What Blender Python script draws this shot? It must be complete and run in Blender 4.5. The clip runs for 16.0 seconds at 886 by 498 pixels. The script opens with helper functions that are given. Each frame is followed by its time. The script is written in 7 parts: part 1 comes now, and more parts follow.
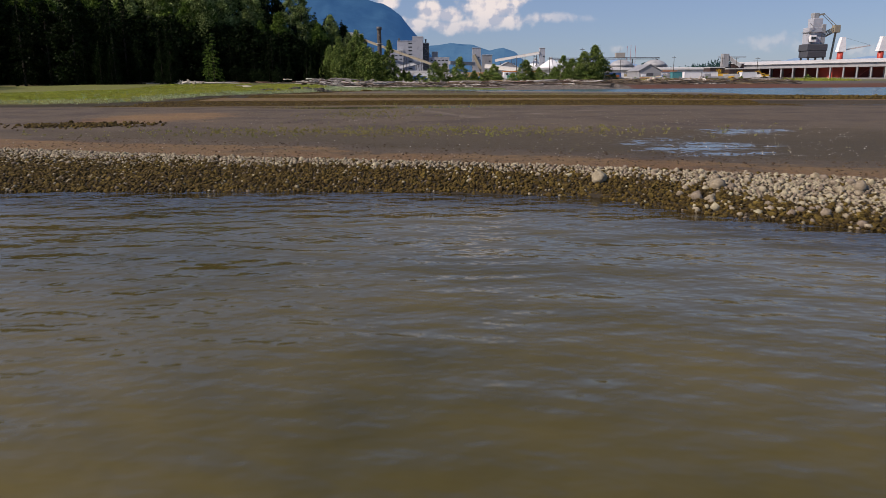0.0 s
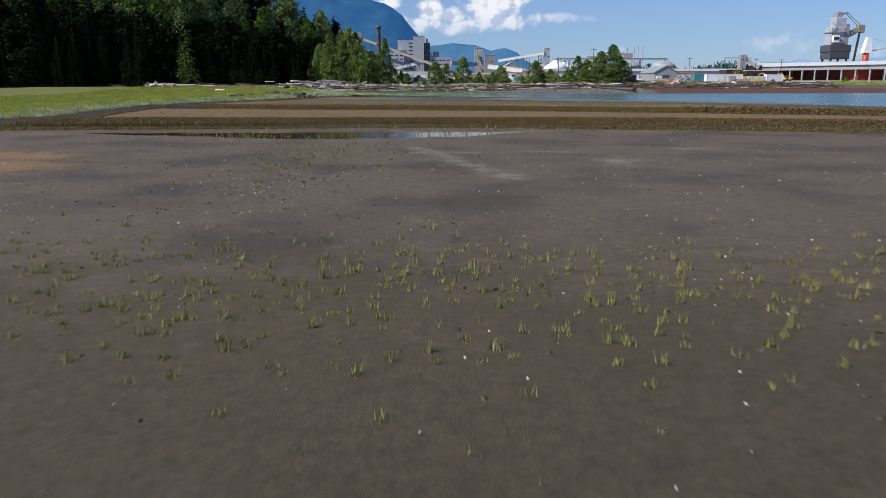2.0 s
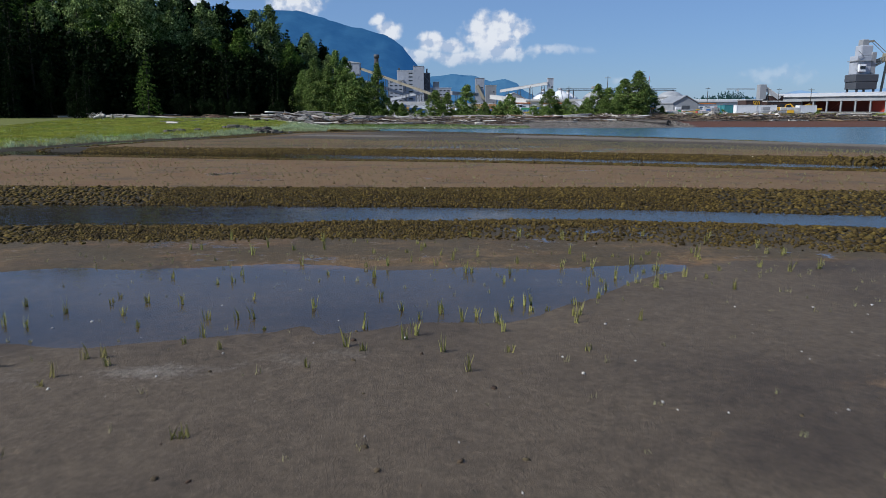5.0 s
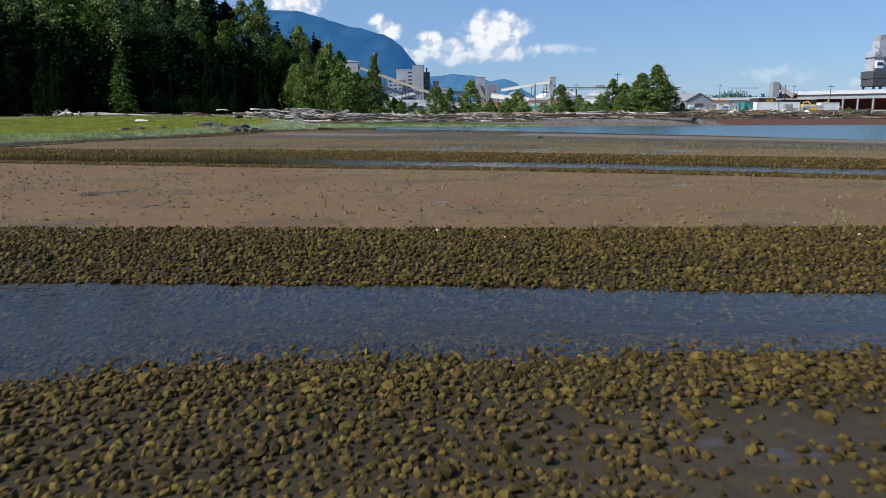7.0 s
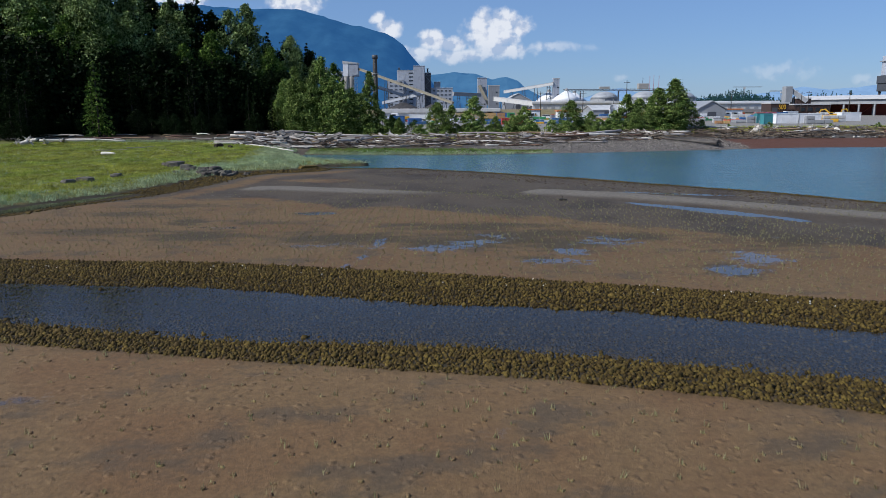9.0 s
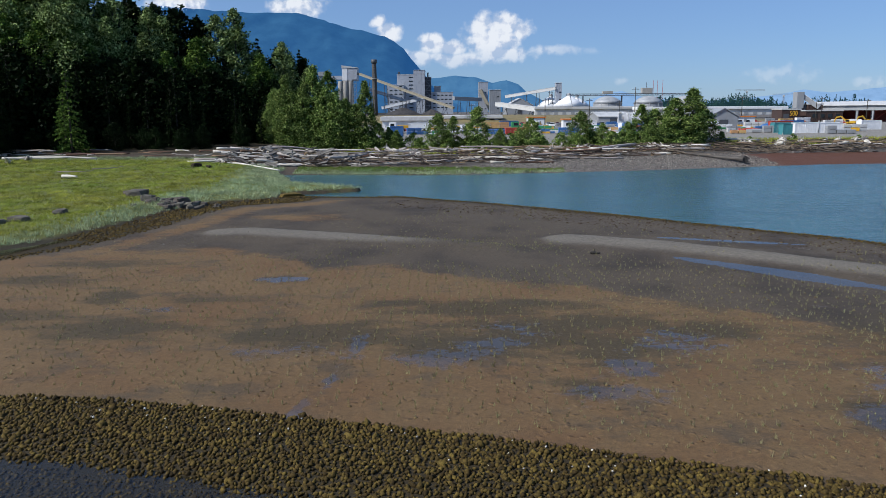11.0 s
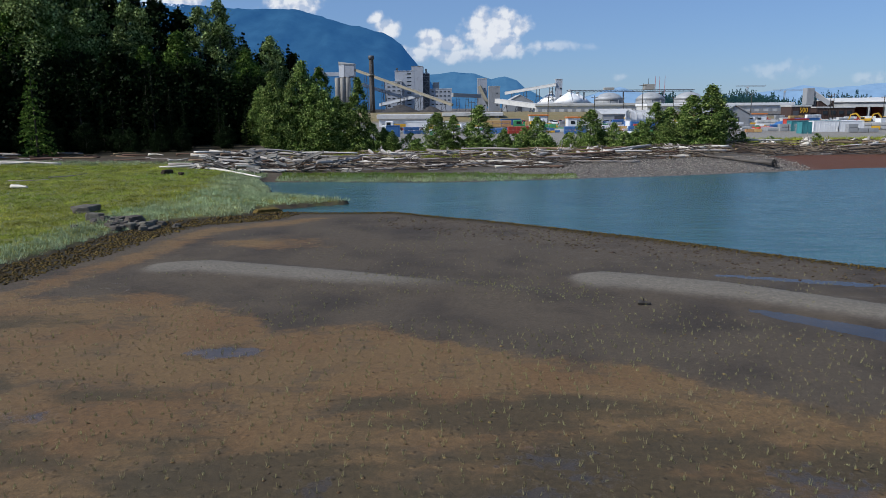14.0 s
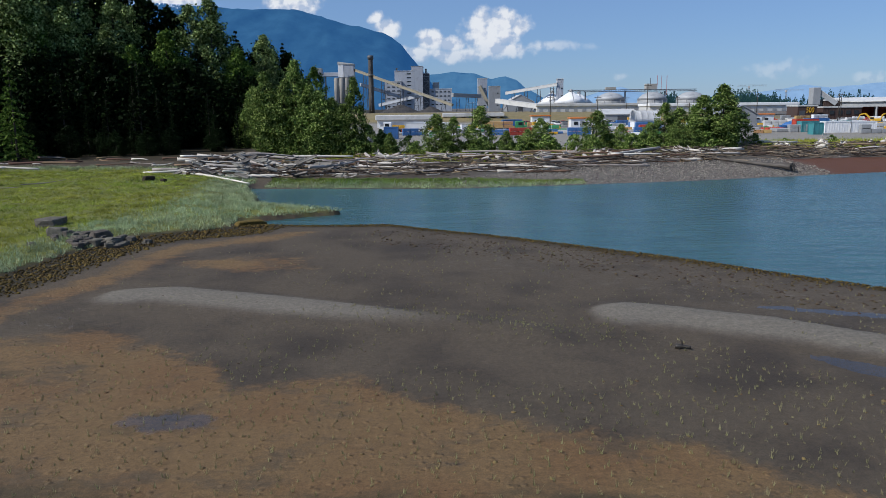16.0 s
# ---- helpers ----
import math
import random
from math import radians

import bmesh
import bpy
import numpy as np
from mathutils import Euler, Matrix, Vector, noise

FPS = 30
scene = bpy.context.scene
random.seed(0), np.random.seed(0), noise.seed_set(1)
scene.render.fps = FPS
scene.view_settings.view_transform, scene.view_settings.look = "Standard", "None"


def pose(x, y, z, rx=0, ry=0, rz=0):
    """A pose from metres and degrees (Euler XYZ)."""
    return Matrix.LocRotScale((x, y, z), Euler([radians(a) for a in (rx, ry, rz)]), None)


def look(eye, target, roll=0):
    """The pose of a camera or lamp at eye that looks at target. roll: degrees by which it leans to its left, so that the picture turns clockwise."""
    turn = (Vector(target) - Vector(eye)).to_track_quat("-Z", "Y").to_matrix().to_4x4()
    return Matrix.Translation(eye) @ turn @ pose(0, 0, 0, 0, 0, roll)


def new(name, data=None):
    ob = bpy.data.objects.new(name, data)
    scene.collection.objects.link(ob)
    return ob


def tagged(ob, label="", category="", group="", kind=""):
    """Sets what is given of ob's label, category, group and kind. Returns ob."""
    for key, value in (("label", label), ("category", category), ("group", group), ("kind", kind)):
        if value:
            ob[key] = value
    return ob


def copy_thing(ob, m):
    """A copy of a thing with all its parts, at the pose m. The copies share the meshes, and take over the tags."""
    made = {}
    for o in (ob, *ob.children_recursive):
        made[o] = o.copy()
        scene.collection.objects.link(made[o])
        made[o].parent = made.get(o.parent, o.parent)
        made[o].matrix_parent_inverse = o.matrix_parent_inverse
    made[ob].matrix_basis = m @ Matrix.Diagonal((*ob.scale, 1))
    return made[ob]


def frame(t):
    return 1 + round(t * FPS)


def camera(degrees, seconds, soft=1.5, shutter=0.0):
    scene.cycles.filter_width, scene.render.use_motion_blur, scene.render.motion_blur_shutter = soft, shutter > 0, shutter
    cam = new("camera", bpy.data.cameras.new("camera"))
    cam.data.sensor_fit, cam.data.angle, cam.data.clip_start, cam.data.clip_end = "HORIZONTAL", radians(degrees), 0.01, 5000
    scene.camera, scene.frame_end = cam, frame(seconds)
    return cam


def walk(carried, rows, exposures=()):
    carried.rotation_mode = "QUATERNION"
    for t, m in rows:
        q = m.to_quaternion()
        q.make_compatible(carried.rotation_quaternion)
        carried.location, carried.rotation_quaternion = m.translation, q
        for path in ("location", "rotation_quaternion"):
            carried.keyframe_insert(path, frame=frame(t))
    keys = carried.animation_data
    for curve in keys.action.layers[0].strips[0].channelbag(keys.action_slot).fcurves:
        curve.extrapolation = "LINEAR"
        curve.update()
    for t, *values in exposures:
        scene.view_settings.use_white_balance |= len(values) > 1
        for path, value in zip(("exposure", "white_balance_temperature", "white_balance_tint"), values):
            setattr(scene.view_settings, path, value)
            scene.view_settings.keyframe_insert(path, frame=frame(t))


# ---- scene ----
cam = camera(63.0, 16.0, 0.5, 0.15)
PATH = [
    (0, (0.995, -3.378, 2.127), (0.985, -1.431, 1.673), -0.3),
    (0.5, (0.989, 2.043, 2.219), (0.98, 3.99, 1.764), -0.1),
    (1, (0.924, 7.388, 2.39), (0.914, 9.336, 1.935), -0.1),
    (1.5, (0.881, 12.688, 2.516), (0.871, 14.636, 2.062), -0.1),
    (2, (0.87, 18.498, 2.788), (0.858, 20.446, 2.334), -0.1),
    (2.5, (0.798, 24.099, 2.785), (0.789, 26.047, 2.331), -0.0),
    (3, (0.694, 29.214, 2.782), (0.685, 31.165, 2.344), -0.0),
    (3.5, (0.567, 33.861, 2.875), (0.558, 35.82, 2.472), 0.0),
    (4, (0.841, 38.013, 2.978), (0.831, 39.977, 2.602), 0.0),
    (6.5, (-0.027, 56.378, 2.547), (-0.039, 58.342, 2.172), -0.0),
    (7, (-0.075, 59.279, 2.344), (-0.086, 61.244, 1.969), -0.1),
    (7.5, (-0.119, 62.41, 2.526), (-0.129, 64.375, 2.151), -0.0),
    (8, (-0.108, 65.377, 3.595), (-0.122, 67.341, 3.22), -0.0),
    (8.5, (-0.06, 68.348, 5.056), (-0.074, 70.312, 4.679), -0.2),
    (9, (-0.073, 71.417, 6.527), (-0.089, 73.38, 6.146), -0.3),
    (9.5, (-0.057, 74.545, 7.705), (-0.075, 76.508, 7.322), -0.7),
    (9.7, (-0.148, 75.656, 7.82), (-0.161, 77.622, 7.452), -0.5),
    (11.8, (-0.36, 85.387, 8.23), (-0.378, 87.35, 7.849), -0.4),
    (12, (-0.433, 86.101, 8.254), (-0.448, 88.064, 7.871), -0.4),
    (12.5, (-0.479, 87.652, 8.319), (-0.493, 89.615, 7.937), -0.3),
    (13, (-0.475, 89.19, 8.41), (-0.489, 91.153, 8.029), -0.4),
    (13.5, (-0.451, 90.769, 8.485), (-0.466, 92.733, 8.104), -0.4),
    (14, (-0.46, 92.274, 8.561), (-0.474, 94.237, 8.179), -0.5),
    (14.5, (-0.465, 93.76, 8.605), (-0.479, 95.724, 8.223), -0.5),
    (15, (-0.497, 95.183, 8.655), (-0.51, 97.147, 8.273), -0.5),
    (15.5, (-0.458, 96.549, 8.673), (-0.473, 98.512, 8.292), -0.6),
    (16, (-0.409, 97.711, 8.749), (-0.424, 99.674, 8.367), -0.6),
]
walk(cam, [(t, look(e, g, r)) for t, e, g, r in PATH], [(0, 0.0, 7250, 21), (0.6, 0.04, 7150, 20), (1.5, 0.22, 6650, 16), (2.2, 0.22, 6250, 12), (3.4, 0.10, 6050, 10), (4.2, 0.0, 5980, 10), (6.5, 0.2, 6250, 10), (8, 0.42, 6400, 10), (8.5, 0.1, 6200, 11), (9, 0.05, 6000, 11), (9.5, 0.2, 6000, 10), (10.3, 0.18, 6050, 10), (12, 0.1, 6080, 10), (16, 0.05, 6150, 10)])

# ---- world, sun ----
SUN_EL, SUN_DIR = radians(42), Vector((-0.69, -0.27, 0.67)).normalized()
world = bpy.data.worlds.new("sky")
scene.world = world
world.use_nodes = True
wn = world.node_tree.nodes
sky = wn.new("ShaderNodeTexSky")
sky.sky_type, sky.sun_disc = "NISHITA", False
sky.sun_elevation, sky.sun_rotation = SUN_EL, math.atan2(SUN_DIR.x, SUN_DIR.y)
sky.air_density, sky.dust_density, sky.ozone_density = 1.0, 0.2, 3.0
tint = wn.new("ShaderNodeMix")
tint.data_type, tint.blend_type = "RGBA", "MULTIPLY"
tint.inputs[0].default_value, tint.inputs[7].default_value = 1.0, (0.74, 0.94, 1.28, 1)
world.node_tree.links.new(sky.outputs[0], tint.inputs[6])
even = wn.new("ShaderNodeMix")
even.data_type, even.inputs[0].default_value, even.inputs[7].default_value = "RGBA", 0.28, (6.0, 8.8, 13.5, 1)
world.node_tree.links.new(tint.outputs[2], even.inputs[6])
world.node_tree.links.new(even.outputs[2], wn["Background"].inputs[0])
wn["Background"].inputs[1].default_value = 0.060
sun = new("sun", bpy.data.lights.new("sun", "SUN"))
sun.data.energy, sun.data.angle, sun.data.color = 4.9, radians(0.6), (1.0, 0.94, 0.85)
sun.matrix_world = look(SUN_DIR * 300, (0, 0, 0))


# ---- materials ----
def nodes_of(name):
    m = bpy.data.materials.new(name)
    m.use_nodes = True
    nt = m.node_tree
    return m, nt, nt.nodes, nt.links, nt.nodes["Principled BSDF"]


def noise_tex(nt, scale, detail=4.0, rough=0.55, coord="Object", stretch=None):
    tc, nz = nt.nodes.new("ShaderNodeTexCoord"), nt.nodes.new("ShaderNodeTexNoise")
    nz.inputs["Scale"].default_value, nz.inputs["Detail"].default_value, nz.inputs["Roughness"].default_value = scale, detail, rough
    if stretch:
        mp = nt.nodes.new("ShaderNodeMapping")
        mp.inputs["Scale"].default_value = stretch
        nt.links.new(tc.outputs[coord], mp.inputs[0])
        nt.links.new(mp.outputs[0], nz.inputs["Vector"])
    else:
        nt.links.new(tc.outputs[coord], nz.inputs["Vector"])
    return nz


def ramp(nt, fac, stops):
    r = nt.nodes.new("ShaderNodeValToRGB")
    el = r.color_ramp.elements
    while len(el) < len(stops):
        el.new(0.5)
    for e, (p, c) in zip(el, stops):
        e.position, e.color = p, (*c, 1) if len(c) == 3 else c
    nt.links.new(fac, r.inputs[0])
    return r.outputs[0]


def mixc(nt, fac, a, b, mode="MIX"):
    m = nt.nodes.new("ShaderNodeMix")
    m.data_type, m.blend_type = "RGBA", mode
    for sock, v in ((m.inputs[0], fac), (m.inputs[6], a), (m.inputs[7], b)):
        if isinstance(v, (int, float)):
            sock.default_value = v
        elif isinstance(v, tuple):
            sock.default_value = (*v, 1)
        else:
            nt.links.new(v, sock)
    return m.outputs[2]


def math_node(nt, op, a, b=0.0, c=0.0):
    m = nt.nodes.new("ShaderNodeMath")
    m.operation = op
    for sock, v in zip(m.inputs, (a, b, c)):
        if isinstance(v, (int, float)):
            sock.default_value = v
        else:
            nt.links.new(v, sock)
    return m.outputs[0]


def step(nt, v, lo, hi):
    m = nt.nodes.new("ShaderNodeMapRange")
    m.interpolation_type = "SMOOTHSTEP"
    m.inputs[1].default_value, m.inputs[2].default_value = lo, hi
    nt.links.new(v, m.inputs[0])
    return m.outputs[0]


def bump(nt, bsdf, height, strength=0.3, dist=0.02):
    b = nt.nodes.new("ShaderNodeBump")
    b.inputs["Strength"].default_value, b.inputs["Distance"].default_value = strength, dist
    nt.links.new(height, b.inputs["Height"])
    nt.links.new(b.outputs[0], bsdf.inputs["Normal"])


def surface(name, c1, c2, scale=3.0, rough=0.7, metal=0.0, island=0.0, bumps=0.2, bscale=20.0, stretch=None, obj_random=0.0, grime=None, hue=0.05):
    """A mottled surface between two colours, with fine relief, and grime in patches."""
    m, nt, ns, lk, bs = nodes_of(name)
    nz = noise_tex(nt, scale, 5, 0.6, stretch=stretch)
    col = ramp(nt, nz.outputs[0], [(0.3, c1), (0.7, c2)])
    if island or obj_random:
        src = ns.new("ShaderNodeNewGeometry").outputs["Random Per Island"] if island else ns.new("ShaderNodeObjectInfo").outputs["Random"]
        k = island or obj_random
        hs = ns.new("ShaderNodeHueSaturation")
        lk.new(math_node(nt, "MULTIPLY_ADD", src, 2 * k, 1 - k), hs.inputs["Value"])
        lk.new(math_node(nt, "MULTIPLY_ADD", src, hue, 0.5 - hue / 2), hs.inputs["Hue"])
        lk.new(col, hs.inputs["Color"])
        col = hs.outputs[0]
    if grime:
        g = noise_tex(nt, scale * 0.25, 6, 0.7)
        col = mixc(nt, step(nt, g.outputs[0], 0.5, 0.72), col, grime)
    lk.new(col, bs.inputs["Base Color"])
    bs.inputs["Specular IOR Level"].default_value = 0.2 if rough > 0.6 else 0.5
    bs.inputs["Roughness"].default_value, bs.inputs["Metallic"].default_value = rough, metal
    if bumps:
        bump(nt, bs, noise_tex(nt, bscale, 4, 0.6, stretch=stretch).outputs[0], bumps, 0.02)
    return m


def paint(name, c, rough=0.5, metal=0.0, dirt=0.6):
    """Weathered paint or sheet metal with dirt patches and streaks."""
    d = tuple(v * dirt + 0.02 for v in c)
    return surface(name, c, tuple(v * 0.9 for v in c), 0.6, rough, metal, bumps=0.05, bscale=3, grime=d)


def ground_material():
    m, nt, ns, lk, bs = nodes_of("tidal_ground")

    def att(n):
        a = ns.new("ShaderNodeAttribute")
        a.attribute_name = n
        return a.outputs["Fac"]
    big, mid, fine = noise_tex(nt, 0.22, 6, 0.6), noise_tex(nt, 1.6, 6, 0.65), noise_tex(nt, 17, 8, 0.78)
    wide = noise_tex(nt, 0.42, 6, 0.62, stretch=(0.75, 1.25, 1))
    mud = mixc(nt, mid.outputs[0], (0.064, 0.047, 0.031), (0.109, 0.084, 0.057))
    mud = mixc(nt, step(nt, big.outputs[0], 0.42, 0.68), mud, (0.047, 0.035, 0.025))
    sand = mixc(nt, mid.outputs[0], (0.132, 0.080, 0.034), (0.19, 0.118, 0.054))
    sand = mixc(nt, step(nt, big.outputs[0], 0.42, 0.66), sand, (0.150, 0.084, 0.036))
    sand = mixc(nt, math_node(nt, "MULTIPLY", step(nt, noise_tex(nt, 0.42, 7, 0.68, stretch=(0.8, 1.2, 1)).outputs[0], 0.50, 0.64), 0.7), sand, (0.074, 0.056, 0.036))
    s = math_node(nt, "ADD", att("sand"), math_node(nt, "MULTIPLY_ADD", wide.outputs[0], 1.5, -0.75))
    s = math_node(nt, "ADD", s, math_node(nt, "MULTIPLY_ADD", mid.outputs[0], 1.2, -0.6))
    fleck = noise_tex(nt, 5.5, 6, 0.7)
    s = math_node(nt, "ADD", s, math_node(nt, "MULTIPLY_ADD", fleck.outputs[0], 0.5, -0.25))
    col = mixc(nt, step(nt, s, 0.22, 0.78), mud, sand)
    al = math_node(nt, "ADD", att("algae"), math_node(nt, "MULTIPLY_ADD", noise_tex(nt, 0.8, 7, 0.65, stretch=(0.55, 1.3, 1)).outputs[0], 1.8, -0.9))
    col = mixc(nt, math_node(nt, "MULTIPLY", step(nt, al, 0.2, 0.75), 0.85), col, mixc(nt, mid.outputs[0], (0.046, 0.034, 0.017), (0.075, 0.057, 0.030)))
    cr = math_node(nt, "ADD", att("crust"), math_node(nt, "MULTIPLY_ADD", noise_tex(nt, 1.1, 8, 0.75, stretch=(0.9, 1.0, 1)).outputs[0], 1.6, -0.8))
    cr = math_node(nt, "ADD", cr, math_node(nt, "MULTIPLY_ADD", fine.outputs[0], 0.9, -0.45))
    col = mixc(nt, math_node(nt, "MULTIPLY", step(nt, cr, 0.45, 0.95), 0.75), col, (0.185, 0.162, 0.136))
    col = mixc(nt, math_node(nt, "MULTIPLY", step(nt, att("crest"), 0.12, 0.55), 0.9), col, mixc(nt, mid.outputs[0], (0.15, 0.129, 0.104), (0.20, 0.175, 0.143)))
    col = mixc(nt, att("gravel"), col, mixc(nt, fine.outputs[0], (0.07, 0.06, 0.052), (0.22, 0.195, 0.175)))
    # dark weed tone, also used for the shade on the forest floor
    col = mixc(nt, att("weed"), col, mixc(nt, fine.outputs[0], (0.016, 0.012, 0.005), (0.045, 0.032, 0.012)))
    col = mixc(nt, att("red"), col, mixc(nt, mid.outputs[0], (0.085, 0.032, 0.016), (0.14, 0.058, 0.03)))
    col = mixc(nt, att("grass"), col, mixc(nt, mid.outputs[0], (0.10, 0.115, 0.022), (0.18, 0.185, 0.045)))
    col = mixc(nt, att("yard"), col, mixc(nt, mid.outputs[0], (0.19, 0.172, 0.15), (0.33, 0.305, 0.27)))
    col = mixc(nt, att("straw"), col, mixc(nt, big.outputs[0], (0.13, 0.12, 0.04), (0.34, 0.25, 0.13)))
    w = math_node(nt, "ADD", att("wet"), math_node(nt, "MULTIPLY_ADD", wide.outputs[0], 1.5, -0.75))
    w = math_node(nt, "ADD", w, math_node(nt, "MULTIPLY_ADD", mid.outputs[0], 1.1, -0.55))
    w = math_node(nt, "ADD", w, math_node(nt, "MULTIPLY_ADD", fleck.outputs[0], 1.0, -0.5))
    wet = step(nt, w, 0.47, 0.66)
    col = mixc(nt, math_node(nt, "MULTIPLY", wet, 0.45), col, (0.045, 0.04, 0.04))
    col = mixc(nt, 1.0, col, ramp(nt, fine.outputs[0], [(0.30, (0.62, 0.62, 0.62)), (0.70, (1.38, 1.38, 1.38))]), "MULTIPLY")
    col = mixc(nt, 1.0, col, ramp(nt, fleck.outputs[0], [(0.30, (0.68, 0.68, 0.68)), (0.68, (1.26, 1.26, 1.26))]), "MULTIPLY")
    dry = att("dry")
    col = mixc(nt, 1.0, col, mixc(nt, dry, (0.82, 0.84, 0.84), (1.1, 1.09, 1.07)), "MULTIPLY")
    lk.new(col, bs.inputs["Base Color"])
    lk.new(math_node(nt, "MULTIPLY_ADD", wet, -0.67, 0.79), bs.inputs["Roughness"])
    bs.inputs["Specular IOR Level"].default_value = 0.3
    b = ns.new("ShaderNodeBump")
    lk.new(math_node(nt, "MULTIPLY_ADD", wet, -0.56, 0.6), b.inputs["Strength"])
    b.inputs["Distance"].default_value = 0.05
    grit = noise_tex(nt, 60, 4, 0.7)
    vor, tcv = ns.new("ShaderNodeTexVoronoi"), ns.new("ShaderNodeTexCoord")
    vor.inputs["Scale"].default_value = 2.7
    lk.new(tcv.outputs["Object"], vor.inputs["Vector"])
    mound = math_node(nt, "MULTIPLY", math_node(nt, "SUBTRACT", 1.0, step(nt, vor.outputs["Distance"], 0.02, 0.3)), math_node(nt, "MULTIPLY", step(nt, s, 0.2, 0.8), 1.5))
    lk.new(math_node(nt, "ADD", math_node(nt, "ADD", math_node(nt, "ADD", fine.outputs[0], mound), math_node(nt, "MULTIPLY", grit.outputs[0], 0.3)), mid.outputs[0]), b.inputs["Height"])
    lk.new(b.outputs[0], bs.inputs["Normal"])
    return m


def water_material(name, c1, c2, rough, wave, scale, stretch, shallow=False, fine=0.11, slant=0.0):
    """Turbid water: mottled body colour under a rippled glossy surface."""
    m, nt, ns, lk, bs = nodes_of(name)
    nz = noise_tex(nt, 0.22, 5, 0.6, stretch=(0.6, 1.2, 1))
    lk.new(ramp(nt, nz.outputs[0], [(0.32, c1), (0.68, c2)]), bs.inputs["Base Color"])
    bs.inputs["Roughness"].default_value, bs.inputs["IOR"].default_value = rough, 1.333
    a = noise_tex(nt, scale, 3, 0.5, stretch=stretch)
    b = noise_tex(nt, scale * 4.5, 3, 0.55, stretch=stretch)
    for n in (nz, a, b):
        if slant:
            n.inputs["Vector"].links[0].from_node.inputs["Rotation"].default_value = (0, 0, slant)
    h = math_node(nt, "MULTIPLY_ADD", b.outputs[0], fine, a.outputs[0])
    bump(nt, bs, h, 1.0, wave)
    if shallow:
        at, tr, gl, fr, m1, m2 = (ns.new("ShaderNode" + k) for k in ("Attribute", "BsdfTransparent", "BsdfGlossy", "Fresnel", "MixShader", "MixShader"))
        at.attribute_name, tr.inputs[0].default_value, fr.inputs["IOR"].default_value, gl.inputs["Roughness"].default_value = "murk", (0.5, 0.48, 0.36, 1), 1.333, rough
        for n in (gl, fr):
            lk.new(bs.inputs["Normal"].links[0].from_socket, n.inputs["Normal"])
        lk.new(fr.outputs[0], m1.inputs[0])
        lk.new(tr.outputs[0], m1.inputs[1])
        lk.new(gl.outputs[0], m1.inputs[2])
        lk.new(at.outputs["Fac"], m2.inputs[0])
        lk.new(m1.outputs[0], m2.inputs[1])
        lk.new(bs.outputs[0], m2.inputs[2])
        lk.new(m2.outputs[0], ns["Material Output"].inputs[0])
    return m


def clear_water_material(name, tint, wave, ior=1.333):
    """Shallow clear water over stones."""
    m, nt, ns, lk, bs = nodes_of(name)
    ns.remove(bs)
    out = ns["Material Output"]
    tr, gl, mx, fr = ns.new("ShaderNodeBsdfTransparent"), ns.new("ShaderNodeBsdfGlossy"), ns.new("ShaderNodeMixShader"), ns.new("ShaderNodeFresnel")
    tr.inputs[0].default_value, gl.inputs["Roughness"].default_value = (*tint, 1), 0.06
    fr.inputs["IOR"].default_value = ior
    bp = ns.new("ShaderNodeBump")
    bp.inputs["Distance"].default_value = wave
    lk.new(math_node(nt, "MULTIPLY_ADD", noise_tex(nt, 11, 3, 0.55, stretch=(0.6, 1.3, 1)).outputs[0], 0.6, noise_tex(nt, 2.2, 3, 0.5, stretch=(0.6, 1.4, 1)).outputs[0]), bp.inputs["Height"])
    for n in (gl, fr):
        lk.new(bp.outputs[0], n.inputs["Normal"])
    lk.new(fr.outputs[0], mx.inputs[0])
    lk.new(tr.outputs[0], mx.inputs[1])
    lk.new(gl.outputs[0], mx.inputs[2])
    lk.new(mx.outputs[0], out.inputs[0])
    return m


def leaf_material(name, c1, c2, var=0.45, patchy=(2.0, -0.05)):
    m, nt, ns, lk, bs = nodes_of(name)
    rnd = ns.new("ShaderNodeNewGeometry").outputs["Random Per Island"]
    col = mixc(nt, math_node(nt, "POWER", rnd, 1.9) if var else rnd, c1, c2)
    hs = ns.new("ShaderNodeHueSaturation")
    if var:
        lk.new(math_node(nt, "MULTIPLY_ADD", ns.new("ShaderNodeObjectInfo").outputs["Random"], var, 1 - var / 2), hs.inputs["Value"])
    else:
        lk.new(math_node(nt, "MULTIPLY_ADD", noise_tex(nt, 0.45, 6, 0.7).outputs[0], *patchy), hs.inputs["Value"])
        lk.new(math_node(nt, "MULTIPLY_ADD", noise_tex(nt, 0.11, 4, 0.6).outputs[0], 0.14, 0.43), hs.inputs["Hue"])
    lk.new(col, hs.inputs["Color"])
    lk.new(hs.outputs[0], bs.inputs["Base Color"])
    bs.inputs["Roughness"].default_value = 0.55
    bs.inputs["Specular IOR Level"].default_value = 0.04
    tl, mx = ns.new("ShaderNodeBsdfTranslucent"), ns.new("ShaderNodeMixShader")
    lk.new(hs.outputs[0], tl.inputs[0])
    mx.inputs[0].default_value = 0.16
    lk.new(bs.outputs[0], mx.inputs[1])
    lk.new(tl.outputs[0], mx.inputs[2])
    lk.new(mx.outputs[0], ns["Material Output"].inputs[0])
    return m


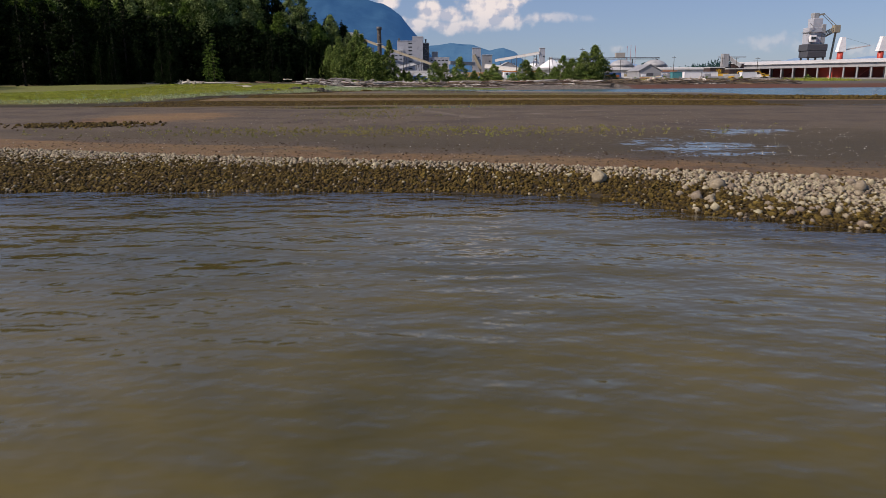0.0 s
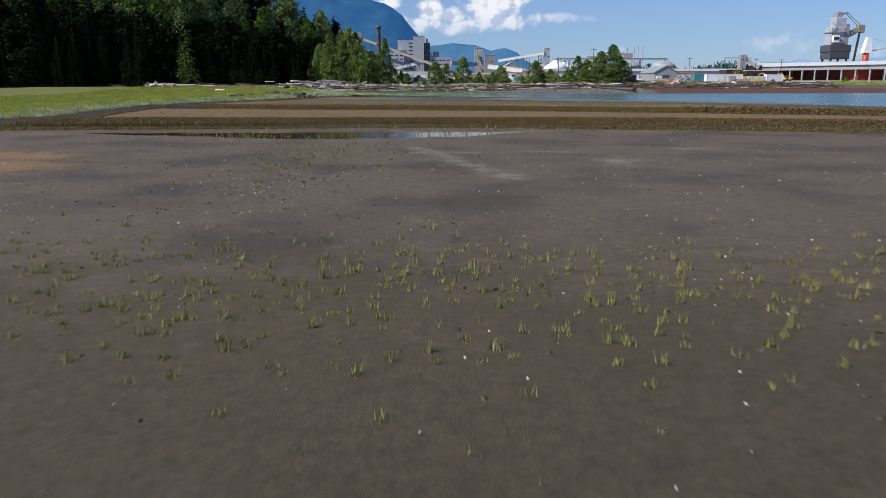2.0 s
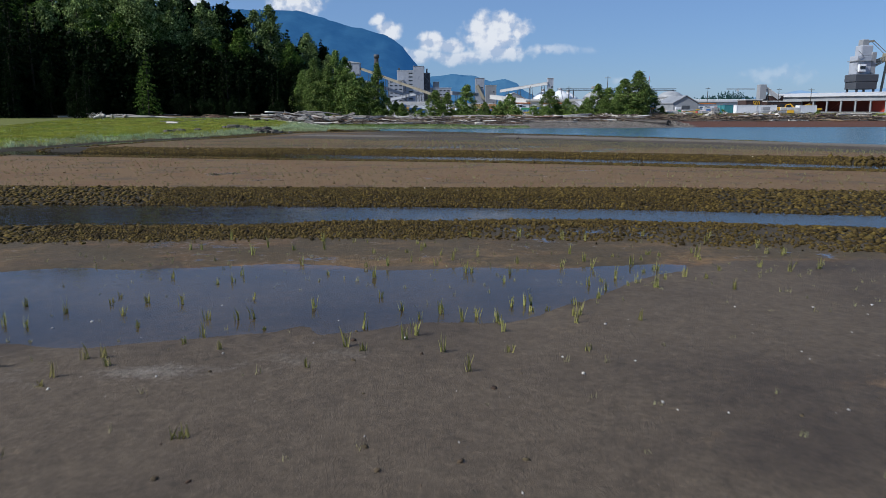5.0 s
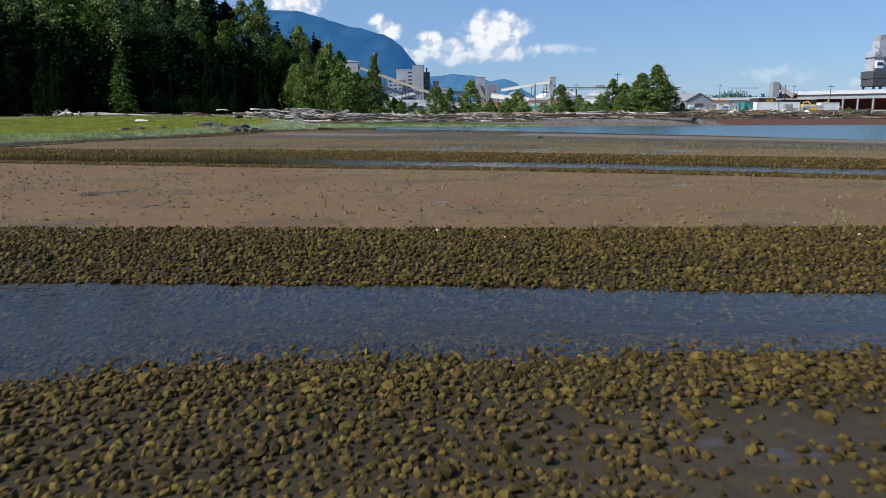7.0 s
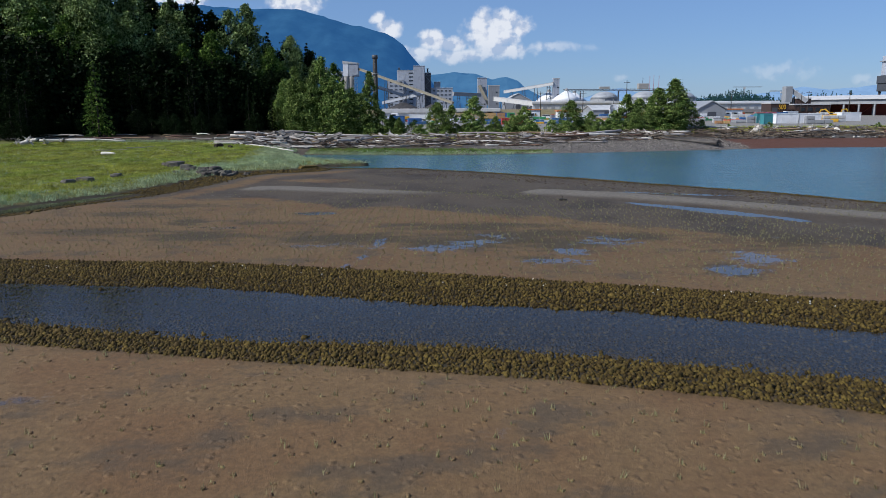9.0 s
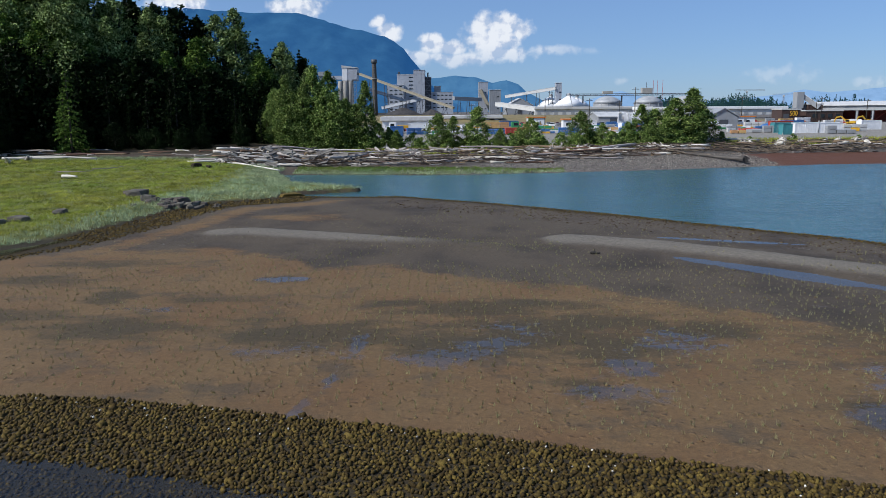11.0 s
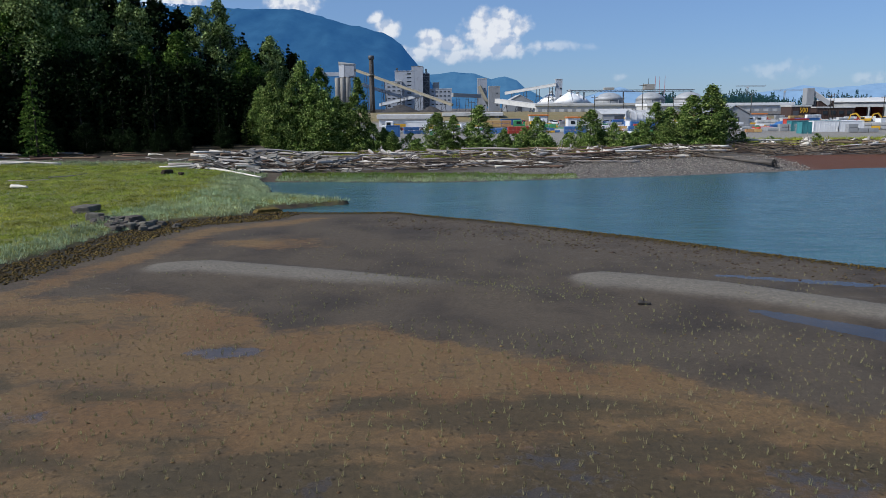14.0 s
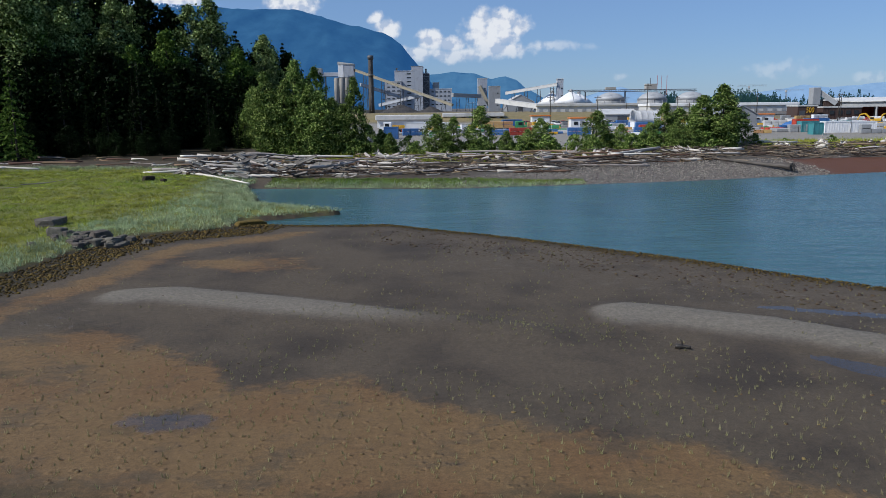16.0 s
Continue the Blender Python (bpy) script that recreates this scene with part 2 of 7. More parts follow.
M_GROUND = ground_material()
M_RIVER = water_material("silty_river_water", (0.046, 0.040, 0.011), (0.102, 0.082, 0.026), 0.1, 0.3, 0.36, (0.6, 1.1, 1), True, 0.24, 0.5)
M_TEAL = water_material("teal_channel_water", (0.023, 0.069, 0.079), (0.041, 0.105, 0.112), 0.2, 0.16, 0.9, (0.45, 1.3, 1), fine=0.3)
M_CLEAR = clear_water_material("shallow_clear_water", (0.54, 0.56, 0.49), 0.009)
M_POOL = clear_water_material("still_pool_water", (0.72, 0.70, 0.64), 0.002, 1.45)
M_STONE = surface("pale_beach_cobble", (0.135, 0.112, 0.074), (0.34, 0.295, 0.215), 9, 0.8, island=0.35, bumps=0.3, bscale=40)
M_STONE_WET = surface("brown_weedy_cobble", (0.016, 0.0108, 0.0026), (0.110, 0.074, 0.017), 9, 0.85, hue=0.012, island=0.55, bumps=0.3, bscale=40)
M_DARK_ROT = surface("rotten_wood", (0.014, 0.011, 0.008), (0.04, 0.03, 0.02), 4, 0.9, bumps=0.5)
M_SHELL = surface("bleached_shell", (0.28, 0.26, 0.235), (0.52, 0.49, 0.445), 30, 0.6, island=0.5, bumps=0.1)
M_BOULDER = surface("grey_boulder", (0.05, 0.045, 0.037), (0.145, 0.13, 0.11), 2, 0.85, bumps=0.5, bscale=9, grime=(0.09, 0.085, 0.05), obj_random=0.2)
M_TUFT = leaf_material("dry_sedge_shoot", (0.17, 0.16, 0.075), (0.30, 0.285, 0.145), 0, (1.2, 0.4))
M_TUFT_G = leaf_material("green_sedge_shoot", (0.17, 0.165, 0.05), (0.30, 0.285, 0.10), 0, (1.2, 0.4))
M_MARSH = leaf_material("marsh_grass", (0.165, 0.205, 0.026), (0.385, 0.40, 0.08), 0, (3.4, -0.75))
M_SHORE = leaf_material("shore_grass_green", (0.085, 0.15, 0.026), (0.20, 0.26, 0.06), 0)
M_MARSH_PALE = leaf_material("pale_marsh_sedge", (0.21, 0.28, 0.15), (0.45, 0.51, 0.31), 0, (3.0, -0.55))
M_LEAF = [leaf_material("cottonwood_leaf", (0.03, 0.06, 0.010), (0.40, 0.50, 0.20)), leaf_material("alder_leaf", (0.018, 0.048, 0.007), (0.20, 0.30, 0.06)),
          # third material near black: shade inside the wood put into leaf colour
          leaf_material("spruce_and_shade_leaf", (0.004, 0.010, 0.003), (0.016, 0.030, 0.008)), leaf_material("young_alder_leaf", (0.032, 0.072, 0.010), (0.36, 0.45, 0.14))]
M_BARK = surface("grey_bark", (0.028, 0.024, 0.019), (0.065, 0.056, 0.046), 6, 0.9, bumps=0.6, bscale=14, stretch=(1, 1, 0.3))
M_LOG = surface("bleached_driftwood", (0.26, 0.235, 0.21), (0.54, 0.50, 0.45), 2.2, 0.85, obj_random=0.45, bumps=0.5, bscale=12, stretch=(0.12, 1, 1))
M_LOG_B = surface("brown_driftwood", (0.085, 0.055, 0.036), (0.25, 0.165, 0.11), 2.2, 0.88, obj_random=0.5, bumps=0.5, bscale=12, stretch=(0.12, 1, 1))


# ---- mesh helpers ----
def mesh_np(name, V, F, smooth=False):
    V, F = np.asarray(V, np.float32), np.asarray(F, np.int32)
    me = bpy.data.meshes.new(name)
    n, k = F.shape
    me.vertices.add(len(V))
    me.vertices.foreach_set("co", V.ravel())
    me.loops.add(n * k)
    me.loops.foreach_set("vertex_index", F.ravel())
    me.polygons.add(n)
    me.polygons.foreach_set("loop_start", np.arange(0, n * k, k, dtype=np.int32))
    me.polygons.foreach_set("use_smooth", np.full(n, smooth))
    me.update(calc_edges=True)
    me.validate()
    return me


def part(name, bm, material, parent=None, label=""):
    """Link a bmesh (or a mesh) as ONE mesh object, under a thing or a part."""
    if isinstance(bm, bmesh.types.BMesh):
        me = bpy.data.meshes.new(name)
        bm.to_mesh(me)
        bm.free()
    else:
        me = bm
    if material and not me.materials:
        me.materials.append(material)
    ob = new(name, me)
    if parent:
        ob.parent = parent
    if label:
        ob["label"] = label
    return ob


def empty(name, m, label, category, group="", kind=""):
    ob = new(name)
    ob.matrix_basis = m
    ob.empty_display_size = 0.2
    return tagged(ob, label, category, group, kind)


def add_box(bm, x0, x1, y0, y1, z0, z1, bevel=0.0):
    r = bmesh.ops.create_cube(bm, size=1.0)
    for v in r["verts"]:
        v.co = Vector(((x0 + x1) / 2 + v.co.x * (x1 - x0), (y0 + y1) / 2 + v.co.y * (y1 - y0), (z0 + z1) / 2 + v.co.z * (z1 - z0)))
    if bevel:
        es = {e for v in r["verts"] for e in v.link_edges}
        bmesh.ops.bevel(bm, geom=list(es), offset=bevel, segments=1, affect="EDGES")
    return bm


def box(x0, x1, y0, y1, z0, z1, bevel=0.0):
    return add_box(bmesh.new(), x0, x1, y0, y1, z0, z1, bevel)


def add_tube(bm, rings, sides=12, cap=True):
    """A tube through rings of (centre, radius, axis u, axis v)."""
    loops = []
    for c, r, u, v in rings:
        loops.append([bm.verts.new(Vector(c) + (Vector(u) * math.cos(a) + Vector(v) * math.sin(a)) * float(r)) for a in np.linspace(0, 2 * math.pi, sides, endpoint=False)])
    for a, b in zip(loops, loops[1:]):
        for i in range(sides):
            bm.faces.new((a[i], a[(i + 1) % sides], b[(i + 1) % sides], b[i])).smooth = True
    if cap:
        bm.faces.new(loops[0][::-1])
        bm.faces.new(loops[-1])
    return bm


def lathe(profile, sides=24, x=0, y=0):
    bm = bmesh.new()
    return add_tube(bm, [((x, y, z), max(r, 0.01), (1, 0, 0), (0, 1, 0)) for r, z in profile], sides)


def add_beam(bm, a, b, w, h=None):
    """A square bar from a to b."""
    a, b, h = Vector(a), Vector(b), h or w
    d = (b - a).normalized()
    u = d.cross(Vector((0, 0, 1)))
    u = u.normalized() if u.length > 0.01 else Vector((1, 0, 0))
    v = u.cross(d)
    p = [[bm.verts.new(c + u * (sx * w / 2) + v * (sy * h / 2)) for sx, sy in ((-1, -1), (1, -1), (1, 1), (-1, 1))] for c in (a, b)]
    for i in range(4):
        bm.faces.new((p[0][i], p[0][(i + 1) % 4], p[1][(i + 1) % 4], p[1][i]))
    bm.faces.new(p[0][::-1])
    bm.faces.new(p[1])
    bmesh.ops.recalc_face_normals(bm, faces=bm.faces)
    return bm


# ---- the lie of the land ----
def line(*pts):
    xs, ys = zip(*pts)
    return lambda x: np.interp(x, xs, ys)


FORE_WATER = line((-60, 15), (-9.7, 13.8), (0, 13.5), (4.3, 12.6), (6, 10.4), (8.4, 8.8), (14, 6), (40, 0), (120, -20))
FORE_TOP = line((-60, 34), (-13.6, 20.4), (-5.5, 17.5), (0, 16.1), (5, 14.5), (10, 12.2), (16, 9.5), (40, 4), (120, -15))
CH1 = [line((-60, 60), (-20, 62), (-2.8, 63.4), (-1, 64.8), (1.4, 65.0), (3.2, 64.3), (17, 60.8), (60, 50), (120, 22)),
       line((-60, 64), (-20, 65.2), (-4, 65.8), (-2.5, 66.5), (5, 66.8), (17, 64.2), (60, 54), (120, 26)),
       line((-60, 69), (-20, 70.2), (-6.7, 69.6), (0, 69.4), (6, 68.9), (17, 66.8), (60, 58), (120, 30)),
       line((-60, 74), (-20, 74), (-9, 73.3), (0, 73.1), (8.6, 73.3), (17, 72), (60, 63), (120, 35))]
CH2 = [line((-60, 101), (-40, 97), (-13, 91.1), (-6.8, 89.8), (2.7, 88.1), (9.3, 86.1), (30, 79), (60, 68), (120, 40)),
       line((-60, 103), (-40, 99.5), (-14.8, 94.1), (-6.7, 92), (0, 91.5), (6, 89.9), (10.8, 88.6), (30, 81.8), (60, 71), (120, 43)),
       line((-60, 107), (-40, 103), (-17.6, 98.8), (-8.4, 97.8), (-0.9, 95.5), (5.7, 94.6), (12.9, 92), (30, 86), (60, 74), (120, 47)),
       line((-60, 111), (-40, 107), (-19.8, 102.4), (-9.6, 101.6), (0, 99.3), (8.2, 96.9), (14.5, 94.9), (30, 89.5), (60, 78), (120, 51))]
CH1_NEAR = line((-60, 59), (-20, 61.2), (-6, 62.3), (-3.6, 62.6), (0, 62.65), (4, 62.3), (17, 59.6), (60, 49), (120, 21))
RIVER_NEAR = line((-60, 155), (-20, 154.6), (-16, 154), (-5, 153.5), (4, 147.5), (13, 140.3), (21, 132.5), (25, 128.9), (31, 121), (42.6, 106), (49, 97), (70, 74), (120, 56), (400, 40))
RIVER_FAR = line((-60, 188), (-20, 182), (0, 180.3), (13.5, 183.2), (28, 186), (42, 190.5), (58, 195.9), (75, 197), (120, 200), (400, 230))
MARSH = np.array([(-33.5, 70), (-31, 76), (-33, 90), (-34, 103), (-32, 117), (-29.5, 123.5), (-26.8, 128.5), (-25, 136), (-24.4, 142.5), (-22.5, 148.8), (-17.0, 151.8), (-17.6, 156.3), (-9.3, 160.4),
                  (-18.5, 165.8), (-20.3, 172), (-24, 182), (-24, 188), (-36, 194), (-62, 198), (-110, 202), (-140, 150), (-90, 60), (-45, 66)], float)


def in_poly(x, y, P):
    """Signed distance to a polygon, positive inside."""
    d, inside = np.full(x.shape, 1e9), np.zeros(x.shape, bool)
    for a, b in zip(P, np.roll(P, -1, 0)):
        e = b - a
        t = np.clip(((x - a[0]) * e[0] + (y - a[1]) * e[1]) / (e @ e), 0, 1)
        d = np.minimum(d, np.hypot(x - a[0] - t * e[0], y - a[1] - t * e[1]))
        if a[1] != b[1]:
            inside ^= ((a[1] > y) != (b[1] > y)) & (x < (b[0] - a[0]) * (y - a[1]) / (b[1] - a[1]) + a[0])
    return np.where(inside, d, -d)


def sm(v, lo, hi):
    t = np.clip((v - lo) / (hi - lo), 0, 1)
    return t * t * (3 - 2 * t)


WIG = [(random.uniform(0.15, 0.9), random.uniform(0.15, 0.9), random.uniform(0, 6.3)) for _ in range(10)]


def wiggle(x, y):
    return sum(np.sin(a * x * (1 if i % 2 else -1) + b * y + p) for i, (a, b, p) in enumerate(WIG)) / len(WIG)


def channel(x, y, lines, depth, far=0.1):
    a, b, c, d = (f(x) for f in lines)
    wob = 0.25 * wiggle(x * 3, y * 0.5)
    y = y + wob
    mid = (b + c) / 2
    z = np.where(y < b, -0.17 * sm(y, b - 1.6, b + 0.15), np.where(y < mid, -0.17 - depth * sm(y, b, mid), np.where(y < c, -0.17 - depth * (1 - sm(y, mid, c)), -0.17 + (0.17 + far) * sm(y, c - 0.5, (c + d) / 2))))
    inside = (y > a - 1.2) & (y < d)
    return np.where(inside, z, 0.0), np.where(inside, 1.0, 0.0)


def bar(x, y, pts, width):
    xs, ys = zip(*pts)
    yc = np.interp(x, xs, ys)
    return np.exp(-((y - yc) / np.where(y < yc, width * 1.15, width * 0.35)) ** 2) * sm(x, xs[0], xs[0] + 2.5) * (1 - sm(x, xs[-1] - 4, xs[-1]))


BAR_L = ((-18.2, 129.6), (-17, 131.9), (-14, 132.3), (-9.7, 130.8), (-5.4, 129.1), (-1, 127.2), (6, 124))
BAR_R = ((4.8, 128.0), (7.5, 128.4), (9, 127.9), (13, 125.9), (17, 122.8), (30, 111.4), (44, 98.5))


PUD_NEAR = line((-40, 63), (-30, 61), (-13.7, 56.8), (-10, 55.3), (-7, 54.5), (-4, 54.4), (-1.6, 55), (1.4, 55.4), (2.2, 56), (3.9, 58.1), (8, 60.8), (12, 62))
PUD_FAR = line((-40, 59), (-30, 59.3), (-12, 59.6), (-6, 59.8), (-1.5, 60.4), (3, 60.2), (8, 60.9), (12, 60))


def ground(x, y):
    x, y = np.asarray(x, float), np.asarray(y, float)
    z = 0.025 * wiggle(x, y) + 0.012 * wiggle(x * 3.1, y * 3.3)
    z = z + 0.2 * bar(x, y, BAR_L, 2.0) + 0.26 * bar(x, y, BAR_R, 2.5)
    z = z - 0.11 * np.exp(-((x - 15.5) / 6.5) ** 2 - ((y + 0.95 * (x - 14) - 121.1) / np.clip(1.5 + 0.2 * (x - 14), 0.45, 2.3)) ** 2)
    z = z - 0.09 * np.exp(-((x - 17.5) / 5.0) ** 4 - ((y + 0.36 * (x - 13) - 129.0) / 0.55) ** 2)
    inset = np.minimum(y - PUD_NEAR(x), PUD_FAR(x) - y) + 0.45 * wiggle(x * 2.2, y * 2.2) + 0.35 * wiggle(x * 5.1 + 3, y * 5.3)
    z = z - (0.062 - 0.012 * sm(x, -5, 0)) * sm(inset, -0.35, 0.9)
    z = z - 0.06 * np.exp(-((x + 4.5 - 0.16 * (y - 100.5)) / 0.12) ** 2) * sm(y, 99.5, 100.5) * (1 - sm(y, 107, 109))
    for ch in ((CH1, 0.16), (CH2, 0.14)):
        c, k = channel(x, y, *ch)
        z = np.where(k > 0, c, z)
    e, t = FORE_WATER(x) + 0.3 * wiggle(x * 2, y), FORE_TOP(x)
    f = np.clip((y - e) / (t - e), 0, 1)
    z = np.where(y < t, -0.4 + 0.42 * f ** 0.8, z)
    z = np.where(y < e, -0.4 - 0.14 * np.minimum(e - y, 9), z)
    rn, rf = RIVER_NEAR(x) + 0.3 * wiggle(x, y), RIVER_FAR(x) + 0.5 * wiggle(x, y)
    z = z * (1 - sm(y, rn - 0.9, rn)) - 0.3 * sm(y, rn - 0.9, rn)
    z = np.where(y > rn, -0.3 - 0.12 * np.minimum(y - rn, 9), z)
    d = y - rf
    shore = np.interp(d, (-9, 0, 5, 14, 26, 34, 60, 900, 4800), (-1.38, -0.3, 0.15, 0.75, 1.7, 2.0, 2.0, 6.0, 6.0))
    low_shore = np.interp(d, (-9, 0, 5, 14, 26, 40, 60, 900, 4800), (-1.38, -0.3, 0.25, 0.5, 0.7, 1.0, 2.0, 6.0, 6.0))
    k = np.interp(x, (8, 50), (0.0, 0.7))
    shore = low_shore + (shore - low_shore) * k + 1.1 * sm(-x, 22, 36) * sm(d, -4, 12) * (1 - sm(d, 40, 60))
    shore = shore + 2.4 * sm(d, 222, 246) * (1 - sm(d, 300, 800)) * (1 - sm(x, 110, 135))
    z = np.where(d > -9, np.maximum(z, shore + 0.06 * wiggle(x * 2, y * 2) * (d > 3)), z)
    md = in_poly(x, y, MARSH) + 0.6 * wiggle(x * 1.5, y * 1.5)
    z = np.where(md > 0, np.maximum(z, np.minimum(0.02 + 0.16 * md, 0.42) + 1.1 * sm(y, 152, 194) * sm(md, 1, 10)), z)
    g = np.clip(md + 4.2, 0, 4.2) / 4.2
    gully = (md <= 0) & (y > 66) & (y < 152) & (x < -12)
    z = np.where(gully, z * (1 - g) - 0.12 * np.sin(g * math.pi), z)
    return z


def grid_lines(lo, hi, stepv, far):
    fine = list(np.arange(lo, hi + 1e-6, stepv))
    g, a, b = stepv, [], []
    p, q = lo, hi
    while p > -far or q < far:
        g *= 1.35
        if p > -far:
            p = max(p - g, -far)
            a.append(p)
        if q < far:
            q = min(q + g, far)
            b.append(q)
    return np.array(a[::-1] + fine + b)


gx, gy = grid_lines(-44, 58, 0.5, 4800), np.union1d(grid_lines(0, 226, 0.55, 4800), np.arange(232, 600, 7.0))
X, Y = np.meshgrid(gx, gy)
Z = ground(X, Y)
nx, ny = len(gx), len(gy)
idx = np.arange(nx * ny).reshape(ny, nx)
quads = np.stack([idx[:-1, :-1], idx[:-1, 1:], idx[1:, 1:], idx[1:, :-1]], -1).reshape(-1, 4)
me = mesh_np("ground", np.stack([X, Y, Z], -1).reshape(-1, 3), quads, True)
ft, md, rf, rn = FORE_TOP(X), in_poly(X, Y, MARSH), RIVER_FAR(X), RIVER_NEAR(X)
c1n, c1f, c2n, c2f = CH1[0](X), CH1[3](X), CH2[0](X), CH2[3](X)
patch = lambda x0, y0, rx, ry: np.exp(-((X - x0) / rx) ** 2 - ((Y - y0) / ry) ** 2)
FORE_SAND = line((-40, 34), (-12, 23.2), (-6, 21.4), (-3.2, 20.7), (-1.7, 18.9), (0.5, 18.2), (2, 17.9), (4, 17.4), (8, 15.6), (14, 12.6), (40, 6))
SAND_TOP = line((-40, 121), (-24, 123.5), (-17, 125), (-14.5, 126.2), (-12.5, 124.5), (-9, 122), (-7.5, 119.5), (-3.5, 120.2), (-1, 118.5), (1.2, 116.8), (4, 116), (6.3, 115.3), (7.2, 114.2), (9, 113), (11.4, 111.4), (13.9, 109.4), (30, 99), (60, 84))
# damp hollows in the sand: x, y and their half-widths
HOLLOWS = ((1.1, 111.6, 1.7, 0.9), (-5.2, 107.9, 1.6, 1.2), (0.2, 106.5, 1.6, 0.9), (-10.9, 113.2, 1.7, 0.6), (-13.7, 108.6, 1.5, 1.2), (3.2, 107.8, 1.0, 1.3), (5.4, 106, 0.8, 1.4), (9.5, 108.2, 1.1, 0.8), (3.8, 102.5, 0.6, 0.6),
           (-8.5, 117, 1.0, 0.7), (2.5, 112.2, 1.6, 0.8), (-2.3, 112.5, 1.2, 0.6), (5.8, 109.6, 1.2, 0.6), (-15.8, 113.9, 0.9, 1.6), (11.5, 100.5, 0.8, 1.6), (17, 107, 2, 2.2), (-20.4, 117, 2.4, 1.3), (-20, 110.5, 2.8, 1.3), (-18.8, 121, 3, 1.2))
hollow = np.max([patch(x0, y0, 1.6 * rx, 1.15 * ry) for x0, y0, rx, ry in HOLLOWS], 0)
mottled = np.maximum(patch(3, 108.5, 11, 4.5), 0.8 * patch(-9, 109, 8, 3.5))
# thin films of standing water, and damp spots on the sand between the channels
POOLS = ((-6, 105.9, 1.8, 0.7), (-0.2, 105.2, 1.5, 0.8), (1.9, 109.1, 1.0, 0.7), (4.5, 101.9, 1.3, 0.8), (7.9, 106.5, 1.1, 1.3), (-8.4, 117, 0.9, 0.6), (11.5, 100.2, 0.6, 1.2), (-12.6, 111.5, 1.4, 0.5), (13.4, 102.6, 0.9, 1.3), (5.6, 104.2, 0.9, 0.8), (1.2, 106.9, 1.1, 0.7))
film = np.max([patch(x0, y0, 1.85 * rx, 1.5 * ry) for x0, y0, rx, ry in POOLS], 0)
DAMP = ((-0.4, 78, 0.9, 0.6), (5.1, 79.5, 0.7, 0.4), (-10, 80.2, 1.6, 1.8), (-7.5, 77.6, 0.9, 0.6), (7.4, 82.6, 1.4, 0.5), (5.5, 81.3, 0.7, 0.3), (0.7, 85.3, 0.5, 0.4), (-9.8, 87, 1.4, 0.7), (-8.6, 82.5, 0.9, 1.0), (-4.2, 82.1, 0.4, 0.3))
damp = np.max([patch(*h) for h in DAMP], 0)
sand = np.where(Y > ft - 1, np.clip(0.5 + (FORE_SAND(X) - Y) / 1.7, -0.25, 1.15), -0.2)
sand = np.maximum(sand, 1.05 * patch(-16.5, 42, 4.2, 6.5))
sand = np.maximum(sand, sm(Y, c1f - 0.6, c1f) * (1 - sm(Y, c2n, c2n + 0.6)) * 1.5 - 0.2 - 0.35 * damp)
sand = np.where((Y > PUD_FAR(X) - 0.6) & (Y < CH1_NEAR(X) + 1), np.maximum(sand, 0.55), sand)
sand = np.where(Y > c2f - 0.5, np.maximum(sand, np.clip(0.5 + (SAND_TOP(X) - Y) / 2.2, -0.25, 1.15) - 0.16 * mottled - 0.3 * hollow - 0.35 * film), sand)
sand = np.maximum(sand, 0.95 * patch(-12.6, 138.6, 4.2, 2.2) - 0.6 * patch(-16.5, 136.5, 3, 1.6))
sand = np.maximum(sand, np.where((Y > 103) & (Y < 150), 0.85 * np.exp(-((md + 6.2) / 1.3) ** 2), -0.2))
sand -= 0.9 * np.maximum(bar(X, Y, BAR_L, 2), bar(X, Y, BAR_R, 2))
wet = np.where((Y > c2f + 2) & (Y < rn - 4), 0.04 + 0.12 * hollow + 0.64 * film + 0.2 * patch(22, 112, 9, 14) + 0.25 * patch(-17, 127.5, 3.5, 2.2), 0.0)
wet = np.maximum(wet, np.exp(-((X + 4.5 - 0.16 * (Y - 100.5)) / 0.24) ** 2) * sm(Y, 99.5, 100.5) * (1 - sm(Y, 107, 109)))
wet = np.maximum(wet, 0.66 * np.maximum(patch(9.2, 20, 3.2, 5), patch(13, 27, 3.5, 3)))
wet = np.maximum(wet, np.maximum(0.55 * patch(3.5, 63.6, 3.5, 1.2), 0.5 * patch(-4.5, 61.6, 2.8, 0.9)))
wet = np.maximum(wet, np.where((Y > c1f) & (Y < c2n), 0.08 + 0.5 * damp, 0))
wet = np.maximum(wet, np.where((Y > PUD_FAR(X) - 0.3) & (Y < CH1_NEAR(X) + 0.5) & (X < 9), 0.3, 0))
crust = np.where((Y > ft + 12) & (Y < 60), 0.22 + 0.55 * np.exp(-((X - 2.5 + (Y - 40.7) * 0.35) / 0.8) ** 2) * sm(Y, 38, 40) * (1 - sm(Y, 49, 51)), 0.0)
crust = np.maximum(crust, np.where(Y < 60, 0.75 * np.max([patch(*h) for h in ((1.7, 47.3, 1.5, 0.4), (8.5, 56, 1.6, 0.6), (11.3, 49, 2.6, 0.9), (5, 47.6, 2.2, 0.7), (7, 44, 1.5, 2.5))], 0), 0))
crust = np.maximum(crust, np.where(X < 0, 0.72 * np.exp(-((Y - PUD_NEAR(X) + 0.8) / 0.4) ** 2), 0))
crest = np.maximum(bar(X, Y, BAR_L, 1.7) * (1 - 0.85 * sm(X, -10, 2)), bar(X, Y, BAR_R, 2.0))
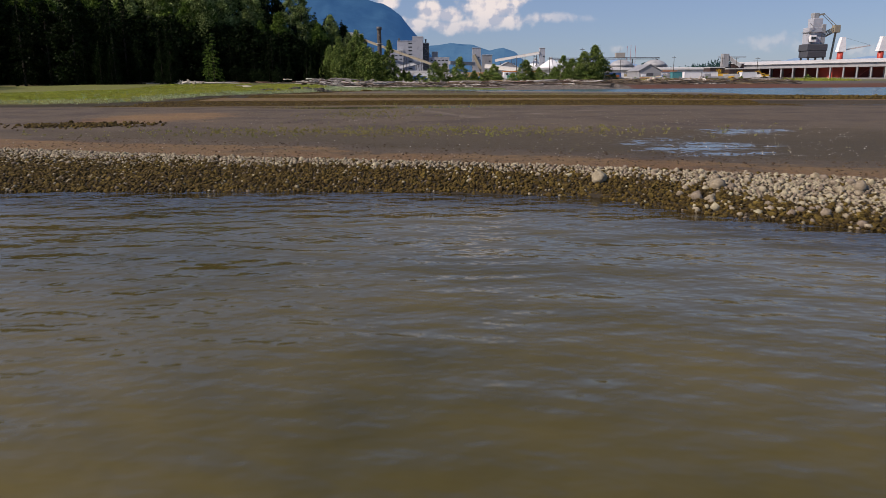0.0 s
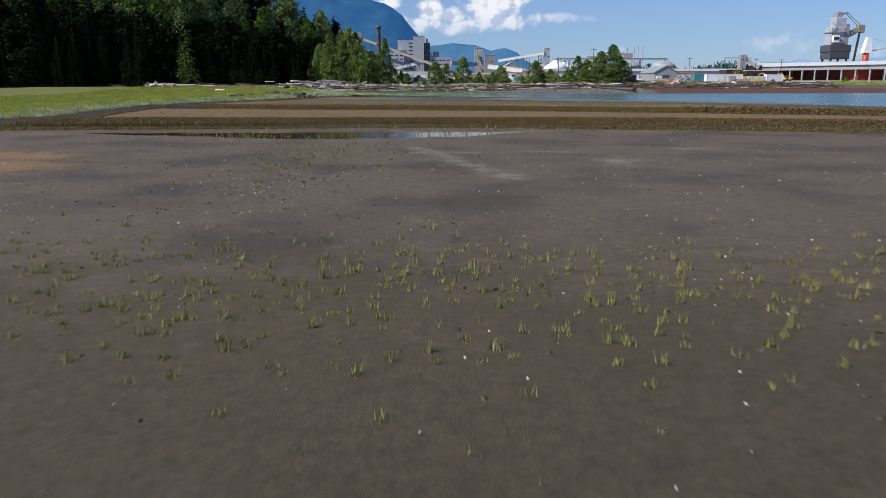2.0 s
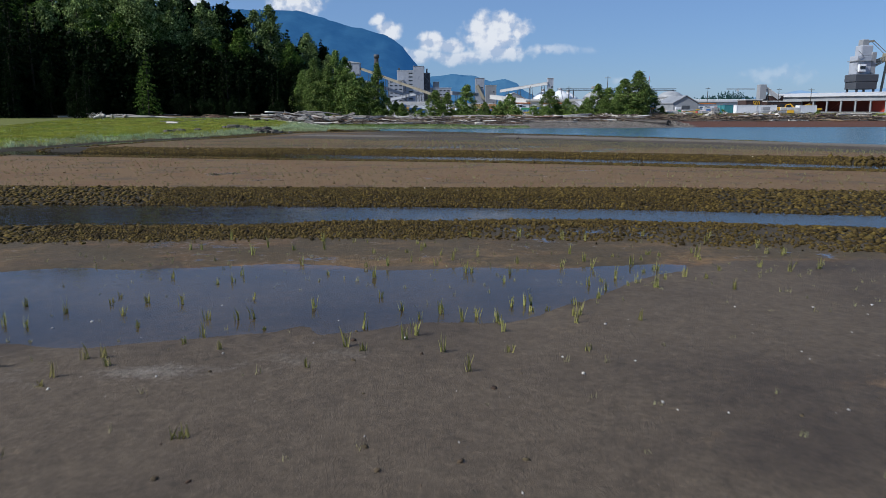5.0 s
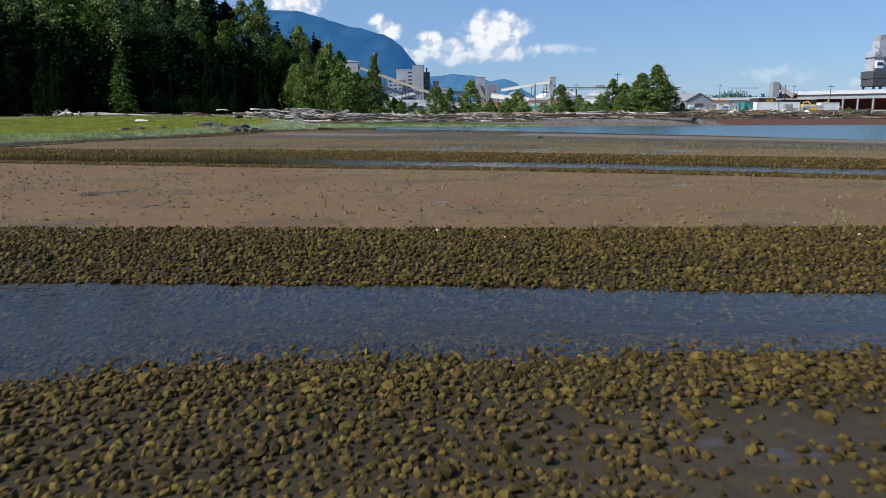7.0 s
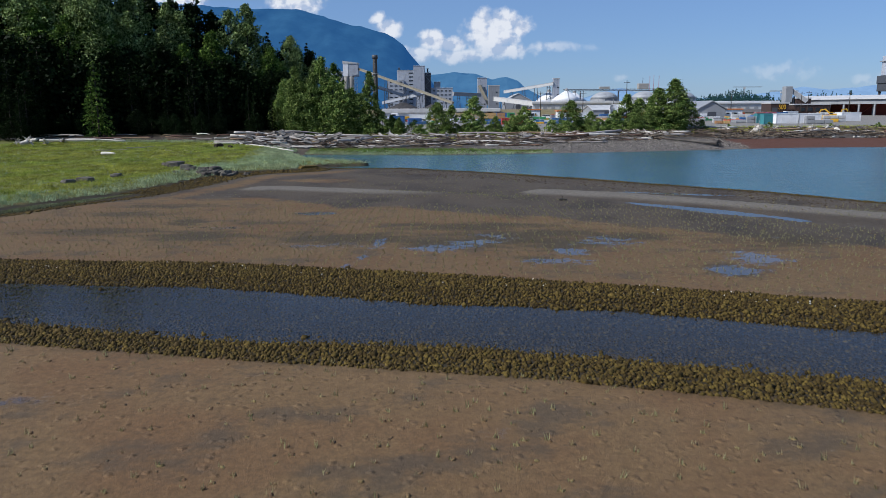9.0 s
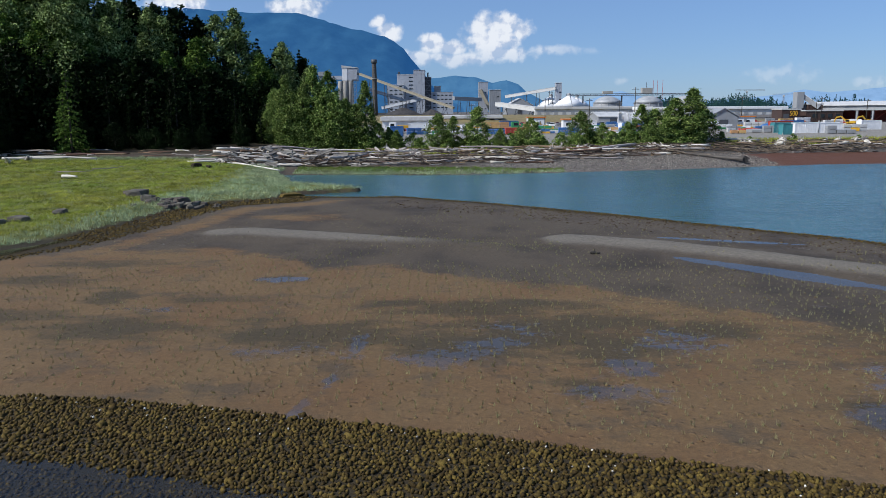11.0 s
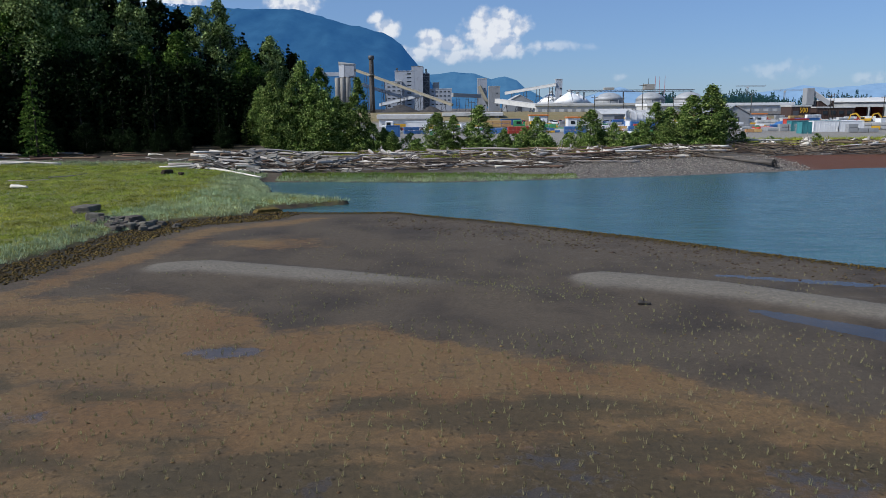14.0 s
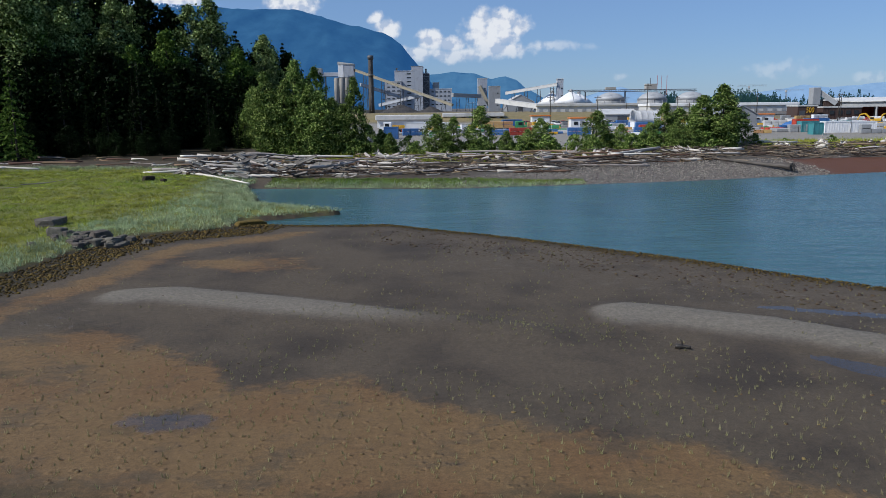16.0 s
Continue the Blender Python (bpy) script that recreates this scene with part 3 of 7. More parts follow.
crust = np.maximum(crust, 0.45 * sm(Y, rn - 17, rn - 11) * (1 - sm(Y, rn - 3.5, rn - 2.5)) * sm(X, -14, 2) * (Y > 100))
gravel = np.where((Y > rf - 1) & (Y < rf + 30), 0.9, 0.0) * sm(X, -6, 12)
gravel = np.where(Y > rf + 36, 0.75, gravel)
weed = 0.95 * (sm(Y, CH1_NEAR(X) + 0.1, CH1_NEAR(X) + 0.8) * (1 - 0.6 * sm(X, -0.5, 1.5) * (1 - sm(Y, 64.2, 65))) * (1 - sm(Y, c1f - 0.5, c1f + 0.1)) + sm(Y, c2n - 0.2, c2n + 0.5) * (1 - sm(Y, c2f - 0.5, c2f + 0.1))) + 0.85 * (1 - sm(Y, ft - 0.5, ft + 0.2))
weed = np.maximum(weed, np.exp(-((Y - rn + 0.9) / 1.3) ** 4) * 0.97 * (X > -16))
weed = np.maximum(weed, np.where((md < 0.3) & (md > -4.6) & (Y > 66) & (Y < 156), sm(md, -4.6, -3.0), 0))
red = np.where((Y > rf - 2) & (Y < rf + 14), sm(X + 1.5 * wiggle(X * 2, Y * 2), 47, 53), 0)
# ground slightly darkened in the band of the driftwood logs
weed = np.maximum(weed, 0.3 * sm(Y, rf + 8, rf + 11) * (1 - sm(Y, rf + 27, rf + 31)))
# shade under the wood put into the ground as the dark weed tone
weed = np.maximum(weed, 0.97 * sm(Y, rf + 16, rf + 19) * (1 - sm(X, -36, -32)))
yard = (X > -36) * sm(Y, rf + 42, rf + 50) * (1 - 0.9 * sm(Y, rf + 215, rf + 230))
straw = sm(Y, rf + 218, rf + 230) * (1 - sm(Y, rf + 420, rf + 520)) * (X < 160)
grass = np.maximum(np.where(md > 0, sm(md, 0, 1.0), 0), np.where((Y > rf + 27) & (Y < rf + 46) & (X > -32), 0.8, 0))
dry = (1 - 0.6 * sm(Y, 60, 64) - 0.4 * sm(Y, 92, 100)) * (0.2 + 0.8 * sm(Y, 19, 30))
algae = np.where(Y > c2f, 0.5 * mottled + 0.75 * hollow + 0.3 * patch(-18, 127, 4, 3), np.where(Y > c1f, 0.1 * damp, np.where(Y > PUD_FAR(X) - 0.5, 0.62, np.where(Y > ft, 0.8 * sm(Y, FORE_SAND(X), FORE_SAND(X) + 3) * (1 - sm(Y, 25, 34)), 0))))
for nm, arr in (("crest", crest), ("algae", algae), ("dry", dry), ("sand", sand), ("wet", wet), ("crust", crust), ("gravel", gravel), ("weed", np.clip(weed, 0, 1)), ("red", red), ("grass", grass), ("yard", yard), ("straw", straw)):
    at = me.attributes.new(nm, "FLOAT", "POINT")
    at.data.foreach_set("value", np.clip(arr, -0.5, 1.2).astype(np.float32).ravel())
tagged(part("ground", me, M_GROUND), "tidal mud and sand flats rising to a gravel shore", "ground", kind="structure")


def water_sheet(name, near, far, z, x0, x1, material, label, n=240):
    u = np.linspace(-1, 1, n)
    xs = u * min(-x0, x1, 60) + np.where(u < 0, (x0 + min(-x0, x1, 60)), (x1 - min(-x0, x1, 60))) * np.abs(u) ** 5
    a, b = near(xs), far(xs)
    V = np.concatenate([np.stack([xs, a, np.full(n, z)], -1), np.stack([xs, b, np.full(n, z)], -1)])
    F = np.stack([np.arange(n - 1), np.arange(1, n), np.arange(n + 1, 2 * n), np.arange(n, 2 * n - 1)], -1)
    ob = tagged(part(name, mesh_np(name, V, F, True), material), label, "water", kind="structure")
    ob.visible_shadow = False
    return ob


u = np.linspace(-1, 1, 320)
wx = u * 60 + 1440 * np.sign(u) * np.abs(u) ** 7
wd = np.array([0.8, 0.3, -0.3, -1, -1.8, -2.8, -4, -6, -9, -14, -40, -200, -1500], float)
WX, WD = np.meshgrid(wx, wd)
wi = np.arange(WX.size).reshape(WX.shape)
fore = mesh_np("water_fore", np.stack([WX, FORE_WATER(WX) + WD, np.full(WX.shape, -0.4)], -1).reshape(-1, 3), np.stack([wi[1:, :-1], wi[1:, 1:], wi[:-1, 1:], wi[:-1, :-1]], -1).reshape(-1, 4), True)
fore.attributes.new("murk", "FLOAT", "POINT").data.foreach_set("value", sm(-WD, -0.3, 4.5).astype(np.float32).ravel())
tagged(part("water_fore", fore, M_RIVER), "olive-brown silty river water, clear over stones at the edge", "water", kind="structure").visible_shadow = False
water_sheet("water_channel_near", lambda x: CH1[1](x) - 0.9, lambda x: CH1[2](x) + 0.9, -0.125, -300, 300, M_CLEAR, "shallow clear water in a stony tidal channel")
water_sheet("water_channel_far", lambda x: CH2[1](x) - 0.9, lambda x: CH2[2](x) + 0.9, -0.095, -40, 300, M_CLEAR, "shallow clear water in a stony tidal channel")
water_sheet("water_river", lambda x: RIVER_NEAR(x) - 0.6, lambda x: RIVER_FAR(x) + 0.8, -0.3, -26, 900, M_TEAL, "teal river water along the far shore", 400)
water_sheet("water_pool", lambda x: 119.2 - 1.1 * (x - 14), lambda x: 123.0 - 0.8 * (x - 14), -0.042, 9, 23, M_POOL, "still pool beside a sand bar")
water_sheet("water_pool_far", lambda x: 128.2 - 0.36 * (x - 13), lambda x: 129.8 - 0.36 * (x - 13), -0.05, -1, 25, M_POOL, "narrow still pool behind a sand bar")
water_sheet("water_puddle", lambda x: PUD_NEAR(x) - 0.5, lambda x: np.maximum(PUD_FAR(x) + 0.5, PUD_NEAR(x) - 0.4), -0.04, -28, 8, M_POOL, "still shallow puddle on the mud")

gy_ = np.linspace(106, 129.5, 30)
bank_x = np.interp(gy_, (103, 117, 123.5, 128.5), (-34, -32, -29.5, -26.8))
V = np.concatenate([np.stack([bank_x + 0.2, gy_, np.full(30, -0.055)], -1), np.stack([bank_x + 2.9 - 1.5 * sm(gy_, 122, 129.5), gy_, np.full(30, -0.055)], -1)])
gully_water = tagged(part("water_gully", mesh_np("water_gully", V, np.stack([np.arange(29), np.arange(30, 59), np.arange(31, 60), np.arange(1, 30)], -1), True), M_POOL), "still water in the gully beside the marsh", "water", kind="structure")
gully_water.visible_shadow = False


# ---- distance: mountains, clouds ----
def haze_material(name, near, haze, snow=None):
    """Wooded slopes; the blue of kilometres of air is painted in as glow."""
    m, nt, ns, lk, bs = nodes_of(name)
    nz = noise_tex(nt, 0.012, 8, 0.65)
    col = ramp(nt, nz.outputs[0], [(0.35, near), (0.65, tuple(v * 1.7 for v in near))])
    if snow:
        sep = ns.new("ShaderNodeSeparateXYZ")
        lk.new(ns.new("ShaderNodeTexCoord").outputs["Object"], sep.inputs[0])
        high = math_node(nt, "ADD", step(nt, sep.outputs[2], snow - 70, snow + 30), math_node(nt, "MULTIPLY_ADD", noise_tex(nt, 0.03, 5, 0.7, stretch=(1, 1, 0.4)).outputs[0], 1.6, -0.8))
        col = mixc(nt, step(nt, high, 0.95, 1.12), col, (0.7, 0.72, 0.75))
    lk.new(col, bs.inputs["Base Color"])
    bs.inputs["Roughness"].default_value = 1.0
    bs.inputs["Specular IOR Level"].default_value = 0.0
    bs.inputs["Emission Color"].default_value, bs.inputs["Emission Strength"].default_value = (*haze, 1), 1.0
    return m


def mountain(name, pts, y0, y1, material, label, rough=22):
    xs = np.linspace(pts[0][0], pts[-1][0], 170)
    ridge = np.interp(xs, *zip(*pts)) + [rough * 0.35 * noise.fractal((x * 0.012, 3.1, y0), 1.0, 2.0, 5) for x in xs]
    V, rows = [], 22
    for j in range(rows + 1):
        t = j / rows
        for x, r in zip(xs, ridge):
            k = 0 if j in (0, rows) else rough * noise.fractal((x * 0.006, t * 3.0, y0), 1.0, 2.0, 5)
            V.append((x, y0 + (y1 - y0) * t + 2.5 * k, max(r * t ** 0.8 + k * (1 - t) * 1.5 * t, -3)))
    n = len(xs)
    F = [(j * n + i, j * n + i + 1, (j + 1) * n + i + 1, (j + 1) * n + i) for j in range(rows) for i in range(n - 1)]
    tagged(part(name, mesh_np(name, V, F, True), material), label, "mountain", kind="structure")


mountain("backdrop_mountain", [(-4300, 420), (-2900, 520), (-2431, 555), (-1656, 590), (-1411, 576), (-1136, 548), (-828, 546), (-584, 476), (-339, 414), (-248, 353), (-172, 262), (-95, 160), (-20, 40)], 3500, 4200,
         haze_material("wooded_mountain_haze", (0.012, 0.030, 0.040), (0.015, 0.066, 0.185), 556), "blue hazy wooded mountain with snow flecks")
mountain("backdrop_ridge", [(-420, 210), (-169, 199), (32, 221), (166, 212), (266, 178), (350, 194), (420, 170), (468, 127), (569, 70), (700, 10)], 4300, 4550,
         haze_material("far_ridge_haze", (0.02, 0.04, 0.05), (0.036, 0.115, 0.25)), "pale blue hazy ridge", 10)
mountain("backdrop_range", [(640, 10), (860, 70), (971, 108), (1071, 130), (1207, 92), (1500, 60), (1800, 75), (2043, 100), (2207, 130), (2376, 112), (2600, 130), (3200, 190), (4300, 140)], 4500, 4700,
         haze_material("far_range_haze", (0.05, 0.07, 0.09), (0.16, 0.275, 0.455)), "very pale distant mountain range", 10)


def cloud_bank():
    m, nt, ns, lk, bs = nodes_of("cumulus_cloud")
    ns.remove(bs)
    co = ns.new("ShaderNodeTexCoord").outputs["Object"]

    def billow(shift):
        add = ns.new("ShaderNodeVectorMath")
        add.inputs[1].default_value = (shift[0] - 420, 0, shift[2] + 60)
        lk.new(co, add.inputs[0])
        big, small = ns.new("ShaderNodeTexNoise"), ns.new("ShaderNodeTexNoise")
        for n, sc in ((big, 0.009), (small, 0.034)):
            n.inputs["Scale"].default_value, n.inputs["Detail"].default_value, n.inputs["Roughness"].default_value = sc, 4, 0.5
            lk.new(add.outputs[0], n.inputs["Vector"])
        return math_node(nt, "MULTIPLY_ADD", small.outputs[0], 0.22, math_node(nt, "SUBTRACT", big.outputs[0], 0.11)), big.outputs[0]
    (warp, here), (_, lit) = billow((0, 0, 0)), billow((-34, 0, 40))
    best = None
    # middle, half-widths and thickness of each heap
    for cx, cz, rx, rz, k in ((-371, 500, 85, 78, 1), (-430, 560, 60, 40, 0.8), (-109, 425, 92, 72, 1), (31, 397, 92, 60, 1), (215, 515, 120, 105, 1), (347, 535, 120, 85, 1), (277, 446, 200, 110, 1), (455, 500, 85, 75, 0.85), (330, 365, 240, 60, 0.8),
                              (-190, 340, 150, 60, 0.85), (70, 330, 260, 50, 0.85), (690, 385, 250, 36, 0.7), (-926, 650, 190, 70, 1), (-1676, 670, 190, 60, 1), (2114, 228, 260, 65, 0.62), (2648, 173, 130, 40, 0.75), (1093, 191, 70, 28, 0.7)):
        sub, scl, ln = (ns.new("ShaderNodeVectorMath") for _ in range(3))
        sub.operation, scl.operation, ln.operation = "SUBTRACT", "DIVIDE", "LENGTH"
        sub.inputs[1].default_value, scl.inputs[1].default_value = (cx, 0, cz), (rx, 1, rz)
        lk.new(co, sub.inputs[0])
        lk.new(sub.outputs[0], scl.inputs[0])
        lk.new(scl.outputs[0], ln.inputs[0])
        v = math_node(nt, "MULTIPLY", math_node(nt, "SUBTRACT", 1.2, ln.outputs["Value"]), k)
        best = v if best is None else math_node(nt, "MAXIMUM", best, v)
    d = math_node(nt, "ADD", math_node(nt, "MINIMUM", best, 0.95), math_node(nt, "MULTIPLY_ADD", warp, 1.5, -0.75))
    alpha = step(nt, d, 0.08, 0.7)
    # the clouds' sunlit and shaded sides are painted into their glow colour
    relief = math_node(nt, "MULTIPLY_ADD", math_node(nt, "SUBTRACT", here, lit), 4.2, 0.62)
    em, tr, mx = ns.new("ShaderNodeEmission"), ns.new("ShaderNodeBsdfTransparent"), ns.new("ShaderNodeMixShader")
    lk.new(ramp(nt, relief, [(0.25, (0.45, 0.52, 0.64)), (0.55, (0.66, 0.68, 0.73)), (0.82, (0.80, 0.80, 0.80))]), em.inputs[0])
    sx = ns.new("ShaderNodeSeparateXYZ")
    lk.new(co, sx.inputs[0])
    thin = math_node(nt, "MULTIPLY_ADD", step(nt, sx.outputs[0], 420, 760), -0.55, 0.93)
    base = math_node(nt, "MULTIPLY_ADD", step(nt, sx.outputs[2], 290, 440), 0.35, 0.65)
    lk.new(math_node(nt, "MULTIPLY", math_node(nt, "MULTIPLY", alpha, base), thin), mx.inputs[0])
    lk.new(tr.outputs[0], mx.inputs[1])
    lk.new(em.outputs[0], mx.inputs[2])
    lk.new(mx.outputs[0], ns["Material Output"].inputs[0])
    ob = part("backdrop_clouds", mesh_np("clouds", [(-3600, 0, -20), (4200, 0, -20), (4200, 0, 1300), (-3600, 0, 1300)], [(0, 1, 2, 3)]), m)
    ob.location = (0, 4750, 0)
    ob.visible_shadow = False
    tagged(ob, "white cumulus clouds low over the mountains", "clouds", kind="structure")


cloud_bank()

# ---- stones ----
RNG = np.random.default_rng(7)


def ico(sub=1):
    bm = bmesh.new()
    bmesh.ops.create_icosphere(bm, subdivisions=sub, radius=1.0)
    bm.verts.ensure_lookup_table()
    V, F = np.array([v.co[:] for v in bm.verts]), np.array([[v.index for v in f.verts] for f in bm.faces])
    bm.free()
    return V, F


ICO_V, ICO_F = ico(1)
OCTA_V = np.array([(1, 0, 0), (-1, 0, 0), (0, 1, 0), (0, -1, 0), (0, 0, 1), (0, 0, -1)], float) * 1.12
OCTA_F = np.array([(0, 2, 4), (2, 1, 4), (1, 3, 4), (3, 0, 4), (2, 0, 5), (1, 2, 5), (3, 1, 5), (0, 3, 5)])


def lumps(x, y, size, sink=0.36, flat_z=0.86, z=None, small=False):
    """Many rounded stones in one array of vertices and faces."""
    n = len(x)
    base_v, base_f = (OCTA_V, OCTA_F) if small else (ICO_V, ICO_F)
    ang = RNG.uniform(0, 2 * math.pi, n)
    sc = np.stack([np.ones(n), RNG.uniform(0.6, 0.95, n), flat_z * RNG.uniform(0.7, 1.15, n)], -1) * size[:, None] / 2
    P = base_v[None] * (1 + RNG.uniform(-0.3, 0.26, (n, len(base_v), 1))) * sc[:, None]
    tilt = RNG.uniform(-0.6, 0.6, n)
    px, pz = P[..., 0] * np.cos(tilt)[:, None] - P[..., 2] * np.sin(tilt)[:, None], P[..., 0] * np.sin(tilt)[:, None] + P[..., 2] * np.cos(tilt)[:, None]
    c, s = np.cos(ang)[:, None], np.sin(ang)[:, None]
    z = ground(x, y) if z is None else z
    V = np.stack([px * c - P[..., 1] * s + x[:, None], px * s + P[..., 1] * c + y[:, None], pz + (z + sc[:, 2] * (1 - 2 * sink))[:, None]], -1)
    F = (base_f[None] + (np.arange(n) * len(base_v))[:, None, None]).reshape(-1, 3)
    return V.reshape(-1, 3), F


def strip(lo, hi, x0, x1, gap):
    xs = np.arange(x0, x1, gap)
    out = []
    for x in xs:
        ys = np.arange(lo(x), hi(x), gap)
        out.append(np.stack([x + RNG.uniform(-0.5, 0.5, len(ys)) * gap, ys + RNG.uniform(-0.5, 0.5, len(ys)) * gap], -1))
    return np.concatenate(out)


def cobbles(name, pts, gap, material, label, big=0.06, sink=0.36, flat_z=0.86, small=False):
    size = gap * RNG.uniform(0.65, 1.3, len(pts)) * (1.25 if small else 1.0) * np.where(RNG.random(len(pts)) < big, 1.6, 1.0)
    V, F = lumps(pts[:, 0], pts[:, 1], size, sink, flat_z, None, small)
    return tagged(part(name, mesh_np(name, V, F, small or material is M_STONE), material), label, "stones", kind="stuff")


STONE_MESHES = []
for _ in range(8):
    v, f = lumps(np.zeros(1), np.zeros(1), np.ones(1), 0.25, z=np.zeros(1))
    STONE_MESHES.append(mesh_np("stone", v, f, True))


def single_stones(parent, pts, gap, material):
    """Stones one by one, on shared meshes."""
    kinds = []
    for me0 in STONE_MESHES:
        k = me0.copy()
        k.materials.append(material)
        kinds.append(k)
    zs = ground(pts[:, 0], pts[:, 1])
    for (x, y), z in zip(pts, zs):
        ob = new("stone", random.choice(kinds))
        ob.parent = parent
        s = gap * random.uniform(0.8, 1.35)
        ob.matrix_basis = Matrix.LocRotScale((x, y, z + 0.01), Euler((0, 0, random.uniform(0, 6.28))), (s, s, s))


def bank(name, pts, gap, material, label, near=None, big=0.06, sink=0.36, small=False):
    if near is not None:
        close = np.where(near)[0]
        pick = RNG.choice(close, min(150, len(close)), replace=False)
        keep = np.ones(len(pts), bool)
        keep[pick] = False
        ob = cobbles(name, pts[keep], gap, material, label, big, sink, 0.86, small)
        single_stones(ob, pts[pick], gap, material)
        return ob
    return cobbles(name, pts, gap, material, label, big)


p = strip(lambda x: FORE_WATER(x) - 0.1, FORE_TOP, -15, 14, 0.085)
rel = (p[:, 1] - FORE_WATER(p[:, 0])) / (FORE_TOP(p[:, 0]) - FORE_WATER(p[:, 0]))
pale = RNG.random(len(p)) < sm(rel + 0.15 * wiggle(p[:, 0] * 2, p[:, 1] * 2) + 0.5 * sm(p[:, 0], 5, 9), 0.54, 0.94) * 0.85 + 0.05
near = (np.abs(p[:, 0] - 0.8) < 3.2)
bank("cobble_bank", p[pale], 0.09, M_STONE, "pale dry cobbles along the river bank", near[pale])
bank("weedy_cobble_bank", p[~pale], 0.095, M_STONE_WET, "brown weed-coated cobbles at the water's edge", near[~pale])
p = np.concatenate([strip(lambda x: FORE_WATER(x) - 0.3, FORE_TOP, -60, -15, 0.38), strip(lambda x: FORE_WATER(x) - 0.3, FORE_TOP, 14, 60, 0.38)])
rel = (p[:, 1] - FORE_WATER(p[:, 0])) / (FORE_TOP(p[:, 0]) - FORE_WATER(p[:, 0]))
pale = RNG.random(len(p)) < sm(rel, 0.5, 0.9) * 0.85 + 0.04
cobbles("cobble_bank_far", p[pale], 0.26, M_STONE, "pale dry cobbles along the river bank")
cobbles("weedy_cobble_bank_far", p[~pale], 0.3, M_STONE_WET, "brown weed-coated cobbles at the water's edge")
p = np.stack([RNG.normal(-17.5, 1.6, 700), RNG.normal(33.5, 1.1, 700)], -1)
cobbles("cobble_spit", p, 0.16, M_STONE_WET, "brown weed-coated cobbles in a patch on the mud")
p = strip(lambda x: FORE_WATER(x) + 0.1, FORE_TOP, 6, 17, 0.3)
cobbles("large_cobbles", p[RNG.random(len(p)) < 0.5], 0.2, M_STONE, "large pale stones heaped on the river bank", 0.06)

p = strip(lambda x: CH1_NEAR(x) - 0.3, lambda x: CH1[1](x) + 0.4, -9.5, 9.5, 0.084)
wig = wiggle(p[:, 0] * 4, p[:, 1] * 4)
rise = sm(p[:, 1] + 0.5 * wig, CH1_NEAR(p[:, 0]) - 0.15, CH1_NEAR(p[:, 0]) + 0.35)
right = sm(p[:, 0] + 0.8 * wig, -0.8, 1.4) * (1 - sm(p[:, 1], 64.3, 65.3))
dens = rise * (1 - right * (0.62 - 0.9 * wig)) + 0.03
p = p[RNG.random(len(p)) < np.clip(dens, 0.02, 0.96) * (1 - 0.75 * sm(p[:, 1], CH1[1](p[:, 0]), CH1[1](p[:, 0]) + 0.7))]
bank("channel_cobbles", p, 0.084, M_STONE_WET, "brown weed-coated cobbles beside a tidal channel", np.abs(p[:, 0]) < 4, 0.06, 0.42)
p = strip(lambda x: CH1[2](x) - 0.7, CH1[3], -9.5, 9.5, 0.086)
p = p[RNG.random(len(p)) < 0.12 + 0.88 * sm(p[:, 1] + 0.3 * wiggle(p[:, 0] * 5, p[:, 1]), CH1[2](p[:, 0]) - 0.3, CH1[2](p[:, 0]) + 0.2)]
bank("channel_cobbles_far_side", p, 0.09, M_STONE_WET, "brown weed-coated cobbles beside a tidal channel", np.abs(p[:, 0]) < 4)
p = np.concatenate([strip(a, b, x0, x1, 0.17) for a, b in ((CH1_NEAR, CH1[1]), (CH1[2], CH1[3])) for x0, x1 in ((-30, -9.5), (9.5, 30))])
cobbles("channel_cobbles_outer", p, 0.17, M_STONE_WET, "brown weed-coated cobbles beside a tidal channel", 0.02, 0.5, 0.5, True)
p = strip(lambda x: CH2[0](x) + 0.1, lambda x: CH2[1](x) + 0.2, -25, 24, 0.11)
bank("second_channel_cobbles", p, 0.115, M_STONE_WET, "brown weed-coated cobbles along the second channel", np.abs(p[:, 0]) < 8, 0.03, 0.45, True)
p = strip(lambda x: CH2[2](x) - 0.5, CH2[3], -27, 24, 0.11)
p = p[RNG.random(len(p)) < 0.15 + 0.85 * sm(p[:, 1] + 0.5 * wiggle(p[:, 0] * 2, p[:, 1]), CH2[2](p[:, 0]) - 0.2, CH2[2](p[:, 0]) + 0.3)]
bank("second_channel_cobbles_far_side", p, 0.115, M_STONE_WET, "brown weed-coated cobbles along the second channel", np.abs(p[:, 0]) < 8, 0.03, 0.4, True)
p = np.concatenate([strip(a, b, x0, x1, 0.3) for a, b in ((CH2[0], CH2[1]), (CH2[2], CH2[3])) for x0, x1 in ((24, 75),)])
cobbles("second_channel_cobbles_outer", p, 0.28, M_STONE_WET, "brown weed-coated cobbles along the second channel")
p = np.concatenate([strip(lambda x: FORE_WATER(x) - 2.2, lambda x: FORE_WATER(x) - 0.1, -14, 12, 0.15), strip(CH1[1], CH1[2], -9, 9, 0.095)])
cobbles("submerged_stones", p, 0.10, M_STONE_WET, "brown stones under shallow water", 0.03, 0.5, 0.5)
p = strip(CH2[1], CH2[2], -24, 24, 0.14)
cobbles("submerged_stones", p, 0.12, M_STONE_WET, "brown stones under shallow water", 0.03, 0.5, 0.5, True)
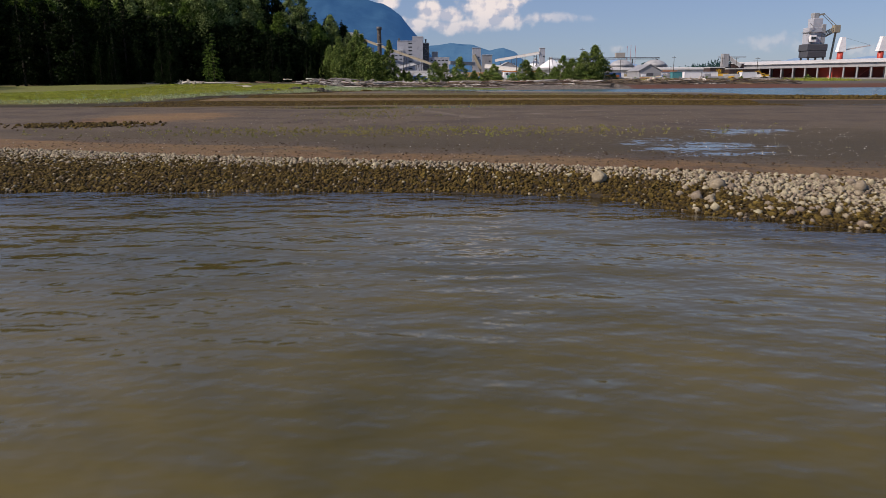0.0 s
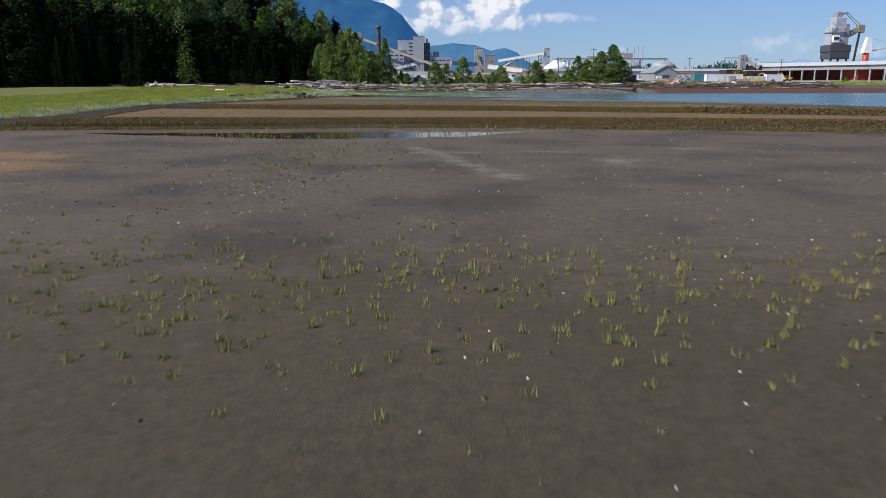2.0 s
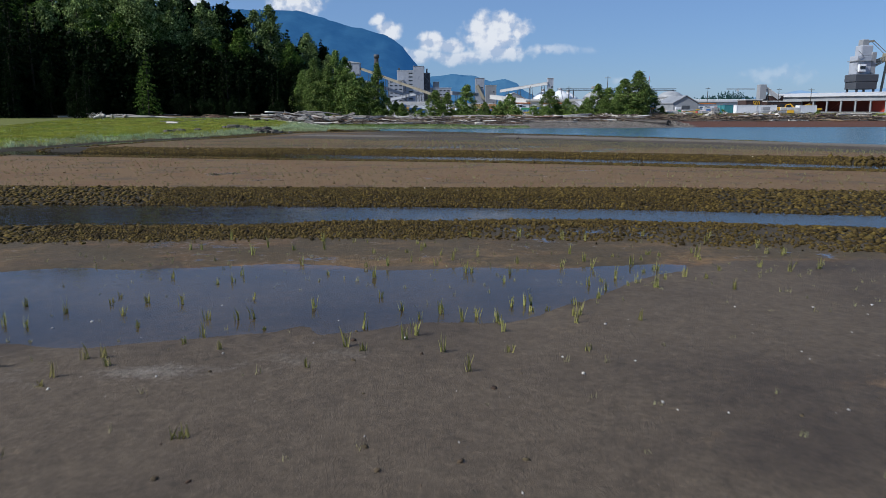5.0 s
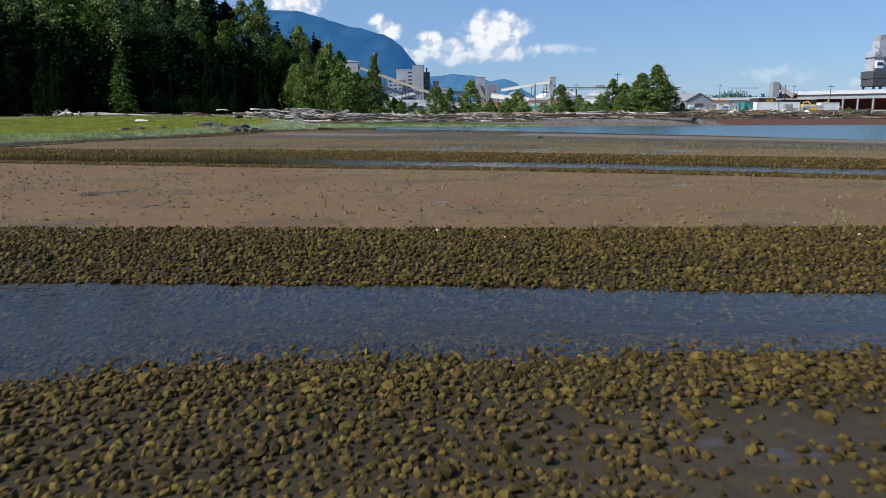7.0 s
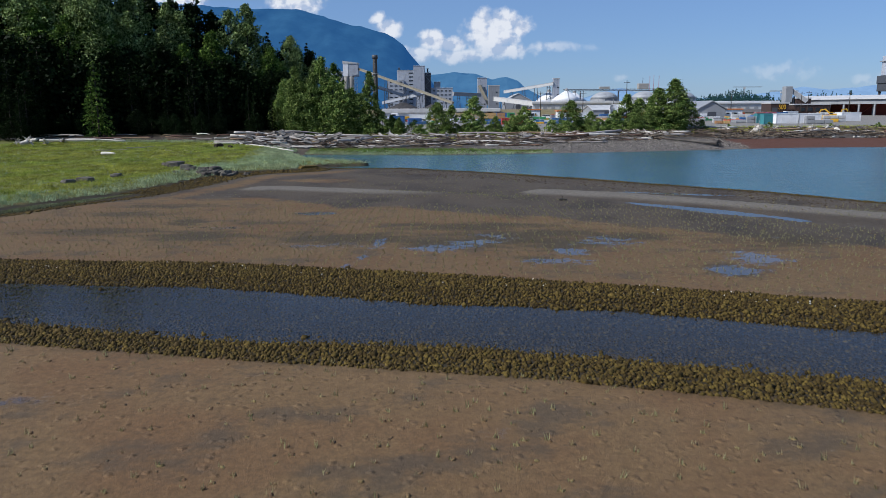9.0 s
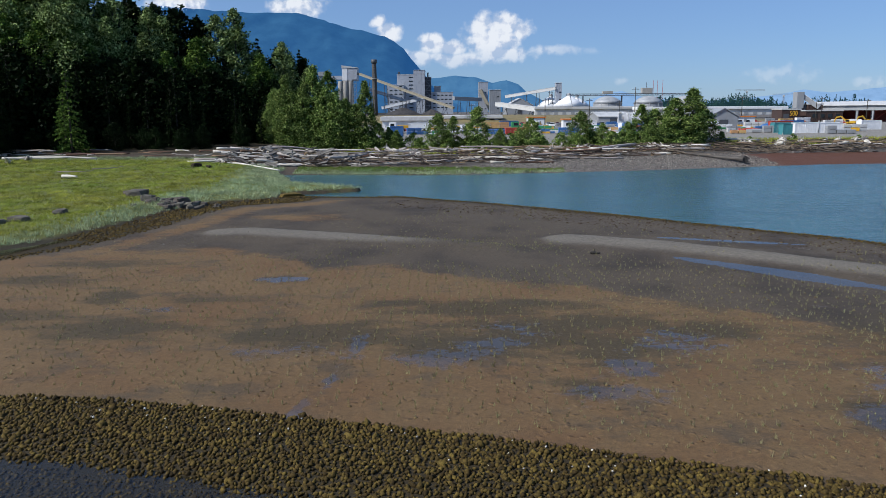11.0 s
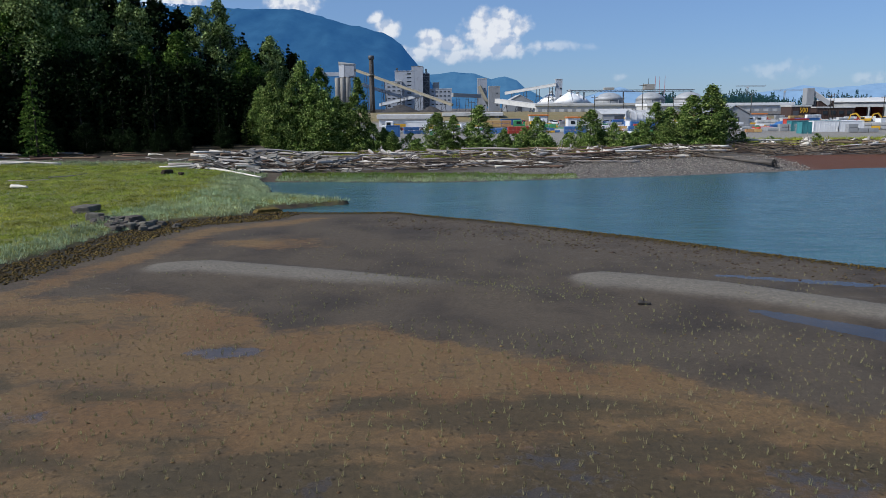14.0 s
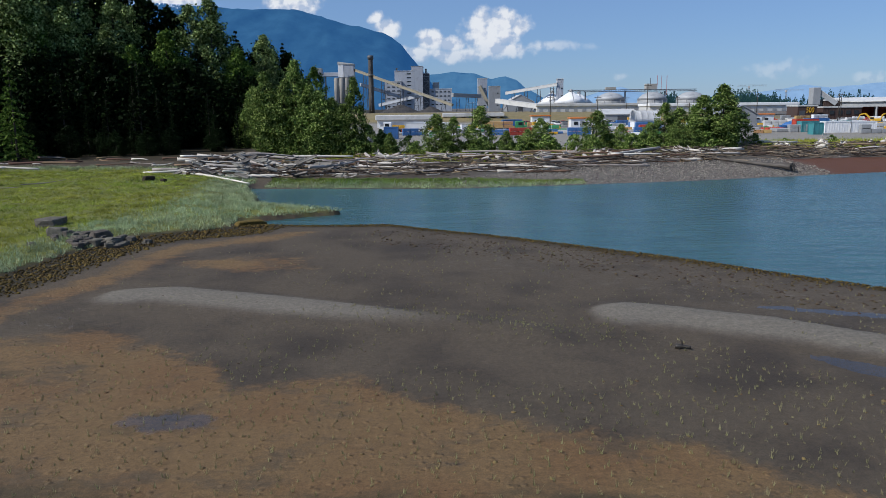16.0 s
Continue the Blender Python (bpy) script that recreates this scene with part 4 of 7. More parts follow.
# strip along the river and the marsh gully
p = strip(lambda x: RIVER_NEAR(x) - 2.0 - 0.9 * sm(x, 0, 10), lambda x: RIVER_NEAR(x) + 0.1, -16, 34, 0.17)
p = p[RNG.random(len(p)) < sm(p[:, 1] + 0.7 * wiggle(p[:, 0] * 2, p[:, 1] * 2), RIVER_NEAR(p[:, 0]) - 2.0 - 0.9 * sm(p[:, 0], 0, 10), RIVER_NEAR(p[:, 0]) - 1.5)]
cobbles("river_edge_stones", p, 0.14, M_STONE_WET, "dark weedy stones along the river's edge", 0.02, 0.45, 0.42, True)
q = np.stack([RNG.uniform(-40, -12, 60000), RNG.uniform(70, 155, 60000)], -1)
dq = in_poly(q[:, 0], q[:, 1], MARSH)
q = q[(dq < -0.2) & (dq > -4.4 + 1.8 * RNG.random(len(q))) & ((q[:, 1] > 129) | (dq < -2.6))]
cobbles("gully_stones", q, 0.17, M_STONE_WET, "brown stones in the gully beside the marsh", 0.04, 0.4, 0.6, True)
p = strip(lambda x: RIVER_FAR(x) + 0.3, lambda x: RIVER_FAR(x) + np.interp(x, (2, 20), (7, 16)), 1, 51, 0.36)
M_BEACH = surface("grey_beach_gravel", (0.09, 0.08, 0.07), (0.23, 0.205, 0.18), 5, 0.85, island=0.5)
cobbles("beach_gravel", p[RNG.random(len(p)) < 0.75], 0.22, M_BEACH, "grey gravel and small stones on the far beach", 0.03, 0.4, 0.7, True)
# shells on the far strip, white flecks on the mud, clods on the sand
p = strip(lambda x: CH2[3](x) - 1.5, CH2[3], -20, 20, 0.28)
q = strip(lambda x: CH1[3](x) - 1.0, CH1[3], -16, 16, 0.3)
p = np.concatenate([p[RNG.random(len(p)) < 0.22], q[RNG.random(len(q)) < 0.03]])
V, F = lumps(p[:, 0], p[:, 1], RNG.uniform(0.03, 0.085, len(p)), -0.2)
tagged(part("white_shells", mesh_np("white_shells", V, F, True), M_SHELL), "white shells lying on the cobbles", "shells", kind="stuff")
p = np.stack([RNG.uniform(-16, 18, 3200), 17 + 40 * RNG.random(3200) ** 1.5], -1)
p = np.concatenate([p[RNG.random(3200) < 0.4 + 0.4 * (p[:, 0] > 4)], np.stack([RNG.normal(-4.1, 1.1, 170), RNG.normal(38.3, 2.2, 170)], -1)])
V, F = lumps(p[:, 0], p[:, 1], 0.01 + 0.04 * RNG.random(len(p)) ** 2, 0.3)
tagged(part("shell_bits", mesh_np("shell_bits", V, F, True), M_SHELL), "white shell fragments scattered on grey mud", "shells", kind="stuff")
M_SAND_LUMP = surface("wet_sand_lump", (0.115, 0.076, 0.034), (0.18, 0.12, 0.055), 8, 0.8, island=0.3)
M_CLOD = surface("dark_mud_clod", (0.038, 0.027, 0.016), (0.085, 0.058, 0.034), 8, 0.8, island=0.3)
p = np.stack([RNG.uniform(-14, 14, 1500), RNG.uniform(0, 6.5, 1500) ** 0.9], -1)
p[:, 1] += FORE_TOP(p[:, 0])
p2 = np.stack([RNG.uniform(-24, 24, 500), RNG.uniform(101, 150, 500)], -1)
p2 = p2[(p2[:, 1] > CH2[3](p2[:, 0]) + 1) & (p2[:, 1] < RIVER_NEAR(p2[:, 0]) - 2)]
p3 = np.stack([RNG.uniform(-24, 24, 500), RNG.uniform(73.5, 88, 500)], -1)
p4 = np.concatenate([np.stack([RNG.uniform(-14, 14, 500), RNG.uniform(24, 56, 500)], -1), np.stack([RNG.normal(-4.1, 1.3, 130), RNG.normal(38, 2.6, 130)], -1)])
p5 = np.stack([RNG.uniform(-6, 30, 1000), RNG.uniform(2.2, 9, 1000)], -1)
p5[:, 1] = RIVER_NEAR(p5[:, 0]) - p5[:, 1]
V, F = lumps(p5[:, 0], p5[:, 1], RNG.uniform(0.08, 0.3, len(p5)), 0.4, 0.2)
tagged(part("weed_scraps", mesh_np("weed_scraps", V, F, True), M_CLOD), "dark flat scraps of weed on the mud by the river", "weed", kind="stuff")
p = np.concatenate([p, p2, p3, p4])
V, F = lumps(p[:, 0], p[:, 1], RNG.uniform(0.03, 0.11, len(p)), 0.5, 0.45)
tagged(part("mud_clods", mesh_np("mud_clods", V, F, True), M_CLOD), "dark clods of mud and weed on the sand", "clods", kind="stuff")


def boulder(x, y, sx, sy, sz, label, material=M_BOULDER, group=""):
    bm = bmesh.new()
    bmesh.ops.create_icosphere(bm, subdivisions=3 if material is M_STONE else 2, radius=1.0)
    o = Vector((random.uniform(-50, 50), random.uniform(-50, 50), 0))
    for v in bm.verts:
        k = 1 + 0.28 * noise.noise(v.co * 1.1 + o) + 0.1 * noise.noise(v.co * 3 + o)
        c = v.co if material is M_STONE else Vector(math.copysign(abs(a) ** 0.4, a) for a in v.co)
        v.co = Vector((c.x * sx * k, c.y * sy * k, c.z * sz * k)) / 2
    for f in bm.faces:
        f.smooth = material is M_STONE
    ob = part("boulder", bm, material)
    ob.matrix_basis = pose(x, y, float(ground(x, y)) + sz * 0.28, 0, 0, random.uniform(0, 360))
    return tagged(ob, label, "boulder", group)


boulder(4.55, 13.37, 0.42, 0.34, 0.3, "pale rounded boulder among the bank cobbles", M_STONE)
for x, y, s in ((-24.2, 146.4, 1.4), (-23.0, 145.6, 1.1), (-23.9, 145.0, 0.9), (-22.4, 146.9, 0.7), (-25.2, 146.6, 0.9), (-24.6, 144.7, 0.6), (-27.3, 146.6, 1.3), (-22.9, 144.7, 0.7), (-23.5, 145.9, 0.8), (-22.2, 145.6, 0.6)):
    boulder(x, y, s * 0.95, s * 0.72, s * 0.56, "grey slab boulder at the edge of the marsh", group="marsh boulders")
for i in range(46):
    boulder(random.gauss(-24.2, 1.5), random.gauss(145.6, 0.8), random.uniform(0.4, 0.9), random.uniform(0.3, 0.6), random.uniform(0.2, 0.5), "small grey slab beside the marsh boulders", group="marsh boulders")
for x, y, s in ((-32.8, 133.4, 0.8), (-31.9, 134.6, 1.0), (-31.1, 138.8, 0.9), (-30.2, 151.2, 1.5), (-31.5, 152.6, 0.9)):
    boulder(x, y, s * 1.4, s, s * 0.5, "grey slab boulder half hidden in the marsh grass", group="marsh boulders")
boulder(-33.7, 178, 1.3, 0.8, 0.7, "dark rotten stump standing in the marsh grass", M_DARK_ROT)
boulder(-31.9, 177.6, 0.8, 0.5, 0.4, "dark rotten stump standing in the marsh grass", M_DARK_ROT)
boulder(-15.9, 153.6, 2.4, 1.0, 0.6, "dark weedy boulder at the mouth of the gully", M_STONE_WET)


# ---- shoots and grasses ----
def blades(x, y, n, h, w, spread, lean=0.35, z=None, thin=False):
    """Tufts of thin blades, n to a tuft."""
    k = len(x)
    a, r = RNG.uniform(0, 2 * math.pi, (k, n)), RNG.random((k, n)) * spread
    bx, by = x[:, None] + r * np.cos(a), y[:, None] + r * np.sin(a)
    z = (ground(x, y) if z is None else z)[:, None] - 0.01
    hh = h[:, None] * RNG.uniform(0.45, 1.0, (k, n))
    la, ll = RNG.uniform(0, 2 * math.pi, (k, n)), RNG.uniform(0, lean, (k, n)) * hh
    tx, ty = bx + ll * np.cos(la), by + ll * np.sin(la)
    fa = RNG.uniform(0, math.pi, (k, n))
    wx, wy = w * np.cos(fa), w * np.sin(fa)
    zz = np.broadcast_to(z, (k, n))
    if thin:
        V = np.stack([np.stack([bx - wx, by - wy, zz], -1), np.stack([bx + wx, by + wy, zz], -1), np.stack([tx, ty, zz + hh], -1)], 2).reshape(-1, 3)
        return V, np.arange(k * n * 3).reshape(-1, 3)
    V = np.stack([np.stack([bx - wx, by - wy, zz], -1), np.stack([bx + wx, by + wy, zz], -1),
                  np.stack([(bx + tx) / 2 + wx * 0.8, (by + ty) / 2 + wy * 0.8, zz + hh * 0.6], -1), np.stack([tx, ty, zz + hh], -1)], 2).reshape(-1, 3)
    return V, np.arange(k * n * 4).reshape(-1, 4)


def grass(name, x, y, n, h, w, spread, material, label, lean=0.35, thin=True):
    V, F = blades(x, y, n, h, w, spread, lean, None, thin)
    tagged(part(name, mesh_np(name, V, F), material), label, "grass", kind="stuff")


x, y = RNG.normal(-1.5, 6.5, 700), RNG.normal(28.3, 1.8, 700)
ok = (y > FORE_TOP(x) + 3) & (y < 50)
grass("green_shoots", x[ok], y[ok], 13, RNG.uniform(0.06, 0.19, ok.sum()), 0.009, 0.08, M_TUFT_G, "small yellow-green sedge tufts on grey mud", 0.5)
x, y = RNG.normal(-3.8, 1.9, 170), RNG.normal(45.0, 3.4, 170)
grass("green_tufts", x, y, 14, RNG.uniform(0.06, 0.17, 170), 0.012, 0.09, M_TUFT_G, "low yellow-green sedge tufts on grey mud", 0.7)
x, y = RNG.uniform(-16, 14, 450), RNG.uniform(18, 62, 450)
x, y = np.concatenate([x, RNG.normal(-5, 3, 220), RNG.uniform(-10, 14, 300)]), np.concatenate([y, RNG.normal(47, 4, 220), RNG.normal(59.3, 1.3, 300)])
ok = y > FORE_TOP(x) + 1
grass("mud_shoots", x[ok], y[ok], 5, RNG.uniform(0.04, 0.15, ok.sum()), 0.006, 0.05, M_TUFT, "sparse dry sedge shoots on grey mud", 0.5)
x, y = RNG.uniform(-5, 5.5, 46), RNG.uniform(58.3, 63.2, 46)
x, y = np.concatenate([x, RNG.uniform(-14, 8, 150)]), np.concatenate([y, np.zeros(150)])
y[46:] = PUD_NEAR(x[46:]) + RNG.normal(0.8, 1.0, 150)
grass("tall_shoots", x, y, 10, RNG.uniform(0.12, 0.32, 196), 0.008, 0.05, M_TUFT_G, "tall yellow-green sedge tufts beside the channel", 0.35, False)
x, y = (v.ravel() for v in np.meshgrid(np.arange(-26, 26, 0.62), np.arange(73, 92, 0.55)))
x, y = x + RNG.normal(size=len(x)) * 0.2, y + RNG.normal(size=len(x)) * 0.2
ok = (y > CH1[3](x) + 0.2) & (y < CH2[0](x) + 0.3) & (RNG.random(len(x)) < 0.62 + 0.6 * wiggle(x * 0.9, y * 0.9))
grass("sand_shoots", x[ok], y[ok], 7, RNG.uniform(0.06, 0.22, ok.sum()), 0.010, 0.08, M_TUFT, "sparse dry sedge shoots on ochre sand", 0.6)
V, F = lumps(x[ok] + 0.03, y[ok], RNG.uniform(0.05, 0.13, ok.sum()) * 1.2, 0.35, 0.26)
tagged(part("shoot_mounds", mesh_np("shoot_mounds", V, F, True), M_SAND_LUMP), "low sandy mounds round the shoots", "mounds", kind="stuff")
x, y = (v.ravel() for v in np.meshgrid(np.arange(-27, 33, 0.46), np.arange(96, 150, 0.34)))
x, y = x + RNG.normal(size=len(x)) * 0.07 + 0.6 * wiggle(x * 0.3, y * 0.3), y + RNG.normal(size=len(x)) * 0.13
thin = RNG.random(len(x)) < 0.88 - 0.55 * sm(y, 118, 128) - 0.25 * sm(-x, 4, 14)
x, y = x[thin], y[thin]
n0 = len(x)
x, y = np.concatenate([x, RNG.normal(2.5, 4.5, 300)]), np.concatenate([y, RNG.normal(0, 1.0, 300) + 127.0])
y[n0:] -= 0.25 * x[n0:]
ok = (y > CH2[3](x) + 0.8) & (y < RIVER_NEAR(x) - 3) & (in_poly(x, y, MARSH) < -3) & ((wiggle(x * 0.8, y * 0.8) > -0.1) | (y < 120)) & (bar(x, y, BAR_R, 1.5) < 0.5)
ok &= ~((x > 7) & (np.abs(y + 0.95 * (x - 14) - 121.1) < 2.0))
x, y = x[ok], y[ok]
hh = np.where(RNG.random(len(x)) < 0.35, RNG.uniform(0.07, 0.15, len(x)), RNG.uniform(0.16, 0.33, len(x))) * (1 - 0.3 * sm(y, 116, 126))
grass("flat_shoots", x, y, 7, hh * 0.85, 0.0075, 0.05, M_TUFT, "pale sedge shoots in rows over the flats", 0.6)
k = (y < 122) & (RNG.random(len(x)) < 0.1)
V, F = lumps(x[k] + 0.03, y[k], RNG.uniform(0.05, 0.12, k.sum()) * 1.5, 0.4, 0.24)
tagged(part("shoot_mounds", mesh_np("shoot_mounds", V, F, True), M_SAND_LUMP), "low sandy mounds round the shoots", "mounds", kind="stuff")
# marsh
x, y = RNG.uniform(-70, -9, 95000), RNG.uniform(68, 222, 95000)
d = in_poly(x, y, MARSH) + 0.6 * wiggle(x * 1.5, y * 1.5)
ok = (d > 0) & (RNG.random(95000) < np.where(y > 115, 1.0, 0.5))
x, y, d = x[ok], y[ok], d[ok]
reach = 2.4 + 7.0 * sm(x, -31, -23) * sm(y, 138, 150)
pale = RNG.random(len(x)) < np.clip(1.35 - d / reach + 0.6 * wiggle(x * 0.5, y * 0.5), 0.01, 0.97)
grass("marsh_grass", x[~pale], y[~pale], 8, RNG.uniform(0.12, 0.3, (~pale).sum()) * (1 + 1.1 * wiggle(x[~pale] * 2.7, y[~pale] * 2.7)), 0.02, 0.34, M_MARSH, "yellow-green marsh grass in a low meadow", 1.4)
grass("marsh_sedge", x[pale], y[pale], 9, RNG.uniform(0.22, 0.5, pale.sum()) * (1 + 0.9 * wiggle(x[pale] * 2.7, y[pale] * 2.7)), 0.018, 0.28, M_MARSH_PALE, "pale grey-green sedge fringing the marsh", 0.9)
x = RNG.uniform(-22, 16, 5000)
f = RNG.random(5000)
y = RIVER_FAR(x) + 0.2 + f * 5.2 * (1 - 0.55 * sm(x, 0, 14))
front = f + 0.25 * RNG.normal(size=5000) < 0.5
grass("shore_grass", x[~front], y[~front], 6, RNG.uniform(0.2, 0.45, (~front).sum()), 0.03, 0.3, M_SHORE, "bright green grass at the foot of the far shore", 0.5)
grass("shore_sedge", x[front], y[front], 6, RNG.uniform(0.2, 0.4, front.sum()), 0.024, 0.3, M_MARSH_PALE, "pale grey-green sedge along the far waterline", 0.5)
x = RNG.uniform(-20, 130, 8000)
y = RIVER_FAR(x) + RNG.uniform(26, 44, 8000)
grass("berm_grass", x, y, 5, RNG.uniform(0.4, 1.1, 8000), 0.05, 0.4, M_MARSH, "rough grass on the bank above the driftwood", 0.5)


# ---- trees ----
def cards(C, size, up=0.35):
    """Small bent leaf clumps at the centres C."""
    n = len(C)
    d = RNG.normal(size=(n, 3)) + np.array([0, 0, up])
    d /= np.linalg.norm(d, axis=1)[:, None]
    a = np.cross(d, RNG.normal(size=(n, 3)))
    a /= np.linalg.norm(a, axis=1)[:, None]
    b = np.cross(d, a)
    s = size * RNG.uniform(0.6, 1.35, n)[:, None]
    bend = d * s * 0.3
    V = np.stack([C - a * s * 0.8 + b * s * 0.5, C - b * s * 0.9 - bend, C + a * s * 0.8 + b * s * 0.5], 1).reshape(-1, 3)
    return V, np.arange(3 * n).reshape(-1, 3)


def trunk_mesh(h, r, limbs, lean=0.02):
    bm = bmesh.new()
    ox = random.uniform(-lean, lean) * h
    rings = [((ox * t * t, 0.3 * ox * math.sin(3 * t), h * t - 0.3), r * (1 - 0.9 * t) * (1.35 if t == 0 else 1), (1, 0, 0), (0, 1, 0)) for t in (0, 0.06, 0.25, 0.5, 0.75, 0.97)]
    add_tube(bm, rings, 7)
    for a, b, rr in limbs:
        d = (Vector(b) - Vector(a)).normalized()
        u = d.orthogonal().normalized()
        add_tube(bm, [(a, rr, u, d.cross(u)), ((Vector(a) + Vector(b)) / 2 + Vector((0, 0, 0.04 * h * 0.2)), rr * 0.6, u, d.cross(u)), (b, rr * 0.2, u, d.cross(u))], 4)
    return bm


def broadleaf(label, h, rad, base, clusters, per, leaf, material, category="tree", point=0.7):
    """A tapered trunk with limbs, and an uneven crown of leaf clumps with gaps."""
    C, limbs = [], []
    for i in range(clusters):
        t = base + (1 - base) * (i + random.random()) / clusters
        s = (t - base) / (1 - base)
        w = rad * (math.sin(math.pi * min(1, 0.12 + 0.55 * s + 0.12)) if s < 0.5 else 1 - ((s - 0.5) / 0.5) ** (1 / point) * 0.93)
        a, q = random.uniform(0, 6.283), w * math.sqrt(random.uniform(0.15, 1.0)) * random.uniform(0.75, 1.1)
        c = Vector((q * math.cos(a), q * math.sin(a), h * t))
        if i % 9 == 0:
            limbs.append(((0, 0, max(h * t - 0.7 * q, 0.1 * h)), tuple(c), 0.012 * h * (1.1 - t)))
        rr = rad * random.uniform(0.17, 0.33) * (1.1 - 0.55 * s)
        g = RNG.normal(size=(per, 3)) * rr * np.array([0.62, 0.62, 0.5])
        C.append(np.array(c) + g)
    V, F = cards(np.concatenate(C), leaf)
    root = empty("shrub" if category == "shrub" else "tree", Matrix(), label, category)
    part("trunk", trunk_mesh(h * 0.97, 0.017 * h, limbs), M_BARK, root)
    part("crown", mesh_np("crown", V, F), material, root)
    return root


def conifer(label, h, rad, per, leaf, material=None):
    C, limbs = [], []
    t = 0.06
    while t < 0.99:
        w = rad * (1 - t) ** 0.85 * random.uniform(0.8, 1.1) + 0.12
        for k in range(6):
            a, q = random.uniform(0, 6.283), w * random.uniform(0.7, 1.1)
            n = max(3, int(per * q / rad))
            s = RNG.random(n) ** 0.7
            side = RNG.normal(size=n) * 0.16 * q * (1.1 - s * 0.7)
            C.append(np.stack([s * q * math.cos(a) - side * math.sin(a), s * q * math.sin(a) + side * math.cos(a), h * t - 0.32 * q * s ** 1.5 + 0.1 * RNG.normal(size=n)], -1))
            if k < 2:
                limbs.append(((0, 0, h * t), (q * math.cos(a), q * math.sin(a), h * t - 0.3 * q), 0.03))
        t += 0.9 / h
    V, F = cards(np.concatenate(C), leaf, 0.8)
    root = empty("tree", Matrix(), label, "tree")
    part("trunk", trunk_mesh(h, 0.014 * h, limbs), M_BARK, root)
    part("crown", mesh_np("crown", V, F), material or M_LEAF[2], root)
    return root


def put_tree(src, x, y, s, sz=1.0, label=None, group="forest trees"):
    z = float(ground(x, y)) - 0.05
    m = Matrix.LocRotScale((x, y, z), Euler((0, 0, random.uniform(0, 6.28))), (s, s, s * sz))
    ob = copy_thing(src, m)
    return tagged(ob, label or "", group=group)


tall = [broadleaf("tall cottonwood with silvery-green leaves in a dense wood", 30, 5.7, 0.2, 120, 75, 0.28, M_LEAF[0]) for _ in range(3)]
tall += [broadleaf("tall dark-green alder in a dense wood", 26, 5.4, 0.2, 120, 75, 0.28, M_LEAF[1]) for _ in range(2)]
# near-black crowns stand for the shade between and under the trees
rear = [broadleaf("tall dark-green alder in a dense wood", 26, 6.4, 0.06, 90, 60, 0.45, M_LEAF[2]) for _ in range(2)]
shade = broadleaf("alder with the wood's shade in its near-black leaves", 24, 6.0, 0.05, 90, 60, 0.4, M_LEAF[2])
firs = [conifer("dark spruce with drooping branches in a dense wood", 27, 4.8, 34, 0.36) for _ in range(2)]
young = [broadleaf("young broadleaf tree above the driftwood shore", 10, 3.0, 0.03, 120, 85, 0.155, M_LEAF[3]) for _ in range(2)]
young += [broadleaf("slender young cottonwood above the driftwood shore", 12, 2.6, 0.03, 120, 85, 0.155, M_LEAF[3], point=1.0) for _ in range(2)]
bush = [broadleaf("low leafy shrub on the bank", 3.2, 2.2, 0.02, 30, 50, 0.17, M_LEAF[3], "shrub") for _ in range(2)]
edge = line((-170, 205), (-110, 214), (-80, 222), (-60, 229), (-45, 238), (-30, 248))
top_h = line((-170, 34), (-85, 34), (-58, 28), (-42, 24), (-34, 21.5), (-28, 19))
for row in range(3):
    for x in np.arange(-128 if row < 2 else -110, -27 - row * 0.5, (4.2, 4.2, 4.6)[row]):
        xx = x + random.uniform(-1.8, 1.8) - row * 1.5
        yy = edge(xx) + (0, 6, 10)[row] + random.uniform(-2, 2)
        src = random.choice(rear) if row == 2 else random.choice(firs) if random.random() < 0.14 else random.choice(tall)
        H = 26.0 if src in rear + tall[3:] else 27.0 if src in firs else 30.0
        s = float(top_h(xx)) * random.uniform(0.82, 1.07) * ((0.78, 1.0, 0.94)[row] if xx < -80 else (0.78, 1.05, 0.96)[row]) / H
        put_tree(src, xx, float(yy), s)
# lighter leaf colour stands for the sun on these two spruces
lit = conifer("bright green spruce at the edge of the wood", 14, 3.6, 44, 0.24, M_LEAF[1])
put_tree(lit, -64, 205, 1.0)
put_tree(lit, -66.5, 208, 0.8)
# undergrowth whose leaf colour carries the wood's inner shade
under = broadleaf("understorey growth with the wood's shade in its leaf colour", 9, 4.2, 0.0, 110, 55, 0.21, M_LEAF[2])
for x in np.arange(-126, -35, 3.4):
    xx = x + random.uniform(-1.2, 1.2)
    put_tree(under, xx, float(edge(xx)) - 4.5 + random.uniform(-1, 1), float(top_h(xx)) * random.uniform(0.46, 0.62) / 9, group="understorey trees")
# front row of dark spruce and undergrowth, forest-floor shade put into their colour
front = line((-112, 205), (-80, 211), (-60, 214), (-45, 218), (-34, 226))
for x in np.arange(-112, -35, 2.7):
    xx = x + random.uniform(-1.4, 1.4)
    put_tree(random.choice(firs), xx, float(front(xx)) + random.uniform(-1.5, 4), float(top_h(xx)) * random.uniform(0.26, 0.55) / 27)
for i in range(14):
    x = random.uniform(-100, -70)
    put_tree(random.choice([shade] + firs), x, 194 + random.uniform(-3, 8), random.uniform(0.35, 0.55))
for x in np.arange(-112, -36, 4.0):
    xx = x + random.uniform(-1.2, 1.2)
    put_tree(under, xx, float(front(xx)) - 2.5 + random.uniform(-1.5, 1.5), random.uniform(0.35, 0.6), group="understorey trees")
